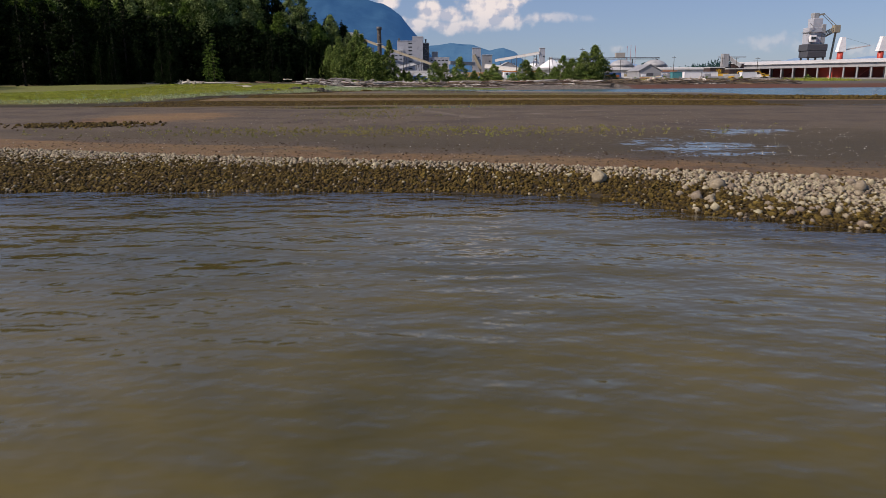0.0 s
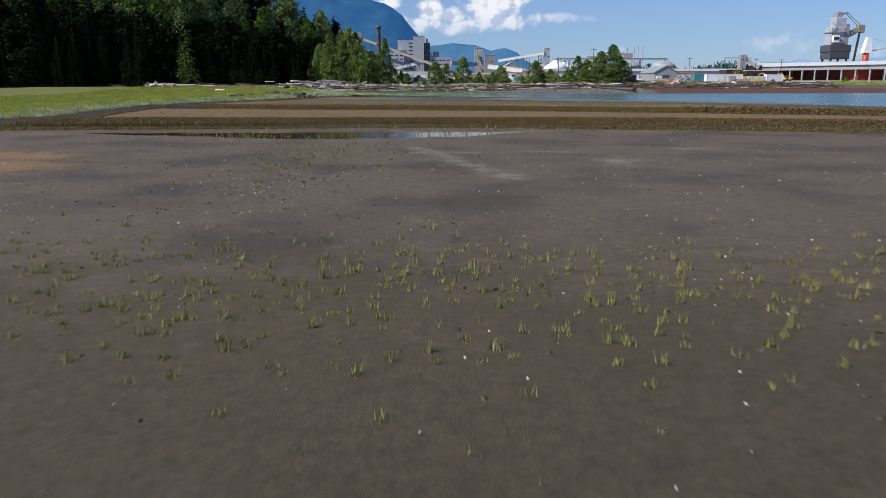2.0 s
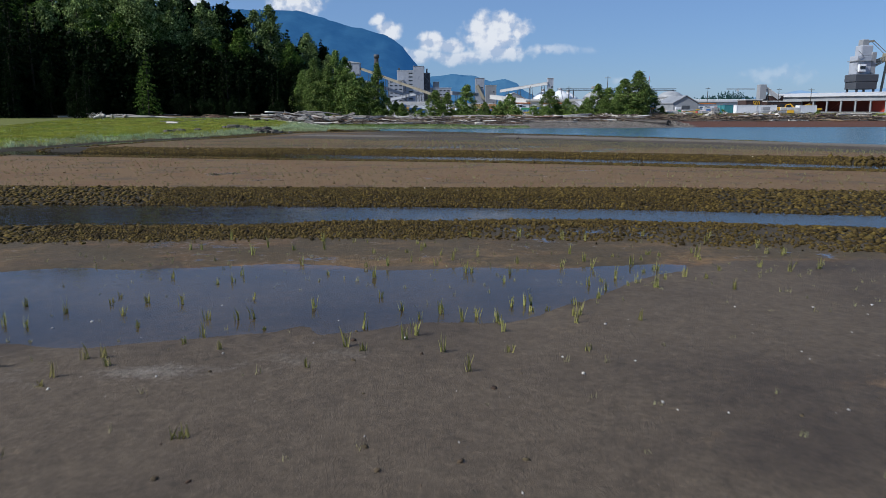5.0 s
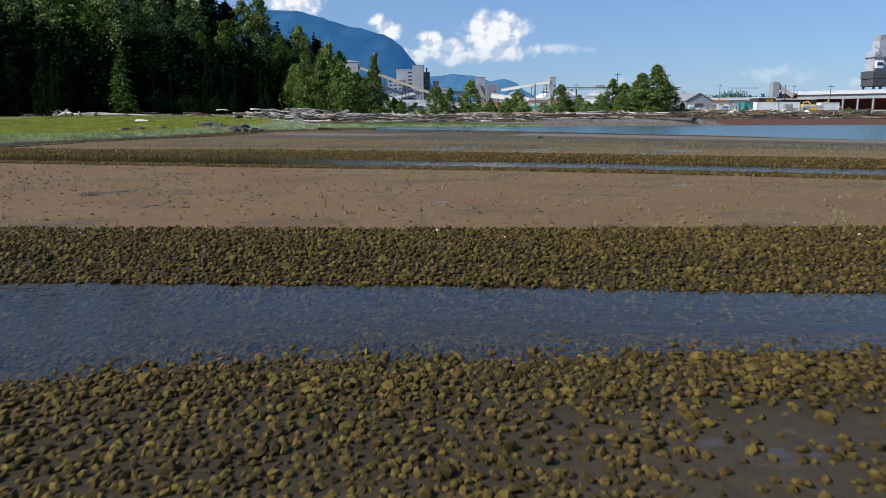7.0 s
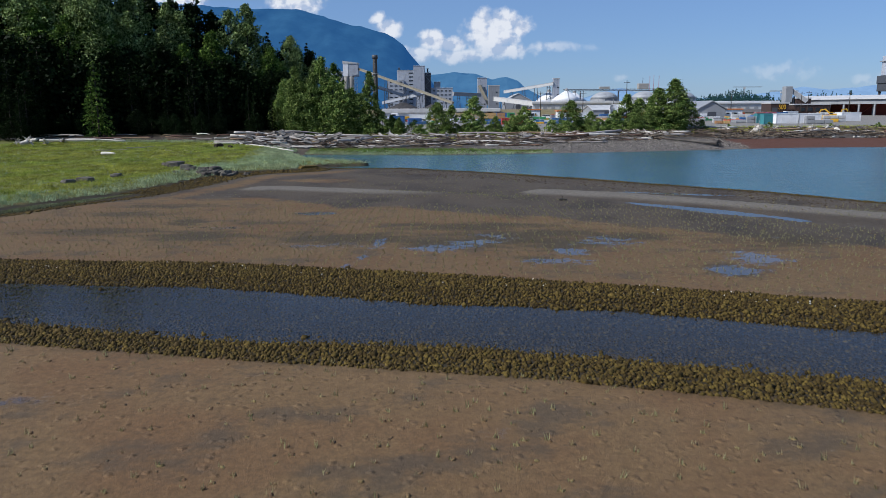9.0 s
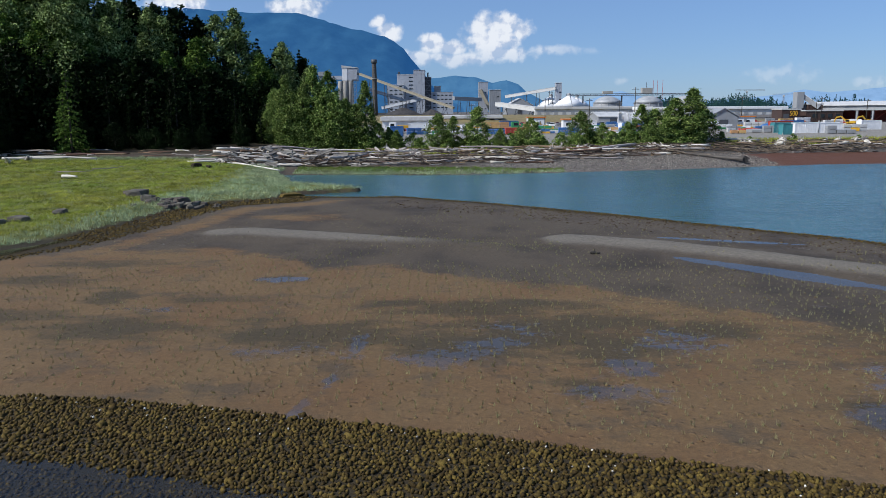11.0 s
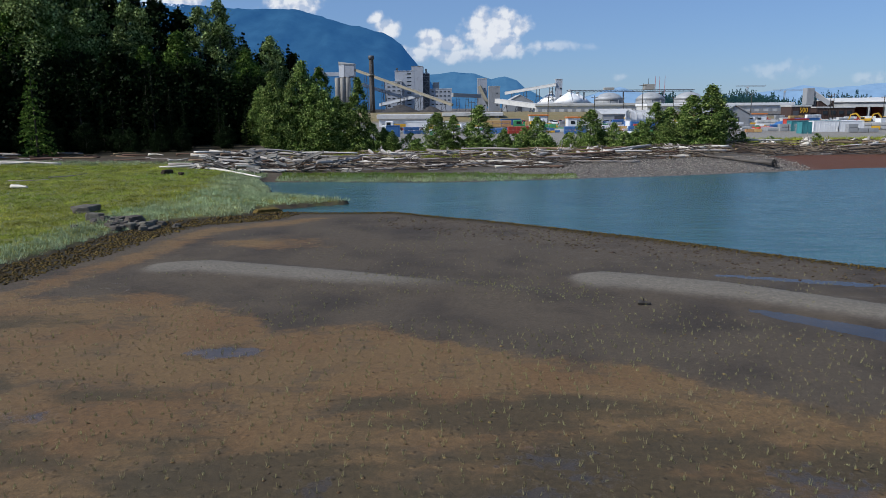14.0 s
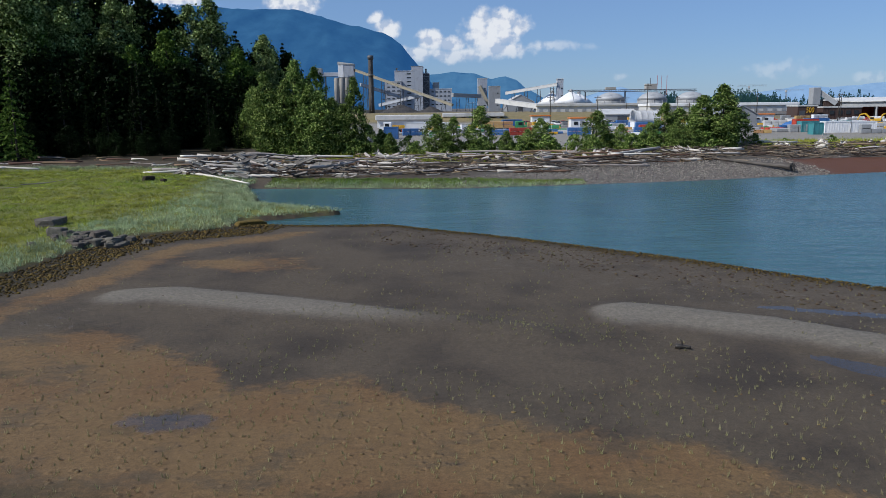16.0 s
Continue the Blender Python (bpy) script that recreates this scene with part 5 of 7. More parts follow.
for i in range(6):
    x = random.uniform(-37, -31)
    put_tree(random.choice(young + bush), x, float(front(x)) + random.uniform(-1, 5), random.uniform(0.5, 0.9), group="wood edge shrubs")
# trees added along the marsh, mostly out of view, to shade the wood
for i in range(10):
    put_tree(random.choice(rear), random.uniform(-140, -120), random.uniform(150, 210), random.uniform(0.9, 1.15))
for i in range(12):
    x = random.uniform(-98, -70)
    put_tree(random.choice(tall), x, float(edge(x)) - random.uniform(1, 4), random.uniform(0.8, 1.0))
for i in range(10):
    x = random.uniform(-112, -88)
    put_tree(random.choice([shade] + firs), x, float(edge(x)) - random.uniform(6, 22), random.uniform(0.85, 1.1))
for x, top, k, w in ((-31.2, 15, 3, 0.75), (-24.7, 13.8, 3, 0.7), (-29.5, 12, 0, 0.8), (-27.6, 13.5, 2, 0.75), (-23.6, 12.6, 0, 0.8), (-17.8, 9.6, 1, 0.9), (-11.8, 5.2, 0, 1.1), (-25.9, 16.6, 2, 0.75), (-21.8, 11.6, 1, 0.9), (-19.6, 10.5, 0, 0.8), (-16.1, 13.8, 2, 0.6), (-13.5, 6.0, 1, 1.2), (-10.1, 4.8, 0, 1.1), (-2.4, 7.6, 0, 1.1), (0.6, 7.3, 3, 1.0), (5.2, 8.9, 2, 1.6), (9.5, 5.0, 0, 0.9),
                     (15.7, 6.8, 0, 1.2), (13.2, 5.2, 1, 1.0), (25.2, 7.9, 0, 1.2), (29.1, 5.8, 1, 1.0), (36.6, 9.1, 2, 1.3), (39.5, 8.2, 0, 1.2), (42.7, 10.4, 3, 1.6), (45.9, 12.0, 2, 1.4), (48.0, 9.0, 1, 1.2), (34.0, 6.0, 0, 1.0)):
    H = (10, 10, 12, 12)[k]
    s = (top - float(ground(x, 222))) / H
    w *= 1.7 if x > -9 else 1.2
    put_tree(young[k], x, 222 + random.uniform(-2, 2), s * w ** 0.5, 1 / w ** 0.5, group="young trees on the shore")
for i in range(9):
    put_tree(random.choice(young[:2]), random.uniform(37, 49), 222 + random.uniform(-3, 3), random.uniform(0.35, 0.6), group="young trees on the shore")
for i in range(80):
    put_tree(random.choice(bush), random.uniform(-30, 52), 220 + random.uniform(-2, 6), random.uniform(0.5, 1.0), group="shrubs on the bank")
for x, y in ((70, 232), (96, 236), (118, 238), (60, 229), (84, 233)):
    put_tree(random.choice(bush), x, y, random.uniform(0.4, 0.6), group="shrubs on the bank")
x, y = RNG.uniform(330, 640, 1300), RNG.uniform(1190, 1280, 1300)
keep = (x < 515) | (RNG.random(1300) < 0.2)
x, y = x[keep], y[keep]
hh = RNG.uniform(14, 25, len(x)) * (0.85 + 0.25 * np.sin(x * 0.045) + 0.15 * np.sin(x * 0.17))
f = RNG.random((len(x), 44)) ** 1.3
r, a = (1 - f) * 4.2, RNG.uniform(0, 6.283, f.shape)
C = np.stack([x[:, None] + r * np.cos(a), y[:, None] + r * np.sin(a), 4 + hh[:, None] * f], -1).reshape(-1, 3)
V2, F2 = cards(C, 1.3)
# the far conifers get the same painted blue haze, as a faint glow
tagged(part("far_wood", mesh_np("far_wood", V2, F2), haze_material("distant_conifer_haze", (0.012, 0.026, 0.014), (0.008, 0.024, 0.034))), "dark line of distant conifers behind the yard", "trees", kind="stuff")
for ob in tall + rear + [shade] + firs + young + bush + [under, lit]:
    for c in ob.children:
        bpy.data.objects.remove(c)
    bpy.data.objects.remove(ob)


# ---- driftwood ----
def log_mesh(length, r, root=False, bend=0.05):
    bm = bmesh.new()
    a, b, p = random.uniform(-bend, bend), random.uniform(-bend, bend), random.uniform(0, 6)
    rings = []
    for t in np.linspace(0, 1, 9):
        k = (1 - 0.5 * t) * (1 + 0.12 * math.sin(9 * t + p))
        if root and t < 0.1:
            k *= 1.7
        rings.append((((t - 0.5) * length, a * length * math.sin(math.pi * t), b * 0.5 * length * math.sin(math.pi * t)), r * k, (0, 1, 0), (0, 0, 1)))
    add_tube(bm, rings, 9)
    for v in bm.verts:
        v.co += 0.09 * r * Vector((0, noise.noise(v.co * 2.3), noise.noise(v.co * 2.9 + Vector((5, 0, 0)))))
    for i in range(10 if root else 0 if root is None else random.randint(0, 2)):
        t = -0.5 if root else random.uniform(-0.4, 0.4)
        ang = random.uniform(0, 6.283)
        d = Vector((-0.5 if root else random.uniform(-0.4, 0.4), math.cos(ang), math.sin(ang))).normalized()
        u = d.orthogonal().normalized()
        c, q = Vector((t * length, 0, 0)), random.uniform(1.6, 3.6) * r
        add_tube(bm, [(c, r * 0.32, u, d.cross(u)), (c + d * q * 0.6 + u * 0.1 * q, r * 0.2, u, d.cross(u)), (c + d * q - u * 0.12 * q, r * 0.07, u, d.cross(u))], 5)
    me = bpy.data.meshes.new("driftwood_log")
    bm.to_mesh(me)
    bm.free()
    return me


M_SLAB = surface("grey_wood_slab", (0.055, 0.05, 0.043), (0.20, 0.185, 0.165), 2.2, 0.88, obj_random=0.5, bumps=0.4, bscale=12, stretch=(0.12, 1, 1))
M_STICK = surface("mixed_driftwood_sticks", (0.055, 0.042, 0.032), (0.20, 0.155, 0.12), 2.2, 0.88, island=0.8, bumps=0.4, bscale=12)
LOGS = [[], []]
for k, mat in enumerate((M_LOG, M_LOG_B)):
    for L, r in ((3, 0.12), (5, 0.15), (6.5, 0.19), (8, 0.22), (10, 0.26), (13, 0.3)):
        for root in (False, True) if L in (3, 8) else (False,):
            me = log_mesh(L, r, root, 0.03 if L > 6 else 0.06)
            me.materials.append(mat)
            LOGS[k].append((L, r, me))


def driftwood(x, y, pale, yaw, lift=0.0, pick=None, s=1.0, label=""):
    L, r, me = (LOGS[0] if pale else LOGS[1])[random.randrange(8) if pick is None else pick]
    ob = new("driftwood_log", me)
    u = Vector((math.cos(radians(yaw)), math.sin(radians(yaw))))
    za, zb = (float(ground(x + u.x * k * L * 0.4 * s, y + u.y * k * L * 0.4 * s)) for k in (-1, 1))
    ob.matrix_basis = Matrix.LocRotScale((x, y, (za + zb) / 2 + r * 0.75 * s + lift), Euler((random.uniform(0, 6.28), -math.atan2(zb - za, 0.8 * L * s), radians(yaw)), "XYZ"), (s, s, s))
    return tagged(ob, label or ("bleached grey driftwood log on the shore" if pale else "brown weathered driftwood log on the shore"), "driftwood", "driftwood logs")


low = line((-34, 188), (-10, 188), (4, 189.5), (12, 192), (20, 197), (30, 202), (45, 207), (70, 210), (120, 214))
high = line((-34, 206), (-14, 214), (0, 216), (15, 216), (30, 219), (45, 224), (70, 228), (120, 232))
for i in range(195):
    x = random.uniform(-33, 105) if i > 100 else random.uniform(-33, 35)
    f = random.random()
    driftwood(x, float(low(x) + (high(x) - low(x)) * f), random.random() < 0.6, random.gauss(2, 17) + (180 if random.random() < 0.5 else 0), 0.24 * random.randrange(4) * (f > 0.2), s=random.uniform(0.6, 1.1))
for i in range(60):
    x = random.uniform(-88, -33)
    # fewer and browner logs here: the wood-edge shade put into their colour
    if -58 < x < -37 and i % 2:
        continue
    driftwood(x, float(np.interp(x, (-88, -60, -33), (206, 203, 199))) + random.uniform(-4.5, 5), random.random() < (0.1 if -58 < x < -37 else 0.5), random.gauss(0, 14), 0.25 * random.randrange(2), s=random.uniform(0.5, 0.95))
SLABS = []
for i in range(6):
    L, W, T = random.uniform(1.2, 2.8), random.uniform(0.5, 1.0), random.uniform(0.1, 0.22)
    bm = box(-L / 2, L / 2, -W / 2, W / 2, -T / 2, T / 2, 0.03)
    for v in bm.verts:
        v.co += Vector((0.22 * noise.noise(v.co * 3 + Vector((i, 0, 0))), 0.16 * noise.noise(v.co * 2 + Vector((0, i, 4))), 0.05 * noise.noise(v.co * 2 + Vector((9, i, 0)))))
    me = bpy.data.meshes.new("driftwood_plank")
    bm.to_mesh(me)
    bm.free()
    me.materials.append(M_SLAB)
    SLABS.append(me)
for i in range(110):
    x = random.uniform(-36, -11)
    y = random.uniform(187, 202)
    d = max(0.0, 1 - ((x + 24) / 13) ** 2 - ((y - 196) / 9) ** 2)
    ob = new("driftwood_plank", random.choice(SLABS))
    ob.matrix_basis = pose(x, y, float(ground(x, y)) + 0.1 + 2.3 * d * random.random(), random.uniform(-5, 38), random.uniform(-25, 25), random.gauss(0, 45))
    tagged(ob, "flat grey slab of weathered wood in a heap", "driftwood", "heap of wood slabs")
for i in range(48):
    x = random.gauss(-24, 6)
    driftwood(x, 197 + random.gauss(0, 4), random.random() < 0.6, random.gauss(5, 25), 1.5 * random.random(), random.randrange(4), random.uniform(0.7, 1.2))
p = np.stack([RNG.uniform(-34, 105, 1700), RNG.random(1700)], -1)
xs, ys = p[:, 0], low(p[:, 0]) + (high(p[:, 0]) - low(p[:, 0])) * p[:, 1]
bm = bmesh.new()
for x, y, z in zip(xs, ys, ground(xs, ys)):
    a, L, k = random.gauss(0, 0.8), random.uniform(0.5, 2.6), random.uniform(0.05, 0.9)
    d = Vector((math.cos(a) * L, math.sin(a) * L, random.uniform(-0.3, 0.3)))
    c = Vector((x, y, z + k))
    u = d.normalized().orthogonal().normalized()
    add_tube(bm, [(c - d, 0.09, u, d.normalized().cross(u)), (c + d, 0.05, u, d.normalized().cross(u))], 4, False)
tagged(part("driftwood_sticks", bm, M_STICK), "jumble of broken sticks between the driftwood logs", "driftwood", kind="stuff")


def stump(x, y, lift, tilt, label):
    """A short trunk with its torn roots, each a part."""
    L, r = random.uniform(1.2, 2.4), random.uniform(0.26, 0.42)
    wad = new("driftwood_stump", log_mesh(L, r, None, 0.04))
    wad.data.materials.append(M_LOG)
    wad.matrix_basis = pose(x, y, float(ground(x, y)) + lift, random.uniform(0, 360), random.uniform(*tilt), random.uniform(0, 360))
    for k in range(9):
        ang = k * 0.7 + random.uniform(-0.25, 0.25)
        d = Vector((-0.5, math.cos(ang), math.sin(ang))).normalized()
        u = d.orthogonal().normalized()
        c, q = Vector((-0.5 * L, 0, 0)), random.uniform(1.8, 3.6) * r
        part("root", add_tube(bmesh.new(), [(c, r * 0.34, u, d.cross(u)), (c + d * q * 0.6 + u * 0.12 * q, r * 0.2, u, d.cross(u)), (c + d * q - u * 0.15 * q, r * 0.06, u, d.cross(u))], 6), M_LOG, wad)
    tagged(wad, label, "driftwood", "driftwood stumps")


for i in range(44):
    x = random.uniform(-14, 80)
    stump(x, float(low(x) + (high(x) - low(x)) * random.uniform(0.45, 0.95)), 0.6, (-28, 28), "weathered root stump sticking out of the driftwood")
big = new("driftwood_log", log_mesh(17, 0.3, True, 0.012))
big.data.materials.append(M_SLAB)
big.matrix_basis = pose(41.8, 201.7, 0.9, 0, -1.5, 113.6)
tagged(big, "long brown drift log with its root plate at the waterline", "driftwood", "driftwood logs")
pole = new("driftwood_log", log_mesh(15, 0.2, False, 0.03))
pole.data.materials.append(M_LOG)
pole.matrix_basis = pose(-29.5, 186.5, 0.75, 0, 3, -38)
tagged(pole, "long pale drift log reaching across the marsh", "driftwood", "driftwood logs")


for x, y, L, r, yaw, k in ((-44.6, 166.4, 2.2, 0.22, -20, 0.3), (-43.9, 175.2, 5.5, 0.07, 68, 0.35), (-46.5, 171.5, 4.0, 0.06, 20, 0.3), (-59.5, 191.4, 13, 0.24, -6, 0.5), (-61, 188.6, 9, 0.18, 12, 0.45)):
    stray = new("driftwood_log", log_mesh(L, r, False, 0.04))
    stray.data.materials.append(M_LOG)
    stray.matrix_basis = pose(x, y, float(ground(x, y)) + k, 0, 0, yaw)
    tagged(stray, "bleached driftwood log stranded in the marsh grass", "driftwood", "driftwood logs")
for x, y in ((-64, 181), (-62.5, 184), (-65.5, 186), (-61.5, 187.5), (-66, 183)):
    stump(x, y, 0.55, (-35, 15), "bleached root stump tangled at the edge of the marsh")


# ---- the works and the yard beyond the shore ----
M_CLAD = paint("grey_blue_cladding", (0.36, 0.385, 0.43), 0.55)
M_WHITE = paint("white_sheeting", (0.74, 0.75, 0.76), 0.5, dirt=0.75)
M_PALE = paint("pale_grey_roofing", (0.52, 0.52, 0.51), 0.5)
M_GREY = paint("grey_sheet_steel", (0.27, 0.28, 0.29), 0.5)
M_TANK = paint("dull_tank_steel", (0.33, 0.345, 0.36), 0.5)
M_DARK = paint("dark_steel", (0.06, 0.065, 0.075), 0.6)
M_CONC = surface("weathered_concrete", (0.26, 0.25, 0.23), (0.36, 0.35, 0.32), 0.4, 0.85, grime=(0.16, 0.15, 0.14), bumps=0.1)
M_BROWN = paint("brown_cladding", (0.065, 0.042, 0.036), 0.7)
M_RUSTY = paint("dull_red_sheeting", (0.20, 0.045, 0.035), 0.7)
M_STRAW = paint("straw_conveyor_sheeting", (0.25, 0.225, 0.165), 0.6)
M_YELLOW = paint("yellow_machine_paint", (0.62, 0.36, 0.02), 0.45)
M_ORANGE = paint("orange_paint", (0.55, 0.17, 0.03), 0.5)
M_RED = paint("red_paint", (0.42, 0.05, 0.03), 0.5)
M_BLUE = paint("blue_paint", (0.04, 0.13, 0.33), 0.5)
M_GREEN = paint("green_paint", (0.04, 0.24, 0.09), 0.5)
M_TEALP = paint("teal_paint", (0.05, 0.22, 0.24), 0.5)
M_TIMBER = surface("sawn_timber", (0.36, 0.22, 0.09), (0.5, 0.33, 0.15), 2, 0.8, obj_random=0.2)
M_RUBBER = surface("black_rubber", (0.015, 0.015, 0.016), (0.03, 0.03, 0.03), 5, 0.8)
M_ORE = surface("dark_ore", (0.03, 0.03, 0.032), (0.07, 0.066, 0.064), 0.5, 0.9, bumps=0.5, bscale=2)
M_GLASS, _, _, _, _bs = nodes_of("dark_window_glass")
_bs.inputs["Base Color"].default_value, _bs.inputs["Roughness"].default_value = (0.02, 0.025, 0.03, 1), 0.1


def thing(name, label, category, x=0, y=0, z=None, rz=0, group=""):
    z = float(ground(x, y)) if z is None else z
    return empty(name, pose(x, y, z, 0, 0, rz), label, category, group)


def block(parent, w, d, h, x, y, material, name="wall", z=0.0, roof=None, over=0.3, ribs=0):
    """A clad block with a parapet roof and pressed ribs, in its thing's own axes."""
    ob = part(name, box(x, x + w, y, y + d, z, z + h), material, parent)
    rib = None
    for i in range(int(w / ribs) if ribs else 0):
        rib = part("rib", box(-0.08, 0.08, y - 0.1, y + 0.02, z + 0.1, z + h - 0.1) if rib is None else rib.data, material, ob)
        rib.location = (x + (i + 0.5) * ribs, 0, 0)
    part("roof", box(x - over, x + w + over, y - over, y + d + over, z + h, z + h + 0.5, 0.05), roof or M_PALE, parent)
    return ob


def windows(parent, x0, z0, cols, rows, dx, dz, w, h, y, material=None):
    me = None
    for i in range(cols):
        for j in range(rows):
            if me is None:
                ob = part("window", box(-w / 2, w / 2, -0.08, 0.08, -h / 2, h / 2), material or M_GLASS, parent)
                me = ob.data
            else:
                ob = new("window", me)
                ob.parent = parent
            ob.location = (x0 + i * dx, y, z0 + j * dz)


def gable(name, label, x0, x1, y0, y1, eave, ridge, wall, roof, axis="x", base=None, group="", door=True, z0=None):
    """A shed with a pitched roof; the ridge runs along the given axis."""
    o = thing(name, label, "building", x0, y0, group=group)
    w, d = x1 - x0, y1 - y0
    g = o.matrix_basis.translation.z
    e, r = eave - g, ridge - g
    bm = bmesh.new()
    if axis == "x":
        prof = [(0, 0), (d, 0), (d, e), (d / 2, r), (0, e)]
        a, b = ([bm.verts.new((x, y, z)) for y, z in prof] for x in (0, w))
    else:
        prof = [(0, 0), (w, 0), (w, e), (w / 2, r), (0, e)]
        a, b = ([bm.verts.new((x, y, z)) for x, z in prof] for y in (0, d))
    for i in range(5):
        bm.faces.new((a[i], a[(i + 1) % 5], b[(i + 1) % 5], b[i]))
    bm.faces.new(a[::-1])
    bm.faces.new(b)
    bmesh.ops.recalc_face_normals(bm, faces=bm.faces)
    part("wall", bm, wall, o)
    for s in (0, 1):
        bm = bmesh.new()
        if axis == "x":
            p, q = ((d / 2, r + 0.1), (-0.4, e - 0.1)) if s == 0 else ((d / 2, r + 0.1), (d + 0.4, e - 0.1))
            c = [(-0.4, *p), (w + 0.4, *p), (w + 0.4, *q), (-0.4, *q)]
        else:
            p, q = ((w / 2, r + 0.1), (-0.4, e - 0.1)) if s == 0 else ((w / 2, r + 0.1), (w + 0.4, e - 0.1))
            c = [(p[0], -0.4, p[1]), (p[0], d + 0.4, p[1]), (q[0], d + 0.4, q[1]), (q[0], -0.4, q[1])]
        lo = [bm.verts.new(v) for v in c]
        hi = [bm.verts.new((v[0], v[1], v[2] + 0.25)) for v in c]
        bm.faces.new(lo[::-1])
        bm.faces.new(hi)
        for i in range(4):
            bm.faces.new((lo[i], lo[(i + 1) % 4], hi[(i + 1) % 4], hi[i]))
        bmesh.ops.recalc_face_normals(bm, faces=bm.faces)
        part("roof", bm, roof, o)
    if door:
        dw = min(4.0, w * 0.3)
        part("door", box(w * 0.5 - dw / 2, w * 0.5 + dw / 2, -0.1, 0.05, 0, min(e * 0.75, 4.2)), M_DARK, o)
    return o


def gallery(name, label, a, b, w=3.2, h=3.0, legs=4, material=None):
    """An inclined conveyor gallery on trestles."""
    a, b = Vector(a), Vector(b)
    o = thing(name, label, "conveyor", a.x, a.y, 0.0)
    d = b - a
    part("tube", add_beam(bmesh.new(), (0, 0, a.z), Vector((d.x, d.y, b.z)), w, h), material or M_STRAW, o)
    cap = (Vector((0, 0, a.z + h / 2 + 0.12)), Vector((d.x, d.y, b.z + h / 2 + 0.12)))
    part("roof", add_beam(bmesh.new(), *cap, w + 0.3, 0.2), M_PALE if material else M_STRAW, o)
    for i in range(legs):
        t = (i + 0.6) / legs
        c = d * t
        top = a.z + (b.z - a.z) * t - h / 2
        gz = float(ground(a.x + c.x, a.y + c.y))
        bm = bmesh.new()
        for s in (-1, 1):
            add_beam(bm, (c.x + s * 2.2, c.y, gz), (c.x + s * 1.0, c.y, top), 0.45)
        for k in range(max(1, int((top - gz) / 6))):
            za, zb = gz + k * 6, min(gz + k * 6 + 6, top)
            add_beam(bm, (c.x - 2, c.y, za), (c.x + 2, c.y, zb), 0.25)
            add_beam(bm, (c.x - 1.9, c.y, zb), (c.x + 1.9, c.y, zb), 0.25)
        part("trestle", bm, M_DARK, o)
    return o


def smokestack():
    o = thing("smokestack", "tall dark steel smokestack with a collar below its rim", "smokestack", -55.9, 640)
    g = o.matrix_basis.translation.z
    part("shaft", lathe([(2.1, 0), (1.95, 10), (1.75, 30), (1.65, 41.5 - g + 1), (1.65, 46.6 - g)], 20), surface("sooty_steel", (0.05, 0.047, 0.045), (0.11, 0.10, 0.092), 0.3, 0.7, grime=(0.03, 0.028, 0.027)), o)
    part("rim", lathe([(1.7, 44.2 - g), (2.2, 44.4 - g), (2.2, 46.9 - g), (1.7, 47.0 - g)], 20), M_DARK, o)
    part("platform", lathe([(1.7, 27.0), (2.9, 27.1), (2.9, 27.5), (1.7, 27.6)], 20), M_GREY, o)
    bm = bmesh.new()
    for s in (-0.25, 0.25):
        add_beam(bm, (s, -2.2, 1), (s, -1.75, 41 - g), 0.08)
    for k in range(36):
        add_beam(bm, (-0.25, -2.18 + k * 0.011, 2 + k), (0.25, -2.18 + k * 0.011, 2 + k), 0.06)
    part("ladder", bm, M_GREY, o)


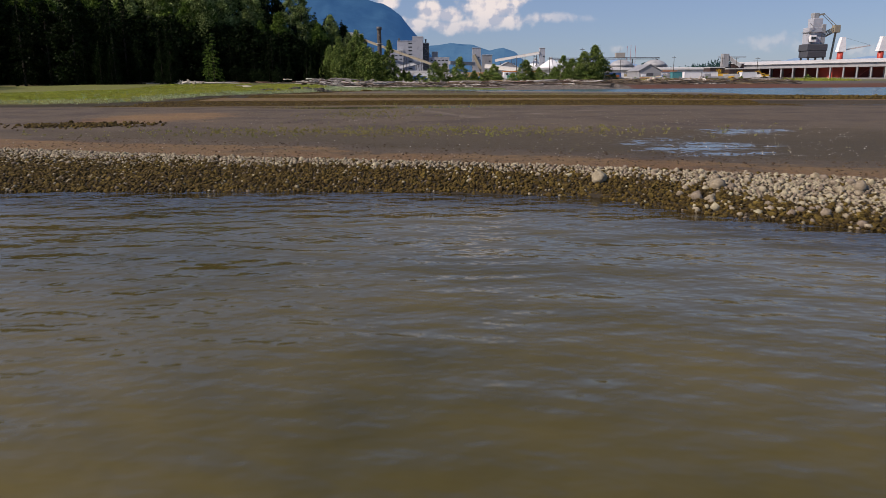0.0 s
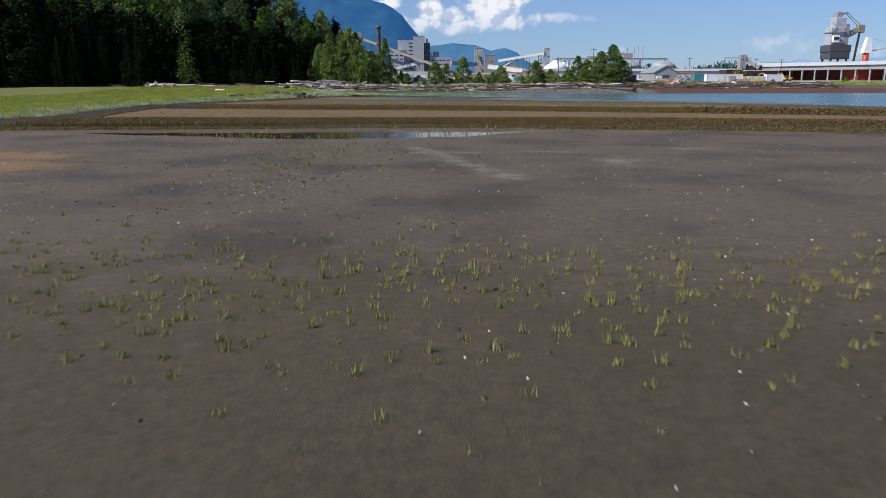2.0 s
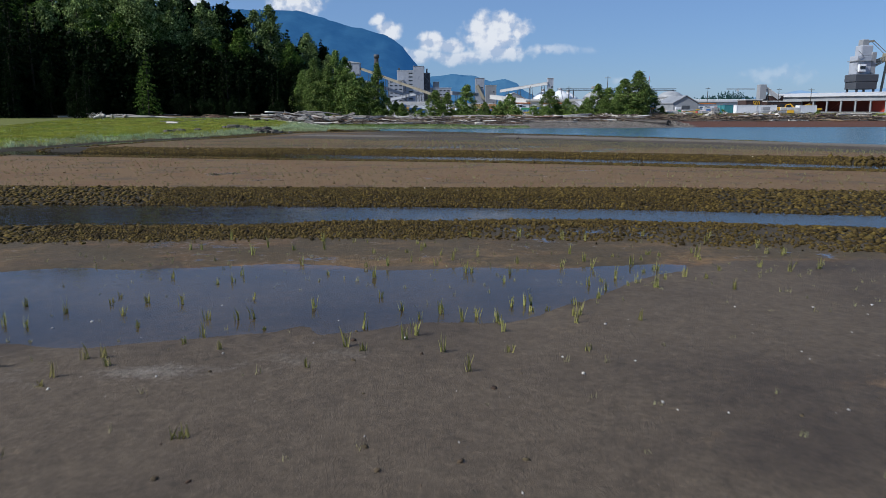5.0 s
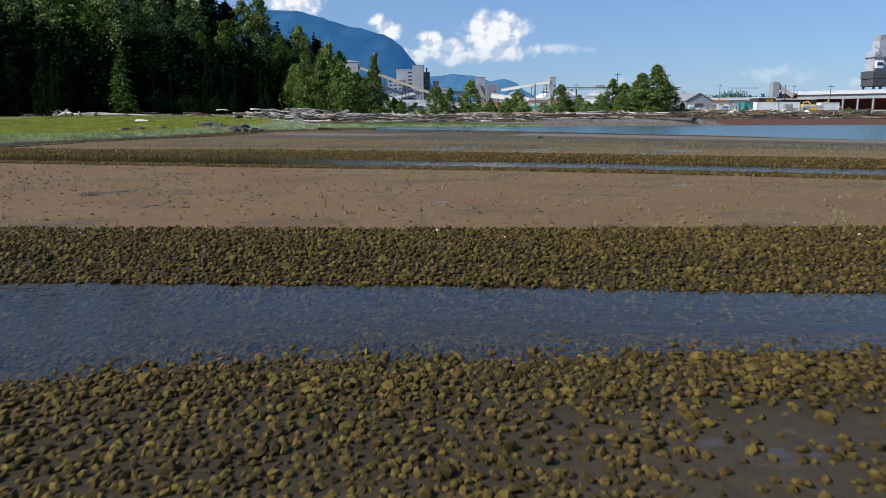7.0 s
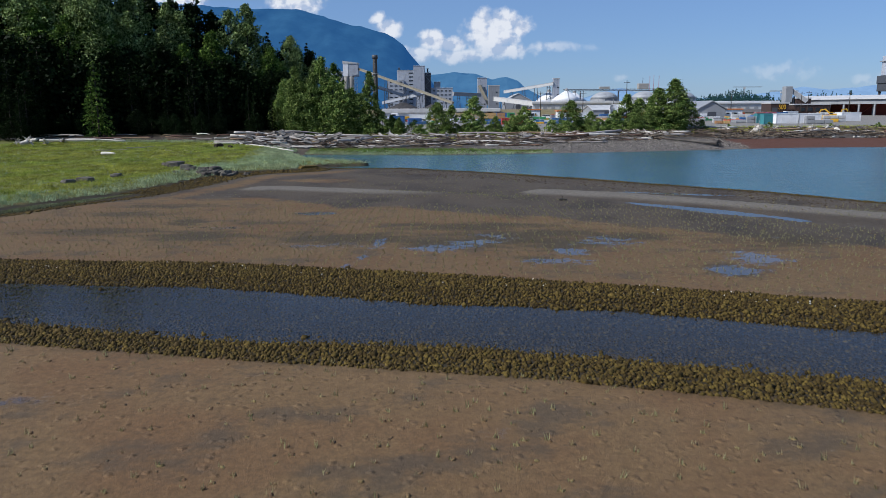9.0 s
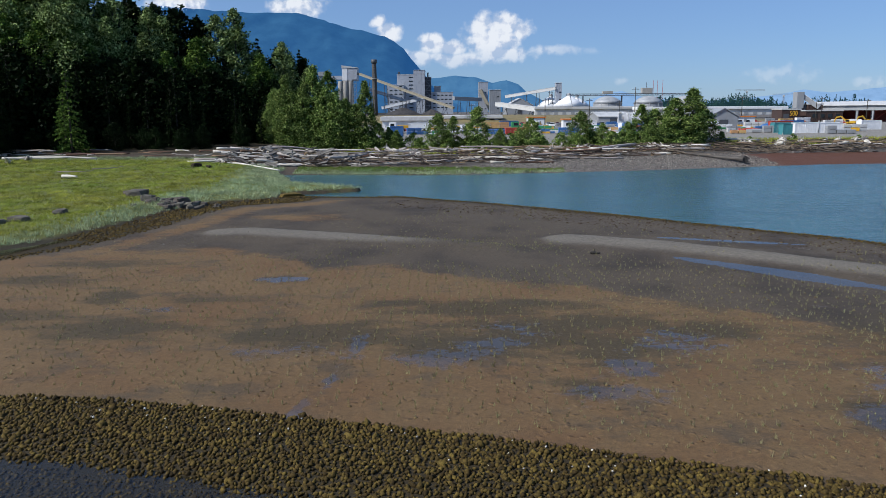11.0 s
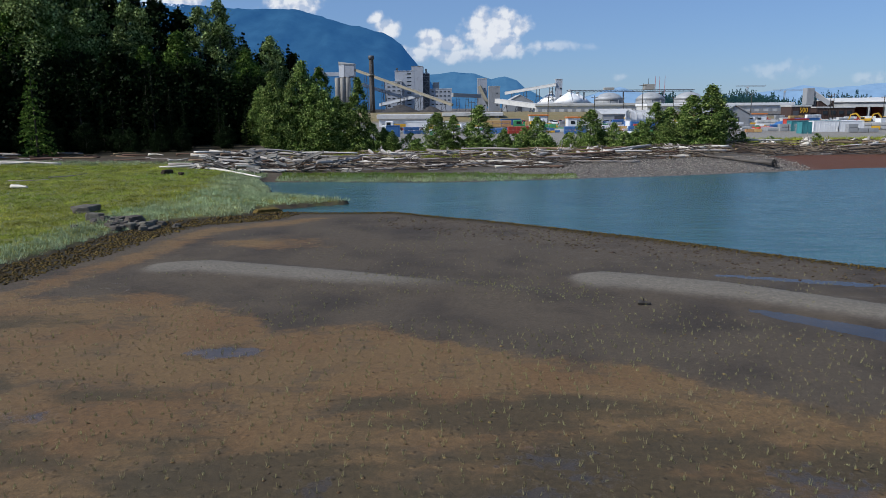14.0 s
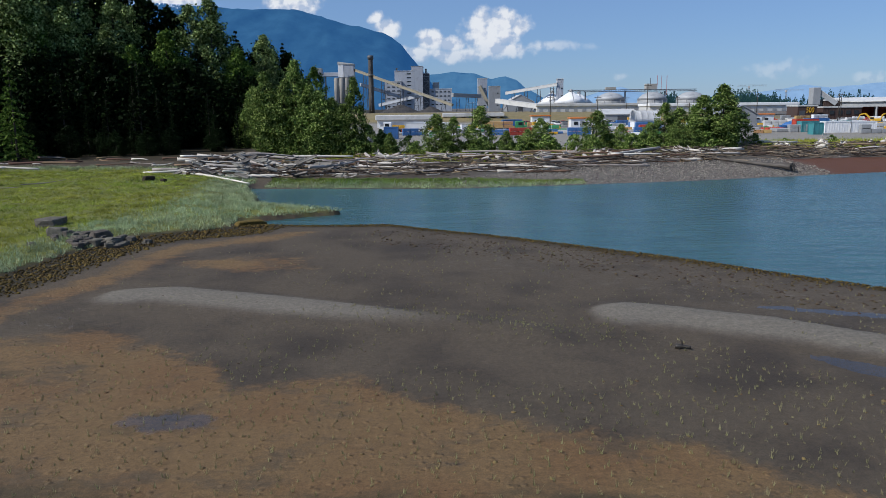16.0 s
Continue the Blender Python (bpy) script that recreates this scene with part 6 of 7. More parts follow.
def silo_tower():
    o = thing("silo_tower", "cluster of concrete silos under a grey headhouse", "silos", -99.5, 800)
    g = o.matrix_basis.translation.z
    for i, (x, y) in enumerate(((-4.8, -3), (0.2, -3.6), (4.8, -3), (-2.4, 3), (2.4, 3))):
        part("silo", lathe([(2.7, 0), (2.7, 37.6 - g), (2.55, 38 - g)], 16, x, y), M_CONC, o)
    part("headhouse", box(-2.8, 11.7, -5.5, 6, 38.2 - g, 50 - g, 0.1), M_CLAD, o)
    # white sheet on the gable: its sunlit tone put into the colour
    part("lit_gable", box(-2.9, 2.2, -5.7, -5.5, 38.4 - g, 50 - g), M_WHITE, o)
    bm = bmesh.new()
    v = [bm.verts.new(c) for c in ((-3.2, -6, 50 - g), (12.1, -6, 50 - g), (12.1, 6.4, 50 - g), (-3.2, 6.4, 50 - g), (-3.2, -6, 52.6 - g), (12.1, -6, 50.6 - g), (12.1, 6.4, 50.6 - g), (-3.2, 6.4, 52.6 - g))]
    for f in ((3, 2, 1, 0), (4, 5, 6, 7), (0, 1, 5, 4), (1, 2, 6, 5), (2, 3, 7, 6), (3, 0, 4, 7)):
        bm.faces.new([v[i] for i in f])
    part("roof", bm, M_PALE, o)
    part("annex", box(-26, -3, -2, 4, 39.5 - g, 43 - g, 0.1), M_CLAD, o)
    part("annex_house", box(-26.5, -19, -3, 5, 42.8 - g, 47 - g, 0.1), M_GREY, o)
    bm = bmesh.new()
    for x in (-25, -21, -16):
        for y in (-1.5, 3.5):
            add_beam(bm, (x, y, 0), (x, y, 39.6 - g), 0.6)
        for k in range(6):
            add_beam(bm, (x, -1.5, k * 6), (x, 3.5, k * 6 + 6), 0.3)
    part("support_frame", bm, M_DARK, o)
    bm = bmesh.new()
    for k in range(9):
        z0 = k * 3.8
        add_beam(bm, (6.6, -5.6, z0), (10.4, -5.6, z0 + 3.8 if k % 2 else z0 + 3.8), 0.35)
        add_box(bm, 6.4, 10.6, -6.2, -4.8, z0 + 3.6, z0 + 3.8)
    for x in (6.4, 10.6):
        add_beam(bm, (x, -5.6, 0), (x, -5.6, 35), 0.3)
    part("stair_tower", bm, M_GREY, o)


def mill():
    o = thing("mill_building", "tall grey-clad mill building with slot windows and a tower", "building", -64, 1000)
    g = o.matrix_basis.translation.z
    block(o, 20.5, 30, 53.6 - g, 0, 0, M_CLAD, ribs=6.5)
    block(o, 13.7, 32, 58.8 - g, 20.6, -2, M_CLAD, ribs=6.5)
    # dark block for the tower's shaded right side, shade put into its colour
    block(o, 7.5, 26, 50.5 - g, 34.4, 2, M_DARK)
    block(o, 20, 24, 41 - g, -11.5, -8, M_CLAD, ribs=6.5)
    block(o, 27.5, 24, 32 - g, 42, 4, M_CLAD, ribs=3)
    block(o, 8, 12, 7, 46, 8, M_GREY, z=32.6 - g)
    windows(o, 17.4, 8, 1, 9, 1, 4.6, 5.0, 1.3, -0.12)
    windows(o, -7, 6, 3, 7, 6, 4.6, 3.4, 1.2, -8.12)
    windows(o, 46, 8, 5, 4, 5, 5, 3, 1.3, 3.88)
    bm = bmesh.new()
    for k in range(7):
        add_box(bm, 35, 41.5, 0.6, 1.9, 4 + k * 6.2, 4.4 + k * 6.2)
        add_beam(bm, (35 + (k % 2) * 6, 1.2, 4 + k * 6.2), (41 - (k % 2) * 6, 1.2, 10 + k * 6.2), 0.4)
    part("fire_stairs", bm, M_GREY, o)
    for x, h in ((38, 5), (50, 5), (47, 4), (2, 3)):
        part("roof_vent", lathe([(0.9, 0), (0.9, h), (1.3, h + 0.2), (1.3, h + 1)], 10, x, 10), M_DARK, o).location = (0, 0, (50.5 if x == 38 else 53.6 if x == 2 else 32) - g)


def box_tower(name, label, x0, x1, y, top, depth, material, slant=False):
    o = thing(name, label, "tower", x0, y)
    g = o.matrix_basis.translation.z
    block(o, x1 - x0, depth, top - g, 0, 0, material, ribs=2)
    windows(o, (x1 - x0) * 0.75, 6, 1, int((top - g) / 7), 1, 6, 1.6, 1.0, -0.12)
    if slant:
        part("chute", add_beam(bmesh.new(), (2, -2.5, top - g - 8), (x1 - x0 + 4, -6, 2), 4, 3.4), M_STRAW, o)


def cone_dome(x, y, r, wall, top, material, label):
    o = thing("storage_dome", label, "dome", x, y, group="storage domes")
    g = o.matrix_basis.translation.z
    part("wall", lathe([(r, 0), (r, wall - g)], 36), material, o)
    part("cone", lathe([(r + 0.4, wall - g), (r * 0.6, wall - g + (top - wall) * 0.5), (1.6, top - g - 0.2)], 36), material, o)
    part("cap", lathe([(1.6, top - g - 0.3), (1.6, top - g + 1.4), (0.4, top - g + 2)], 12), M_GREY, o)
    bm = bmesh.new()
    add_beam(bm, (0.5, -r - 0.3, wall - g), (0.2, -1.6, top - g + 0.3), 0.5)
    part("stair", bm, M_GREY, o)


def tank(x, y, r, wall, top):
    o = thing("storage_tank", "round grey steel tank with a shallow dome roof", "tank", x, y, group="storage tanks")
    g = o.matrix_basis.translation.z
    part("shell", lathe([(r, 0), (r, wall - g), (r - 0.1, wall - g + 0.1)], 36), M_GREY, o)
    h = top - wall
    part("dome", lathe([(r + 0.3, wall - g), (r * 0.86, wall - g + h * 0.42), (r * 0.6, wall - g + h * 0.75), (r * 0.3, wall - g + h * 0.95), (0.5, top - g)], 36), M_TANK, o)
    for a in (-2.2, -1.75, -1.1, -0.7):
        part("rib", add_beam(bmesh.new(), (r * 1.02 * math.cos(a), r * 1.02 * math.sin(a), 0), (r * 1.02 * math.cos(a), r * 1.02 * math.sin(a), wall - g), 0.35), M_PALE, o)
    bm = bmesh.new()
    for k in range(18):
        a, b2 = k / 18 * 6.283, (k + 1) / 18 * 6.283
        add_beam(bm, (r * math.cos(a), r * math.sin(a), wall - g + 1.1), (r * math.cos(b2), r * math.sin(b2), wall - g + 1.1), 0.1)
        add_beam(bm, (r * math.cos(a), r * math.sin(a), wall - g), (r * math.cos(a), r * math.sin(a), wall - g + 1.1), 0.1)
    part("railing", bm, M_GREY, o)


smokestack()
silo_tower()
mill()
gallery("conveyor_gallery", "long straw-coloured conveyor gallery sloping down on trestles", (-87.6, 798, 45), (4, 700, 11.2), 2.0, 1.9, 5)
gallery("conveyor_gallery", "grey conveyor gallery sloping down on trestles", (-80, 780, 31), (-41, 800, 18.5), 2.6, 2.5, 3, M_CLAD)
gallery("conveyor_gallery", "low grey conveyor gallery running to the ore pile", (-62, 770, 12), (-22, 740, 20), 2.6, 2.4, 3, M_CLAD)
gallery("conveyor_gallery", "pale conveyor gallery descending to a long shed", (33.5, 600, 13.2), (58, 562, 9.2), 2.8, 2.8, 3, M_PALE)
gallery("conveyor_gallery", "pale conveyor gallery rising to a transfer tower", (49.2, 722, 20.6), (89.3, 700, 26.8), 2.4, 2.2, 4, M_PALE)
gallery("conveyor_gallery", "level pipe gallery on posts beside the mill", (5, 860, 22), (35, 890, 21), 3.4, 3.6, 3, M_GREY)
box_tower("transfer_tower", "tall pale box tower with a sloping chute", 32.9, 43.3, 900, 39.8, 10, M_CLAD, True)
box_tower("transfer_tower", "grey box tower beside the conveyor", 42.3, 53.9, 850, 30, 10, M_GREY)
box_tower("transfer_tower", "slim pale transfer tower above the domes", 89.2, 94.2, 700, 31, 6, M_CLAD)
gable("gable_shed", "grey gabled shed below the conveyor", 48.5, 70.7, 700, 740, 13, 18.8, M_GREY, M_PALE, "y")
cone_dome(98, 685, 13.6, 11.8, 20.6, M_WHITE, "white conical storage dome")
cone_dome(87, 712, 12.2, 11.6, 20.6, M_WHITE, "white conical storage dome")
cone_dome(113, 735, 12.2, 11.6, 20.0, M_WHITE, "white conical storage dome")
for x in (131, 164.5, 195.5):
    tank(x, 692, 11.6, 13.8, 20)


def pipe_bridge():
    o = thing("pipe_bridge", "dark truss pipe bridge over the storage tanks", "bridge", 97, 694, 0)
    bm = bmesh.new()
    for z in (20.6, 21.9):
        for y in (-1.5, 1.5):
            add_beam(bm, (0, y, z), (103, y, z), 0.4)
    for k in range(34):
        add_beam(bm, (k * 3, -1.5, 20.6), (k * 3 + 3, -1.5, 21.9), 0.18)
        add_beam(bm, (k * 3, -1.5, 20.6), (k * 3, -1.5, 21.9), 0.18)
    part("truss", bm, M_DARK, o)
    part("deck", box(0, 103, -1.4, 1.4, 20.4, 20.6), M_GREY, o)
    for x in (14, 46, 78, 101):
        bm = bmesh.new()
        for s in (-1.3, 1.3):
            add_beam(bm, (x, s, float(ground(97 + x, 694))), (x, s, 20.6), 0.5)
        part("post", bm, M_DARK, o)
    part("pump_house", box(62, 70.5, -2.6, 2.6, 22.0, 26.4, 0.1), M_CONC, o)
    part("mast", add_beam(bmesh.new(), (66, 0, 26.4), (66, 0, 31), 0.3), M_DARK, o)
    part("pump_house", box(30, 38, -2.4, 2.4, 22.0, 24, 0.1), M_CONC, o)
    for x in (74, 77.5, 82):
        part("stripe_mast", add_beam(bmesh.new(), (x + 6, 30, 5), (x + 6, 30, 34), 0.22), M_RED, o)


pipe_bridge()


def long_shed(name, label, x0, x1, y, depth, z0, z1, wall, roof, bays=12):
    o = thing(name, label, "shed", x0, y)
    g = o.matrix_basis.translation.z
    w = x1 - x0
    part("wall", box(0, w, 0, depth, 0, z1 - g - 1.6), wall, o)
    part("roof", box(-0.6, w + 0.6, -0.8, depth + 0.8, z1 - g - 1.6, z1 - g, 0.15), roof, o)
    me = None
    for i in range(bays):
        x = (i + 0.5) * w / bays
        if me is None:
            ob = part("bay_door", box(-w / bays * 0.22, w / bays * 0.22, -0.12, 0.1, 0.2, z1 - g - 3.2), M_GREY, o)
            me = ob.data
        else:
            ob = new("bay_door", me)
            ob.parent = o
        ob.location = (x, 0, 0)
    return o


long_shed("long_shed", "long low shed with a pale flat roof", 55.9, 131.4, 560, 20, 4, 10.9, M_PALE, M_PALE, 14)
long_shed("long_shed", "very long low warehouse with a white roof edge", 115.6, 200, 520, 24, 4, 10.2, M_PALE, M_WHITE, 16)
gable("gable_shed", "low grey shed in the yard", 64.5, 78.6, 400, 425, 5.6, 7.4, M_GREY, M_PALE)
gable("gable_shed", "grey gabled shed in the yard", 87.5, 97.2, 330, 352, 5.8, 8.5, M_GREY, M_GREY, "y")
long_shed("low_warehouse", "low white warehouse behind the shore trees", -24, -6, 345, 14, 2, 6.6, M_WHITE, M_PALE, 5)
long_shed("low_warehouse", "long grey workshop behind the shore trees", -2, 24, 420, 14, 2, 6.6, M_GREY, M_PALE, 6)


def ore_mound(x, y, rx, ry, h):
    bm = bmesh.new()
    bmesh.ops.create_cone(bm, segments=28, radius1=1, radius2=0.12, depth=1, cap_ends=True)
    bmesh.ops.subdivide_edges(bm, edges=bm.edges[:], cuts=2, use_grid_fill=True)
    for v in bm.verts:
        k = 1 + 0.15 * noise.noise(v.co * 2)
        v.co = Vector((v.co.x * rx * k, v.co.y * ry * k, (v.co.z + 0.5) * h * k))
    ob = part("ore_mound", bm, M_ORE)
    ob.matrix_basis = pose(x, y, float(ground(x, y)) - 0.2)
    tagged(ob, "dark conical heap of ore on the ground", "ore heap")


ore_mound(-38, 700, 18, 12, 6.5)
ore_mound(-14, 720, 12, 10, 5)


def barrel_tent():
    o = thing("barrel_tent", "white ribbed barrel-roofed tent on blue containers", "tent", 57.3, 300, None, 90)
    o.scale = (0.85, 0.68, 1.1)
    bm = bmesh.new()
    rings = []
    for k in range(11):
        a = math.pi * k / 10
        rings.append([bm.verts.new((4.1 * math.cos(a), y, 2.1 + 2.8 * math.sin(a))) for y in np.linspace(0, 10, 13)])
    for p, q in zip(rings, rings[1:]):
        for i in range(12):
            bm.faces.new((p[i], p[i + 1], q[i + 1], q[i])).smooth = True
    bmesh.ops.solidify(bm, geom=bm.faces[:], thickness=0.12)
    part("canopy", bm, M_WHITE, o)
    for y in np.linspace(0.1, 9.9, 5):
        rb = bmesh.new()
        for k in range(10):
            a, b2 = math.pi * k / 10, math.pi * (k + 1) / 10
            add_beam(rb, (4.25 * math.cos(a), y, 2.1 + 2.95 * math.sin(a)), (4.25 * math.cos(b2), y, 2.1 + 2.95 * math.sin(b2)), 0.14)
        part("rib", rb, M_PALE, o)
    for s in (-1, 1):
        part("base_container", box(s * 4.1 - 1.1, s * 4.1 + 1.1, 0, 10, 0, 2.1, 0.05), M_BLUE, o)
    part("end_wall", box(-3, 3, 9.7, 9.9, 0, 2.2), M_WHITE, o)


barrel_tent()


def container(x, y, L, material, label, rz=0, lift=0.0, group="yard containers"):
    o = thing("container", label, "container", x, y, float(ground(x, y)) + lift, rz, group)
    bm = box(-L / 2, L / 2, -1.2, 1.2, 0.12, 2.55)
    body, rib = part("body", bm, material, o), None
    for i in range(int(L / 0.6)):
        rib = part("rib", box(-0.1, 0.1, -1.23, -1.18, 0.25, 2.42) if rib is None else rib.data, material, body)
        rib.location = (-L / 2 + (i + 0.5) * L / int(L / 0.6), 0, 0)
    fr = bmesh.new()
    for s in (-1, 1):
        for z in (0.08, 2.58):
            add_beam(fr, (-L / 2, s * 1.2, z), (L / 2, s * 1.2, z), 0.16)
        for e in (-1, 1):
            add_beam(fr, (e * L / 2, s * 1.2, 0), (e * L / 2, s * 1.2, 2.6), 0.18)
    for e in (-1, 1):
        for z in (0.08, 2.58):
            add_beam(fr, (e * L / 2, -1.2, z), (e * L / 2, 1.2, z), 0.17)
    part("frame", fr, material, o)
    d = part("door", box(L / 2, L / 2 + 0.06, -1.1, 1.1, 0.2, 2.45), material, o)
    part("lock_bar", add_beam(bmesh.new(), (L / 2 + 0.1, 0.1, 0.2), (L / 2 + 0.1, 0.1, 2.4), 0.05), M_GREY, d)
    return o


container(92.6, 274, 6.06, M_WHITE, "white shipping container in the yard")
container(98.7, 274, 6.06, M_WHITE, "white shipping container in the yard")
container(92.5, 279, 12.2, M_TEALP, "teal shipping container behind white ones")
container(83.5, 265, 2.2, M_TEALP, "small teal steel box in the yard")
container(-9, 300, 6.06, M_WHITE, "white shipping container in the yard")
container(-13, 262, 3.0, M_BLUE, "small blue steel box on the bank")
for x, y, m, l in ((98, 300, M_RED, "red"), (106, 310, M_BLUE, "blue"), (124, 300, M_WHITE, "white"), (20, 330, M_BLUE, "blue"), (44, 318, M_WHITE, "white"), (-1, 300, M_WHITE, "white"), (69, 300, M_BLUE, "blue"), (74, 316, M_WHITE, "white")):
    container(x, y, 6.06, m, l + " shipping container in the yard", random.uniform(-8, 8))


def site_office(x0, x1, y, z1, label):
    o = thing("site_office", label, "cabin", x0, y, group="site offices")
    g = o.matrix_basis.translation.z
    w = x1 - x0
    part("wall", box(0, w, 0, 4, 0.5, z1 - g - 0.4), M_WHITE, o)
    part("roof", box(-0.3, w + 0.3, -0.3, 4.3, z1 - g - 0.4, z1 - g, 0.05), M_ORANGE, o)
    part("skid", box(0.2, w - 0.2, 0.3, 3.7, 0, 0.5), M_DARK, o)
    windows(o, w * 0.25, 1.8, 2, 1, w * 0.4, 1, 1.2, 0.9, -0.04)
    part("door", box(w * 0.45, w * 0.45 + 0.95, -0.06, 0.04, 0.5, 2.55), M_GREY, o)


site_office(27.5, 33.5, 340, 6.2, "white site office with an orange roof edge")
site_office(35.3, 41.3, 310, 5.8, "white site office with an orange roof edge")
site_office(100, 107, 340, 6.0, "white site office with an orange roof edge")


def wheel(parent, x, y, r, w=0.3):
    t = part("wheel", add_tube(bmesh.new(), [((x, y - w / 2, r), r * 0.92, (1, 0, 0), (0, 0, 1)), ((x, y - w / 2 + 0.05, r), r, (1, 0, 0), (0, 0, 1)), ((x, y + w / 2 - 0.05, r), r, (1, 0, 0), (0, 0, 1)), ((x, y + w / 2, r), r * 0.92, (1, 0, 0), (0, 0, 1))], 14), M_RUBBER, parent)
    part("rim", add_tube(bmesh.new(), [((x, y - w / 2 - 0.02, r), r * 0.5, (1, 0, 0), (0, 0, 1)), ((x, y + w / 2 + 0.02, r), r * 0.5, (1, 0, 0), (0, 0, 1))], 10), M_GREY, t)


def flatbed(x, y, cab, label, rz=0, load=None):
    o = thing("flatbed_truck", label, "truck", x, y, rz=rz, group="trucks in the yard")
    part("bed", box(-6, 2.2, -1.2, 1.2, 1.05, 1.3, 0.03), M_DARK, o)
    bm = box(2.5, 4.6, -1.2, 1.2, 0.7, 3.0, 0.12)
    add_box(bm, 4.5, 5.6, -1.1, 1.1, 0.7, 1.9, 0.1)
    part("cab", bm, cab, o)
    part("windscreen", box(4.58, 4.66, -1.0, 1.0, 1.95, 2.75), M_GLASS, o)
    for s in (-1, 1):
        part("side_window", box(3.2, 4.3, s * 1.22 - 0.02, s * 1.22 + 0.02, 1.95, 2.7), M_GLASS, o)
        part("headlight", box(5.58, 5.66, s * 0.85 - 0.18, s * 0.85 + 0.18, 1.0, 1.25), M_WHITE, o)
        for wx in (-5.2, -4.0, 0.6, 4.6):
            wheel(o, wx, s * 1.05, 0.52)
    if load:
        for i in range(3):
            for j in range(2):
                part("timber_load", box(-5.8 + i * 2.6, -3.4 + i * 2.6, -1.1, 1.1, 1.32 + j * 0.85, 2.1 + j * 0.85, 0.03), load, o)


flatbed(15, 291, M_GREEN, "green flatbed truck loaded with sawn timber", 0, M_TIMBER)
flatbed(22, 300, M_WHITE, "white flatbed truck in the yard", 8)
flatbed(-12.5, 291, M_WHITE, "white flatbed truck with an empty rack", 180)


def excavator(x, y, rz, material, label):
    o = thing("excavator", label, "excavator", x, y, rz=rz, group="excavators")
    for s in (-1, 1):
        t = part("track", box(-1.9, 1.9, s * 1.2 - 0.3, s * 1.2 + 0.3, 0, 0.85, 0.25), M_RUBBER, o)
    part("turntable", lathe([(0.9, 0.8), (0.9, 1.1)], 16), M_DARK, o)
    part("house", box(-2.4, 1.0, -1.25, 1.25, 1.1, 2.2, 0.12), material, o)
    c = part("cab", box(0.2, 1.7, 0.2, 1.25, 1.2, 2.9, 0.1), material, o)
    part("cab_window", box(0.4, 1.74, 0.3, 1.28, 1.9, 2.7), M_GLASS, c)
    part("counterweight", box(-3.0, -2.3, -1.2, 1.2, 1.1, 2.0, 0.2), M_DARK, o)
    b = add_beam(bmesh.new(), (1.0, -0.4, 1.7), (3.6, -0.4, 4.4), 0.45, 0.6)
    add_beam(b, (3.5, -0.4, 4.4), (5.6, -0.4, 3.9), 0.4, 0.5)
    part("boom", b, material, o)
    part("stick", add_beam(bmesh.new(), (5.5, -0.4, 4.1), (6.4, -0.4, 1.6), 0.32, 0.4), material, o)
    bm = bmesh.new()
    v = [bm.verts.new(p) for p in ((6.0, -1, 1.7), (6.8, -1, 1.5), (6.6, -1, 0.6), (5.7, -1, 0.7), (6.0, 0.2, 1.7), (6.8, 0.2, 1.5), (6.6, 0.2, 0.6), (5.7, 0.2, 0.7))]
    for f in ((3, 2, 1, 0), (4, 5, 6, 7), (0, 1, 5, 4), (1, 2, 6, 5), (2, 3, 7, 6), (3, 0, 4, 7)):
        bm.faces.new([v[i] for i in f])
    part("bucket", bm, M_DARK, o)
    part("ram", add_beam(bmesh.new(), (1.2, -0.4, 1.3), (2.8, -0.4, 3.3), 0.2), M_PALE, o)
    o.scale = (0.75, 0.75, 0.75)


excavator(150, 345, 180, M_YELLOW, "yellow excavator parked at the edge of the yard")
excavator(140, 340, 160, M_YELLOW, "yellow excavator working in the yard")


def crate_stack(x, y, n, material, label, pipe=False):
    """Stacked goods: bundles of pipe, or pallets of boxed parts under battens."""
    o = thing("goods_stack", label, "goods", x, y, rz=random.uniform(-15, 15), group="stacked goods in the yard")
    for i in range(n):
        if pipe:
            rim = [(-0.96, 0.1), (0.96, 0.1)]
            for k in range(3):
                rim += [(0.96 + 0.1 * math.sin(t), 0.1 + 0.28 * (k + t / math.pi)) for t in (0.6, 1.57, 2.5)]
            for j in range(6):
                rim += [(0.96 - 0.32 * (j + t / math.pi), 0.94 + 0.13 * math.sin(t)) for t in (0.5, 1.2, 1.9, 2.6)]
            for k in range(3):
                rim += [(-0.96 - 0.1 * math.sin(t), 0.94 - 0.28 * (k + t / math.pi)) for t in (0.6, 1.57, 2.5)]
            bm = bmesh.new()
            ends = [[bm.verts.new((x0, yy, zz)) for yy, zz in rim] for x0 in (-3, 3)]
            for q in range(len(rim)):
                bm.faces.new((ends[0][q - 1], ends[0][q], ends[1][q], ends[1][q - 1]))
            bm.faces.new(ends[0])
            bm.faces.new(ends[1][::-1])
            bmesh.ops.recalc_face_normals(bm, faces=bm.faces)
            part("pipe_bundle", bm, material, o).location = (0, i * 2.3, 0)
        else:
            bm = box(-1.3, 1.3, -0.9, 0.9, 0.15, 1.2, 0.04)
            for s in (-1, 0, 1):
                add_box(bm, s * 1.1 - 0.08, s * 1.1 + 0.08, -0.95, 0.95, 0, 0.16)
            part("pallet_box", bm, material, o).location = ((i % 3) * 2.8, 0, (i // 3) * 1.22)
    k = random.uniform(0.4, 0.85)
    o.scale = (k, k, k)
    return o


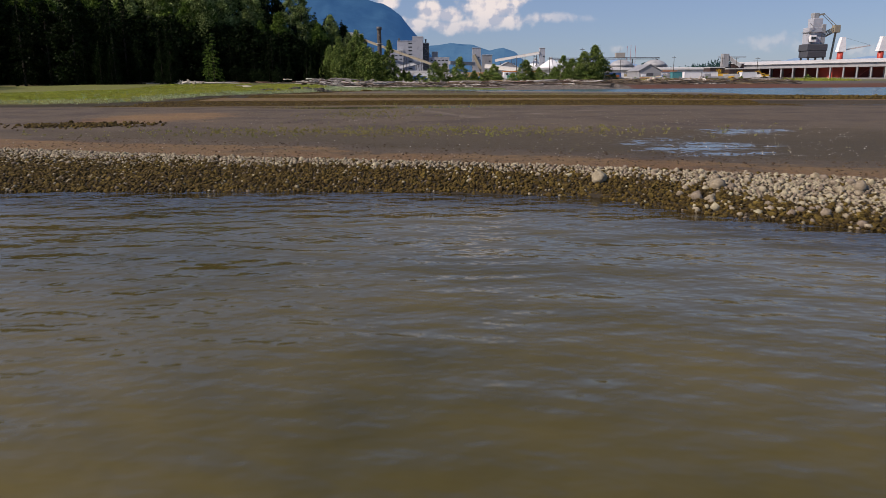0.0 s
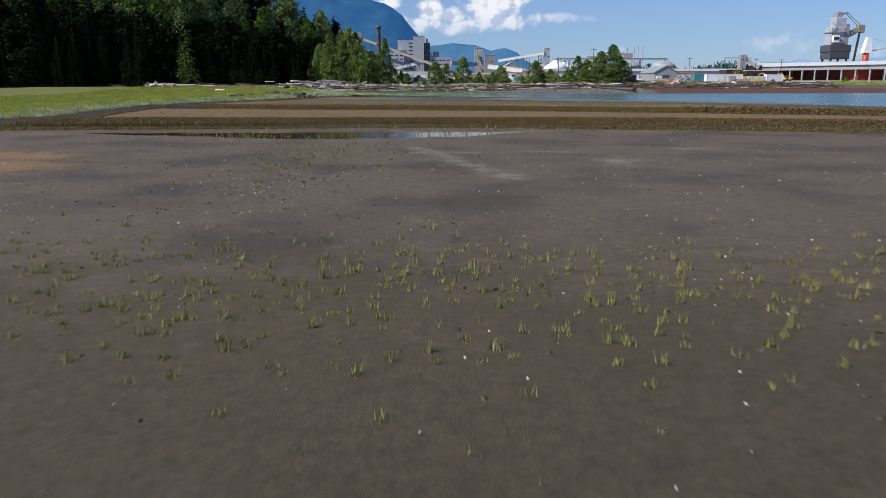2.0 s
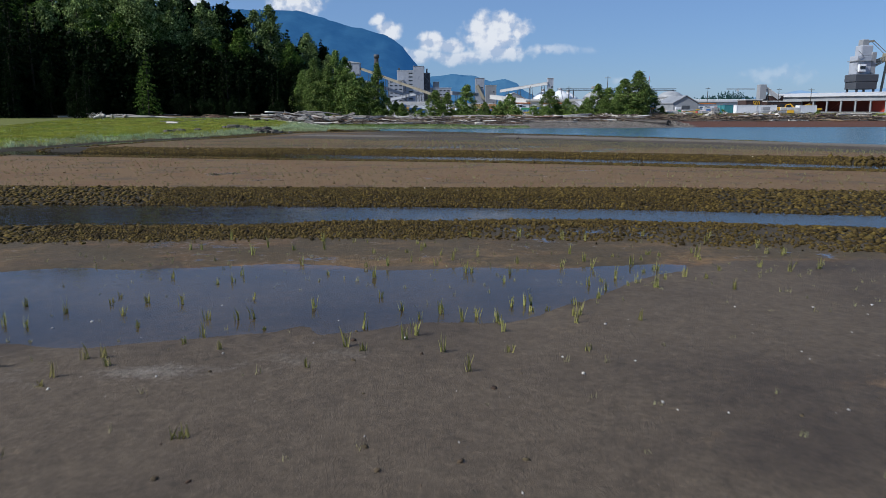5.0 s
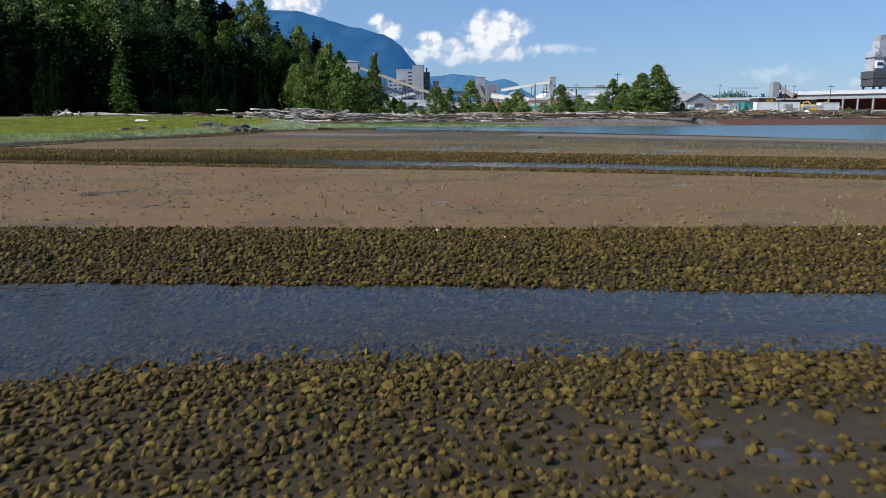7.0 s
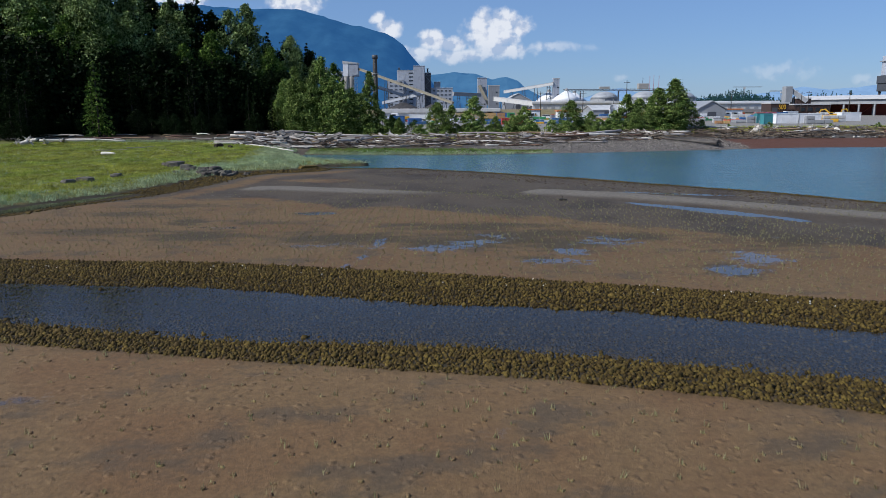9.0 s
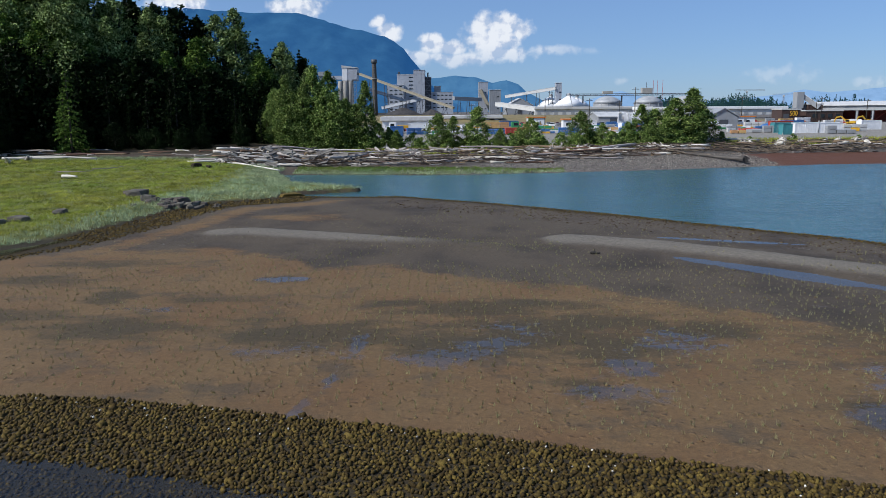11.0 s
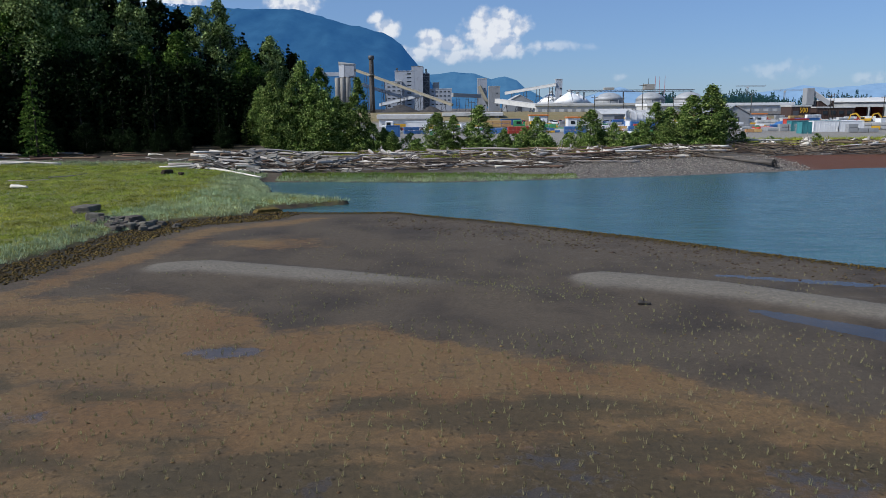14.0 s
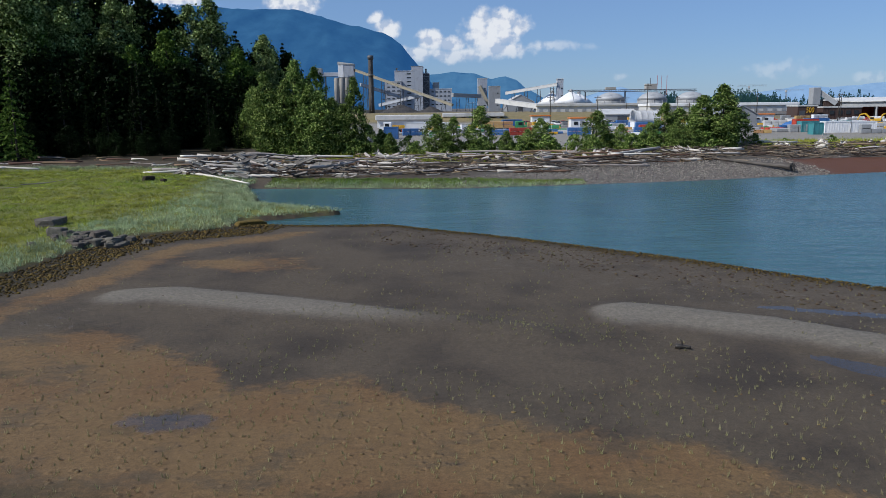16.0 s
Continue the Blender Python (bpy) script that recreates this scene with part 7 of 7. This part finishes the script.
goods = ((M_ORANGE, "orange"), (M_BLUE, "blue"), (M_WHITE, "white"), (M_YELLOW, "yellow"), (M_RED, "red"), (M_TIMBER, "timber"), (M_WHITE, "white"), (M_GREY, "grey"), (M_GREEN, "green"), (M_PALE, "pale grey"), (M_WHITE, "white"), (M_GREY, "grey"), (M_PALE, "pale grey"), (M_TIMBER, "timber"))
for i in range(300):
    y = random.uniform(268, 340) if i < 150 else random.uniform(272, 410)
    x = random.uniform(-0.09 if i < 150 else 0.2, 0.3 if i < 110 else 0.6) * (y - 98)
    m, l = random.choice(goods)
    if random.random() < 0.4:
        crate_stack(x, y, random.randint(1, 3), random.choice((M_GREY, M_PALE, M_PALE, M_ORANGE, M_RED)), "bundles of steel pipe laid in the yard", True)
    else:
        crate_stack(x, y, random.randint(2, 6), m, l + " boxed goods stacked in the yard")


def parked_car(x, y, rz, material, label):
    o = thing("parked_car", label, "car", x, y, rz=rz, group="parked cars")
    part("body", box(-2.2, 2.2, -0.88, 0.88, 0.32, 0.95, 0.12), material, o)
    bm = box(-1.5, 0.9, -0.8, 0.8, 0.93, 1.48, 0.05)
    for v in bm.verts:
        if v.co.z > 1.2:
            v.co.x, v.co.y = v.co.x * 0.78, v.co.y * 0.86
    part("cabin", bm, M_GLASS, o)
    part("roof", box(-1.15, 0.7, -0.66, 0.66, 1.48, 1.54, 0.02), material, o)
    for wx in (-1.35, 1.35):
        for s in (-1, 1):
            wheel(o, wx, s * 0.78, 0.33, 0.22)
    for s in (-1, 1):
        part("headlight", box(2.16, 2.22, s * 0.62 - 0.16, s * 0.62 + 0.16, 0.62, 0.78), M_WHITE, o)


for i in range(26):
    m, l = random.choice(((M_WHITE, "white"), (M_GREY, "grey"), (M_DARK, "black"), (M_RED, "red"), (M_BLUE, "blue"), (M_WHITE, "white"), (M_PALE, "silver")))
    parked_car(24 + (i % 13) * 3.4 + random.uniform(-0.3, 0.3), 352 + (i // 13) * 9, 90 + random.uniform(-4, 4), m, l + " car parked in a row in the yard")


def tarp_dome(x, y, material, label):
    bm = bmesh.new()
    bmesh.ops.create_uvsphere(bm, u_segments=20, v_segments=10, radius=1)
    for v in bm.verts:
        k = 1 + 0.12 * noise.noise(v.co * 2 + Vector((x, y, 0)))
        v.co = Vector((v.co.x * 3.2 * k, v.co.y * 2 * k, max(v.co.z, -0.1) * 1.9 * k))
    for f in bm.faces:
        f.smooth = True
    ob = part("tarped_heap", bm, material)
    ob.matrix_basis = pose(x, y, float(ground(x, y)))
    tagged(ob, label, "heap", "tarped heaps")


tarp_dome(96, 290, M_RED, "heap under a red tarpaulin")
tarp_dome(103, 303, M_WHITE, "heap under a white tarpaulin")
tarp_dome(99, 310, M_BLUE, "heap under a blue tarpaulin")


def works_block():
    o = thing("works_block", "brown-clad works buildings with a tall grey bin", "building", 145.5, 405)
    g = o.matrix_basis.translation.z
    o.scale = (0.85, 1.0, 1.12)
    block(o, 9.5, 10, 7.4 - g, 0, 0, M_BROWN, ribs=1.5)
    block(o, 19, 12, 6.8 - g, 13.6, 2, M_BROWN, ribs=1.6)
    block(o, 8, 8, 9.4 - g, 17.5, 8, M_BROWN, ribs=1.4)
    part("bin", box(11.6, 15.4, 8, 12, 8 - g, 14.4 - g, 0.1), M_GREY, o)
    part("bin_legs", box(12, 15.6, 9, 13, 0, 8 - g), M_DARK, o)
    part("door", box(0.8, 3.6, -0.12, 0.02, 0, 3.2), M_DARK, o)
    windows(o, 18, 2.4, 4, 1, 4, 1, 2.2, 1.4, 1.85)
    font = bpy.data.curves.new("sign", "FONT")
    font.body, font.size, font.extrude, font.align_x = "500", 2.7, 0.06, "CENTER"
    draft = new("sign", font)
    bpy.context.view_layer.update()
    flat_sign = bpy.data.meshes.new_from_object(draft.evaluated_get(bpy.context.evaluated_depsgraph_get()))
    bpy.data.objects.remove(draft)
    flat_sign.materials.clear()
    sign = part("sign", flat_sign, M_YELLOW, o, "large gold painted figures")
    sign.matrix_basis = pose(6.0, -0.2, 2.5, 90)
    gallery("conveyor_gallery", "short grey conveyor rising to a bin", (165, 412, 9), (158, 415, 14.5), 2, 2, 1, M_GREY)


works_block()


def wharf_shed():
    """The long shed on columns that runs out along the wharf."""
    a, b = Vector((172, 430, 0)), Vector((262, 273, 0))
    d = (b - a)
    L, ang = d.length, math.degrees(math.atan2(d.y, d.x))
    o = thing("wharf_shed", "long pale conveyor shed on columns along the wharf", "shed", a.x, a.y, 2.0, ang)
    part("wall", box(0, L, -6, 6, 5.6, 7.9), M_GREY, o)
    bm = bmesh.new()
    pr = [(-7, 7.7), (7, 7.7), (7, 8.0), (0, 9.6), (-7, 8.0)]
    p, q = ([bm.verts.new((x, y, z)) for y, z in pr] for x in (-0.5, L + 0.5))
    for i in range(5):
        bm.faces.new((p[i], p[(i + 1) % 5], q[(i + 1) % 5], q[i]))
    bm.faces.new(p[::-1])
    bm.faces.new(q)
    bmesh.ops.recalc_face_normals(bm, faces=bm.faces)
    part("roof", bm, M_PALE, o)
    me = None
    for i in range(int(L / 7)):
        for s in (-5.5, 5.5):
            if me is None:
                ob = part("column", box(-0.35, 0.35, -0.35, 0.35, 0, 5.7), M_GREY, o)
                me = ob.data
            else:
                ob = new("column", me)
                ob.parent = o
            ob.location = (3 + i * 7, s, 0)
    br = None
    for i in range(int(L / 7) - 1):
        if br is None:
            ob = part("brace", add_beam(bmesh.new(), (0, 5.5, 0.3), (7, 5.5, 5.4), 0.3), M_RED, o)
            br = ob.data
        elif i % 3 == 1:
            ob = new("brace", br)
            ob.parent = o
        ob.location = (3 + i * 7, 0, 0)
    part("rear_wall", box(1, L - 1, 5.9, 6.2, 0.2, 5.6), M_RUSTY, o)
    part("floor_slab", box(0, L, -7, 7, 0, 0.25), M_CONC, o)


wharf_shed()


def loader():
    o = thing("ship_loader", "tall white and grey ship loader with a lattice boom", "crane", 203, 410, 1.0)
    o.scale = (0.86, 1.0, 1.17)
    part("portal", box(-6, 6, -5, 5, 10.5, 13.5, 0.2), M_DARK, o)
    for x in (-5.2, 5.2):
        for y in (-4.2, 4.2):
            part("leg", add_beam(bmesh.new(), (x, y, 0), (x * 0.9, y, 10.6), 0.9), M_DARK, o)
    part("machine_house", box(-6.5, 6.5, -5, 5, 13.5, 16.5, 0.2), M_DARK, o)
    bm = box(-5.5, 2.5, -3.5, 3.5, 16.5, 24, 0.2)
    add_box(bm, -3.2, 3.0, -3, 3, 24, 28.2, 0.2)
    part("tower", bm, M_CLAD, o)
    part("tower_back", box(2.5, 5.2, -3.4, 3.4, 14, 25.5, 0.2), M_GREY, o)
    part("operator_cab", box(-5.0, -1.2, -5.2, -3.5, 17.5, 20.5, 0.1), M_WHITE, o)
    windows(o, -3.1, 19.2, 1, 1, 1, 1, 3, 1.1, -5.3)
    part("platform", box(-6.2, 3.2, -4.4, 4.4, 21.8, 22.1), M_GREY, o)
    part("head", box(-2.4, 1.0, -2, 2, 28.2, 30.6, 0.15), M_GREY, o)
    bm = bmesh.new()
    for y in (-1.2, 1.2):
        add_beam(bm, (3, y, 18.5), (13, y, 22.5), 0.35)
        add_beam(bm, (3, y, 20.8), (13, y, 24.3), 0.35)
        for k in range(7):
            t, u = k / 7, (k + 1) / 7
            add_beam(bm, (3 + 10 * t, y, 18.5 + 4 * t), (3 + 10 * u, y, 20.8 + 3.5 * u), 0.22)
            add_beam(bm, (3 + 10 * t, y, 20.8 + 3.5 * t), (3 + 10 * t, y, 18.5 + 4 * t), 0.22)
    part("boom", bm, M_STRAW, o)
    part("boom_head", box(11.5, 15.5, -1.6, 1.6, 21.8, 25.2, 0.2), M_STRAW, o)
    part("spout", add_beam(bmesh.new(), (13.4, 0, 22), (11.6, 0, 8), 0.9), M_STRAW, o)
    bm = bmesh.new()
    add_beam(bm, (0, 0, 29.6), (5, 0, 30.2), 0.8)
    add_beam(bm, (5, 0, 30.2), (13.6, 0, 25), 0.25)
    add_beam(bm, (4.5, 0.8, 29.8), (12, 0.8, 25), 0.2)
    part("stay", bm, M_STRAW, o)
    bm = bmesh.new()
    for k in range(6):
        add_beam(bm, (-5.6 + (k % 2) * 3, -3.8, 14 + k * 2), (-2.6 - (k % 2) * 3, -3.8, 16 + k * 2), 0.2)
    part("stairs", bm, M_GREY, o)


loader()


def deck_crane(x, y, label):
    o = thing("deck_crane", label, "crane", x, y, 2.0, group="deck cranes")
    part("pedestal", lathe([(1.5, 6), (1.4, 13.5)], 14), M_RED, o)
    bm = bmesh.new()
    v = [bm.verts.new(p) for p in ((-2, -1.6, 13.5), (2, -1.6, 13.5), (2, 1.6, 13.5), (-2, 1.6, 13.5), (-0.5, -1.2, 20.8), (1.5, -1.2, 20.8), (1.5, 1.2, 20.8), (-0.5, 1.2, 20.8))]
    for f in ((3, 2, 1, 0), (4, 5, 6, 7), (0, 1, 5, 4), (1, 2, 6, 5), (2, 3, 7, 6), (3, 0, 4, 7)):
        bm.faces.new([v[i] for i in f])
    part("tower", bm, M_WHITE, o)
    part("jib", add_beam(bmesh.new(), (1, 0, 14.3), (15, 0, 16.6), 0.6), M_PALE, o)
    part("cable", add_beam(bmesh.new(), (0.8, 0, 20.8), (15, 0, 16.8), 0.08), M_DARK, o)
    part("hull_deck", box(-7, 12, -8, 8, -2.5, 6.2, 0.2), M_RED, o)


deck_crane(205.2, 385, "white deck crane standing on a moored red ship")
deck_crane(222, 378, "white deck crane standing on a moored red ship")


def utility_pole(x, y, top, arms=True):
    o = thing("utility_pole", "wooden utility pole with crossarms", "pole", x, y, group="utility poles")
    g = o.matrix_basis.translation.z
    part("shaft", lathe([(0.16, 0), (0.1, top - g)], 8), M_BARK, o)
    if arms:
        part("crossarm", box(-1.1, 1.1, -0.06, 0.06, top - g - 0.7, top - g - 0.55), M_BARK, o)
        for s in (-1, -0.4, 0.4, 1):
            part("insulator", lathe([(0.06, top - g - 0.55), (0.04, top - g - 0.35)], 6, s, 0), M_PALE, o)


for px, y, top in ((33.5, 340, 12.5), (48, 335, 12.3), (59.8, 320, 15.5), (66, 300, 9.6), (78, 420, 13), (118, 380, 13.5), (128, 340, 12), (140, 330, 11.5), (150, 380, 13), (8, 345, 11), (-30, 330, 10), (100, 420, 13)):
    utility_pole(px, y, top)


def tower_crane(x, y, top):
    o = thing("tower_crane", "slender tower crane far behind the yard", "crane", x, y, group="tower cranes")
    bm = bmesh.new()
    for sx in (-1, 1):
        for sy in (-1, 1):
            add_beam(bm, (sx, sy, 0), (sx, sy, top), 0.35)
    for k in range(int(top / 4)):
        add_beam(bm, (-1, -1, k * 4), (1, -1, k * 4 + 4), 0.25)
    part("mast", bm, M_GREY, o)
    bm = bmesh.new()
    for z in (top, top + 2):
        add_beam(bm, (-22, 0, z), (34, 0, z - (0 if z == top else 0)), 0.4)
    for k in range(14):
        add_beam(bm, (-22 + 4 * k, 0, top), (-18 + 4 * k, 0, top + 2), 0.25)
    part("jib", bm, M_GREY, o)
    part("cab", box(-1.5, 1.5, -1.5, 1.5, top - 3, top), M_PALE, o)


tower_crane(570, 1500, 38)
tower_crane(650, 1520, 30)

snag = new("driftwood_log", log_mesh(0.55, 0.1, False, 0.06))
snag.data.materials.append(surface("waterlogged_wood", (0.012, 0.010, 0.008), (0.03, 0.024, 0.018), 8, 0.6))
snag.matrix_basis = pose(8.15, 123.05, float(ground(8.15, 123.05)) + 0.08, 0, 0, -20)
tagged(snag, "short dark waterlogged log lying on the mud", "driftwood")
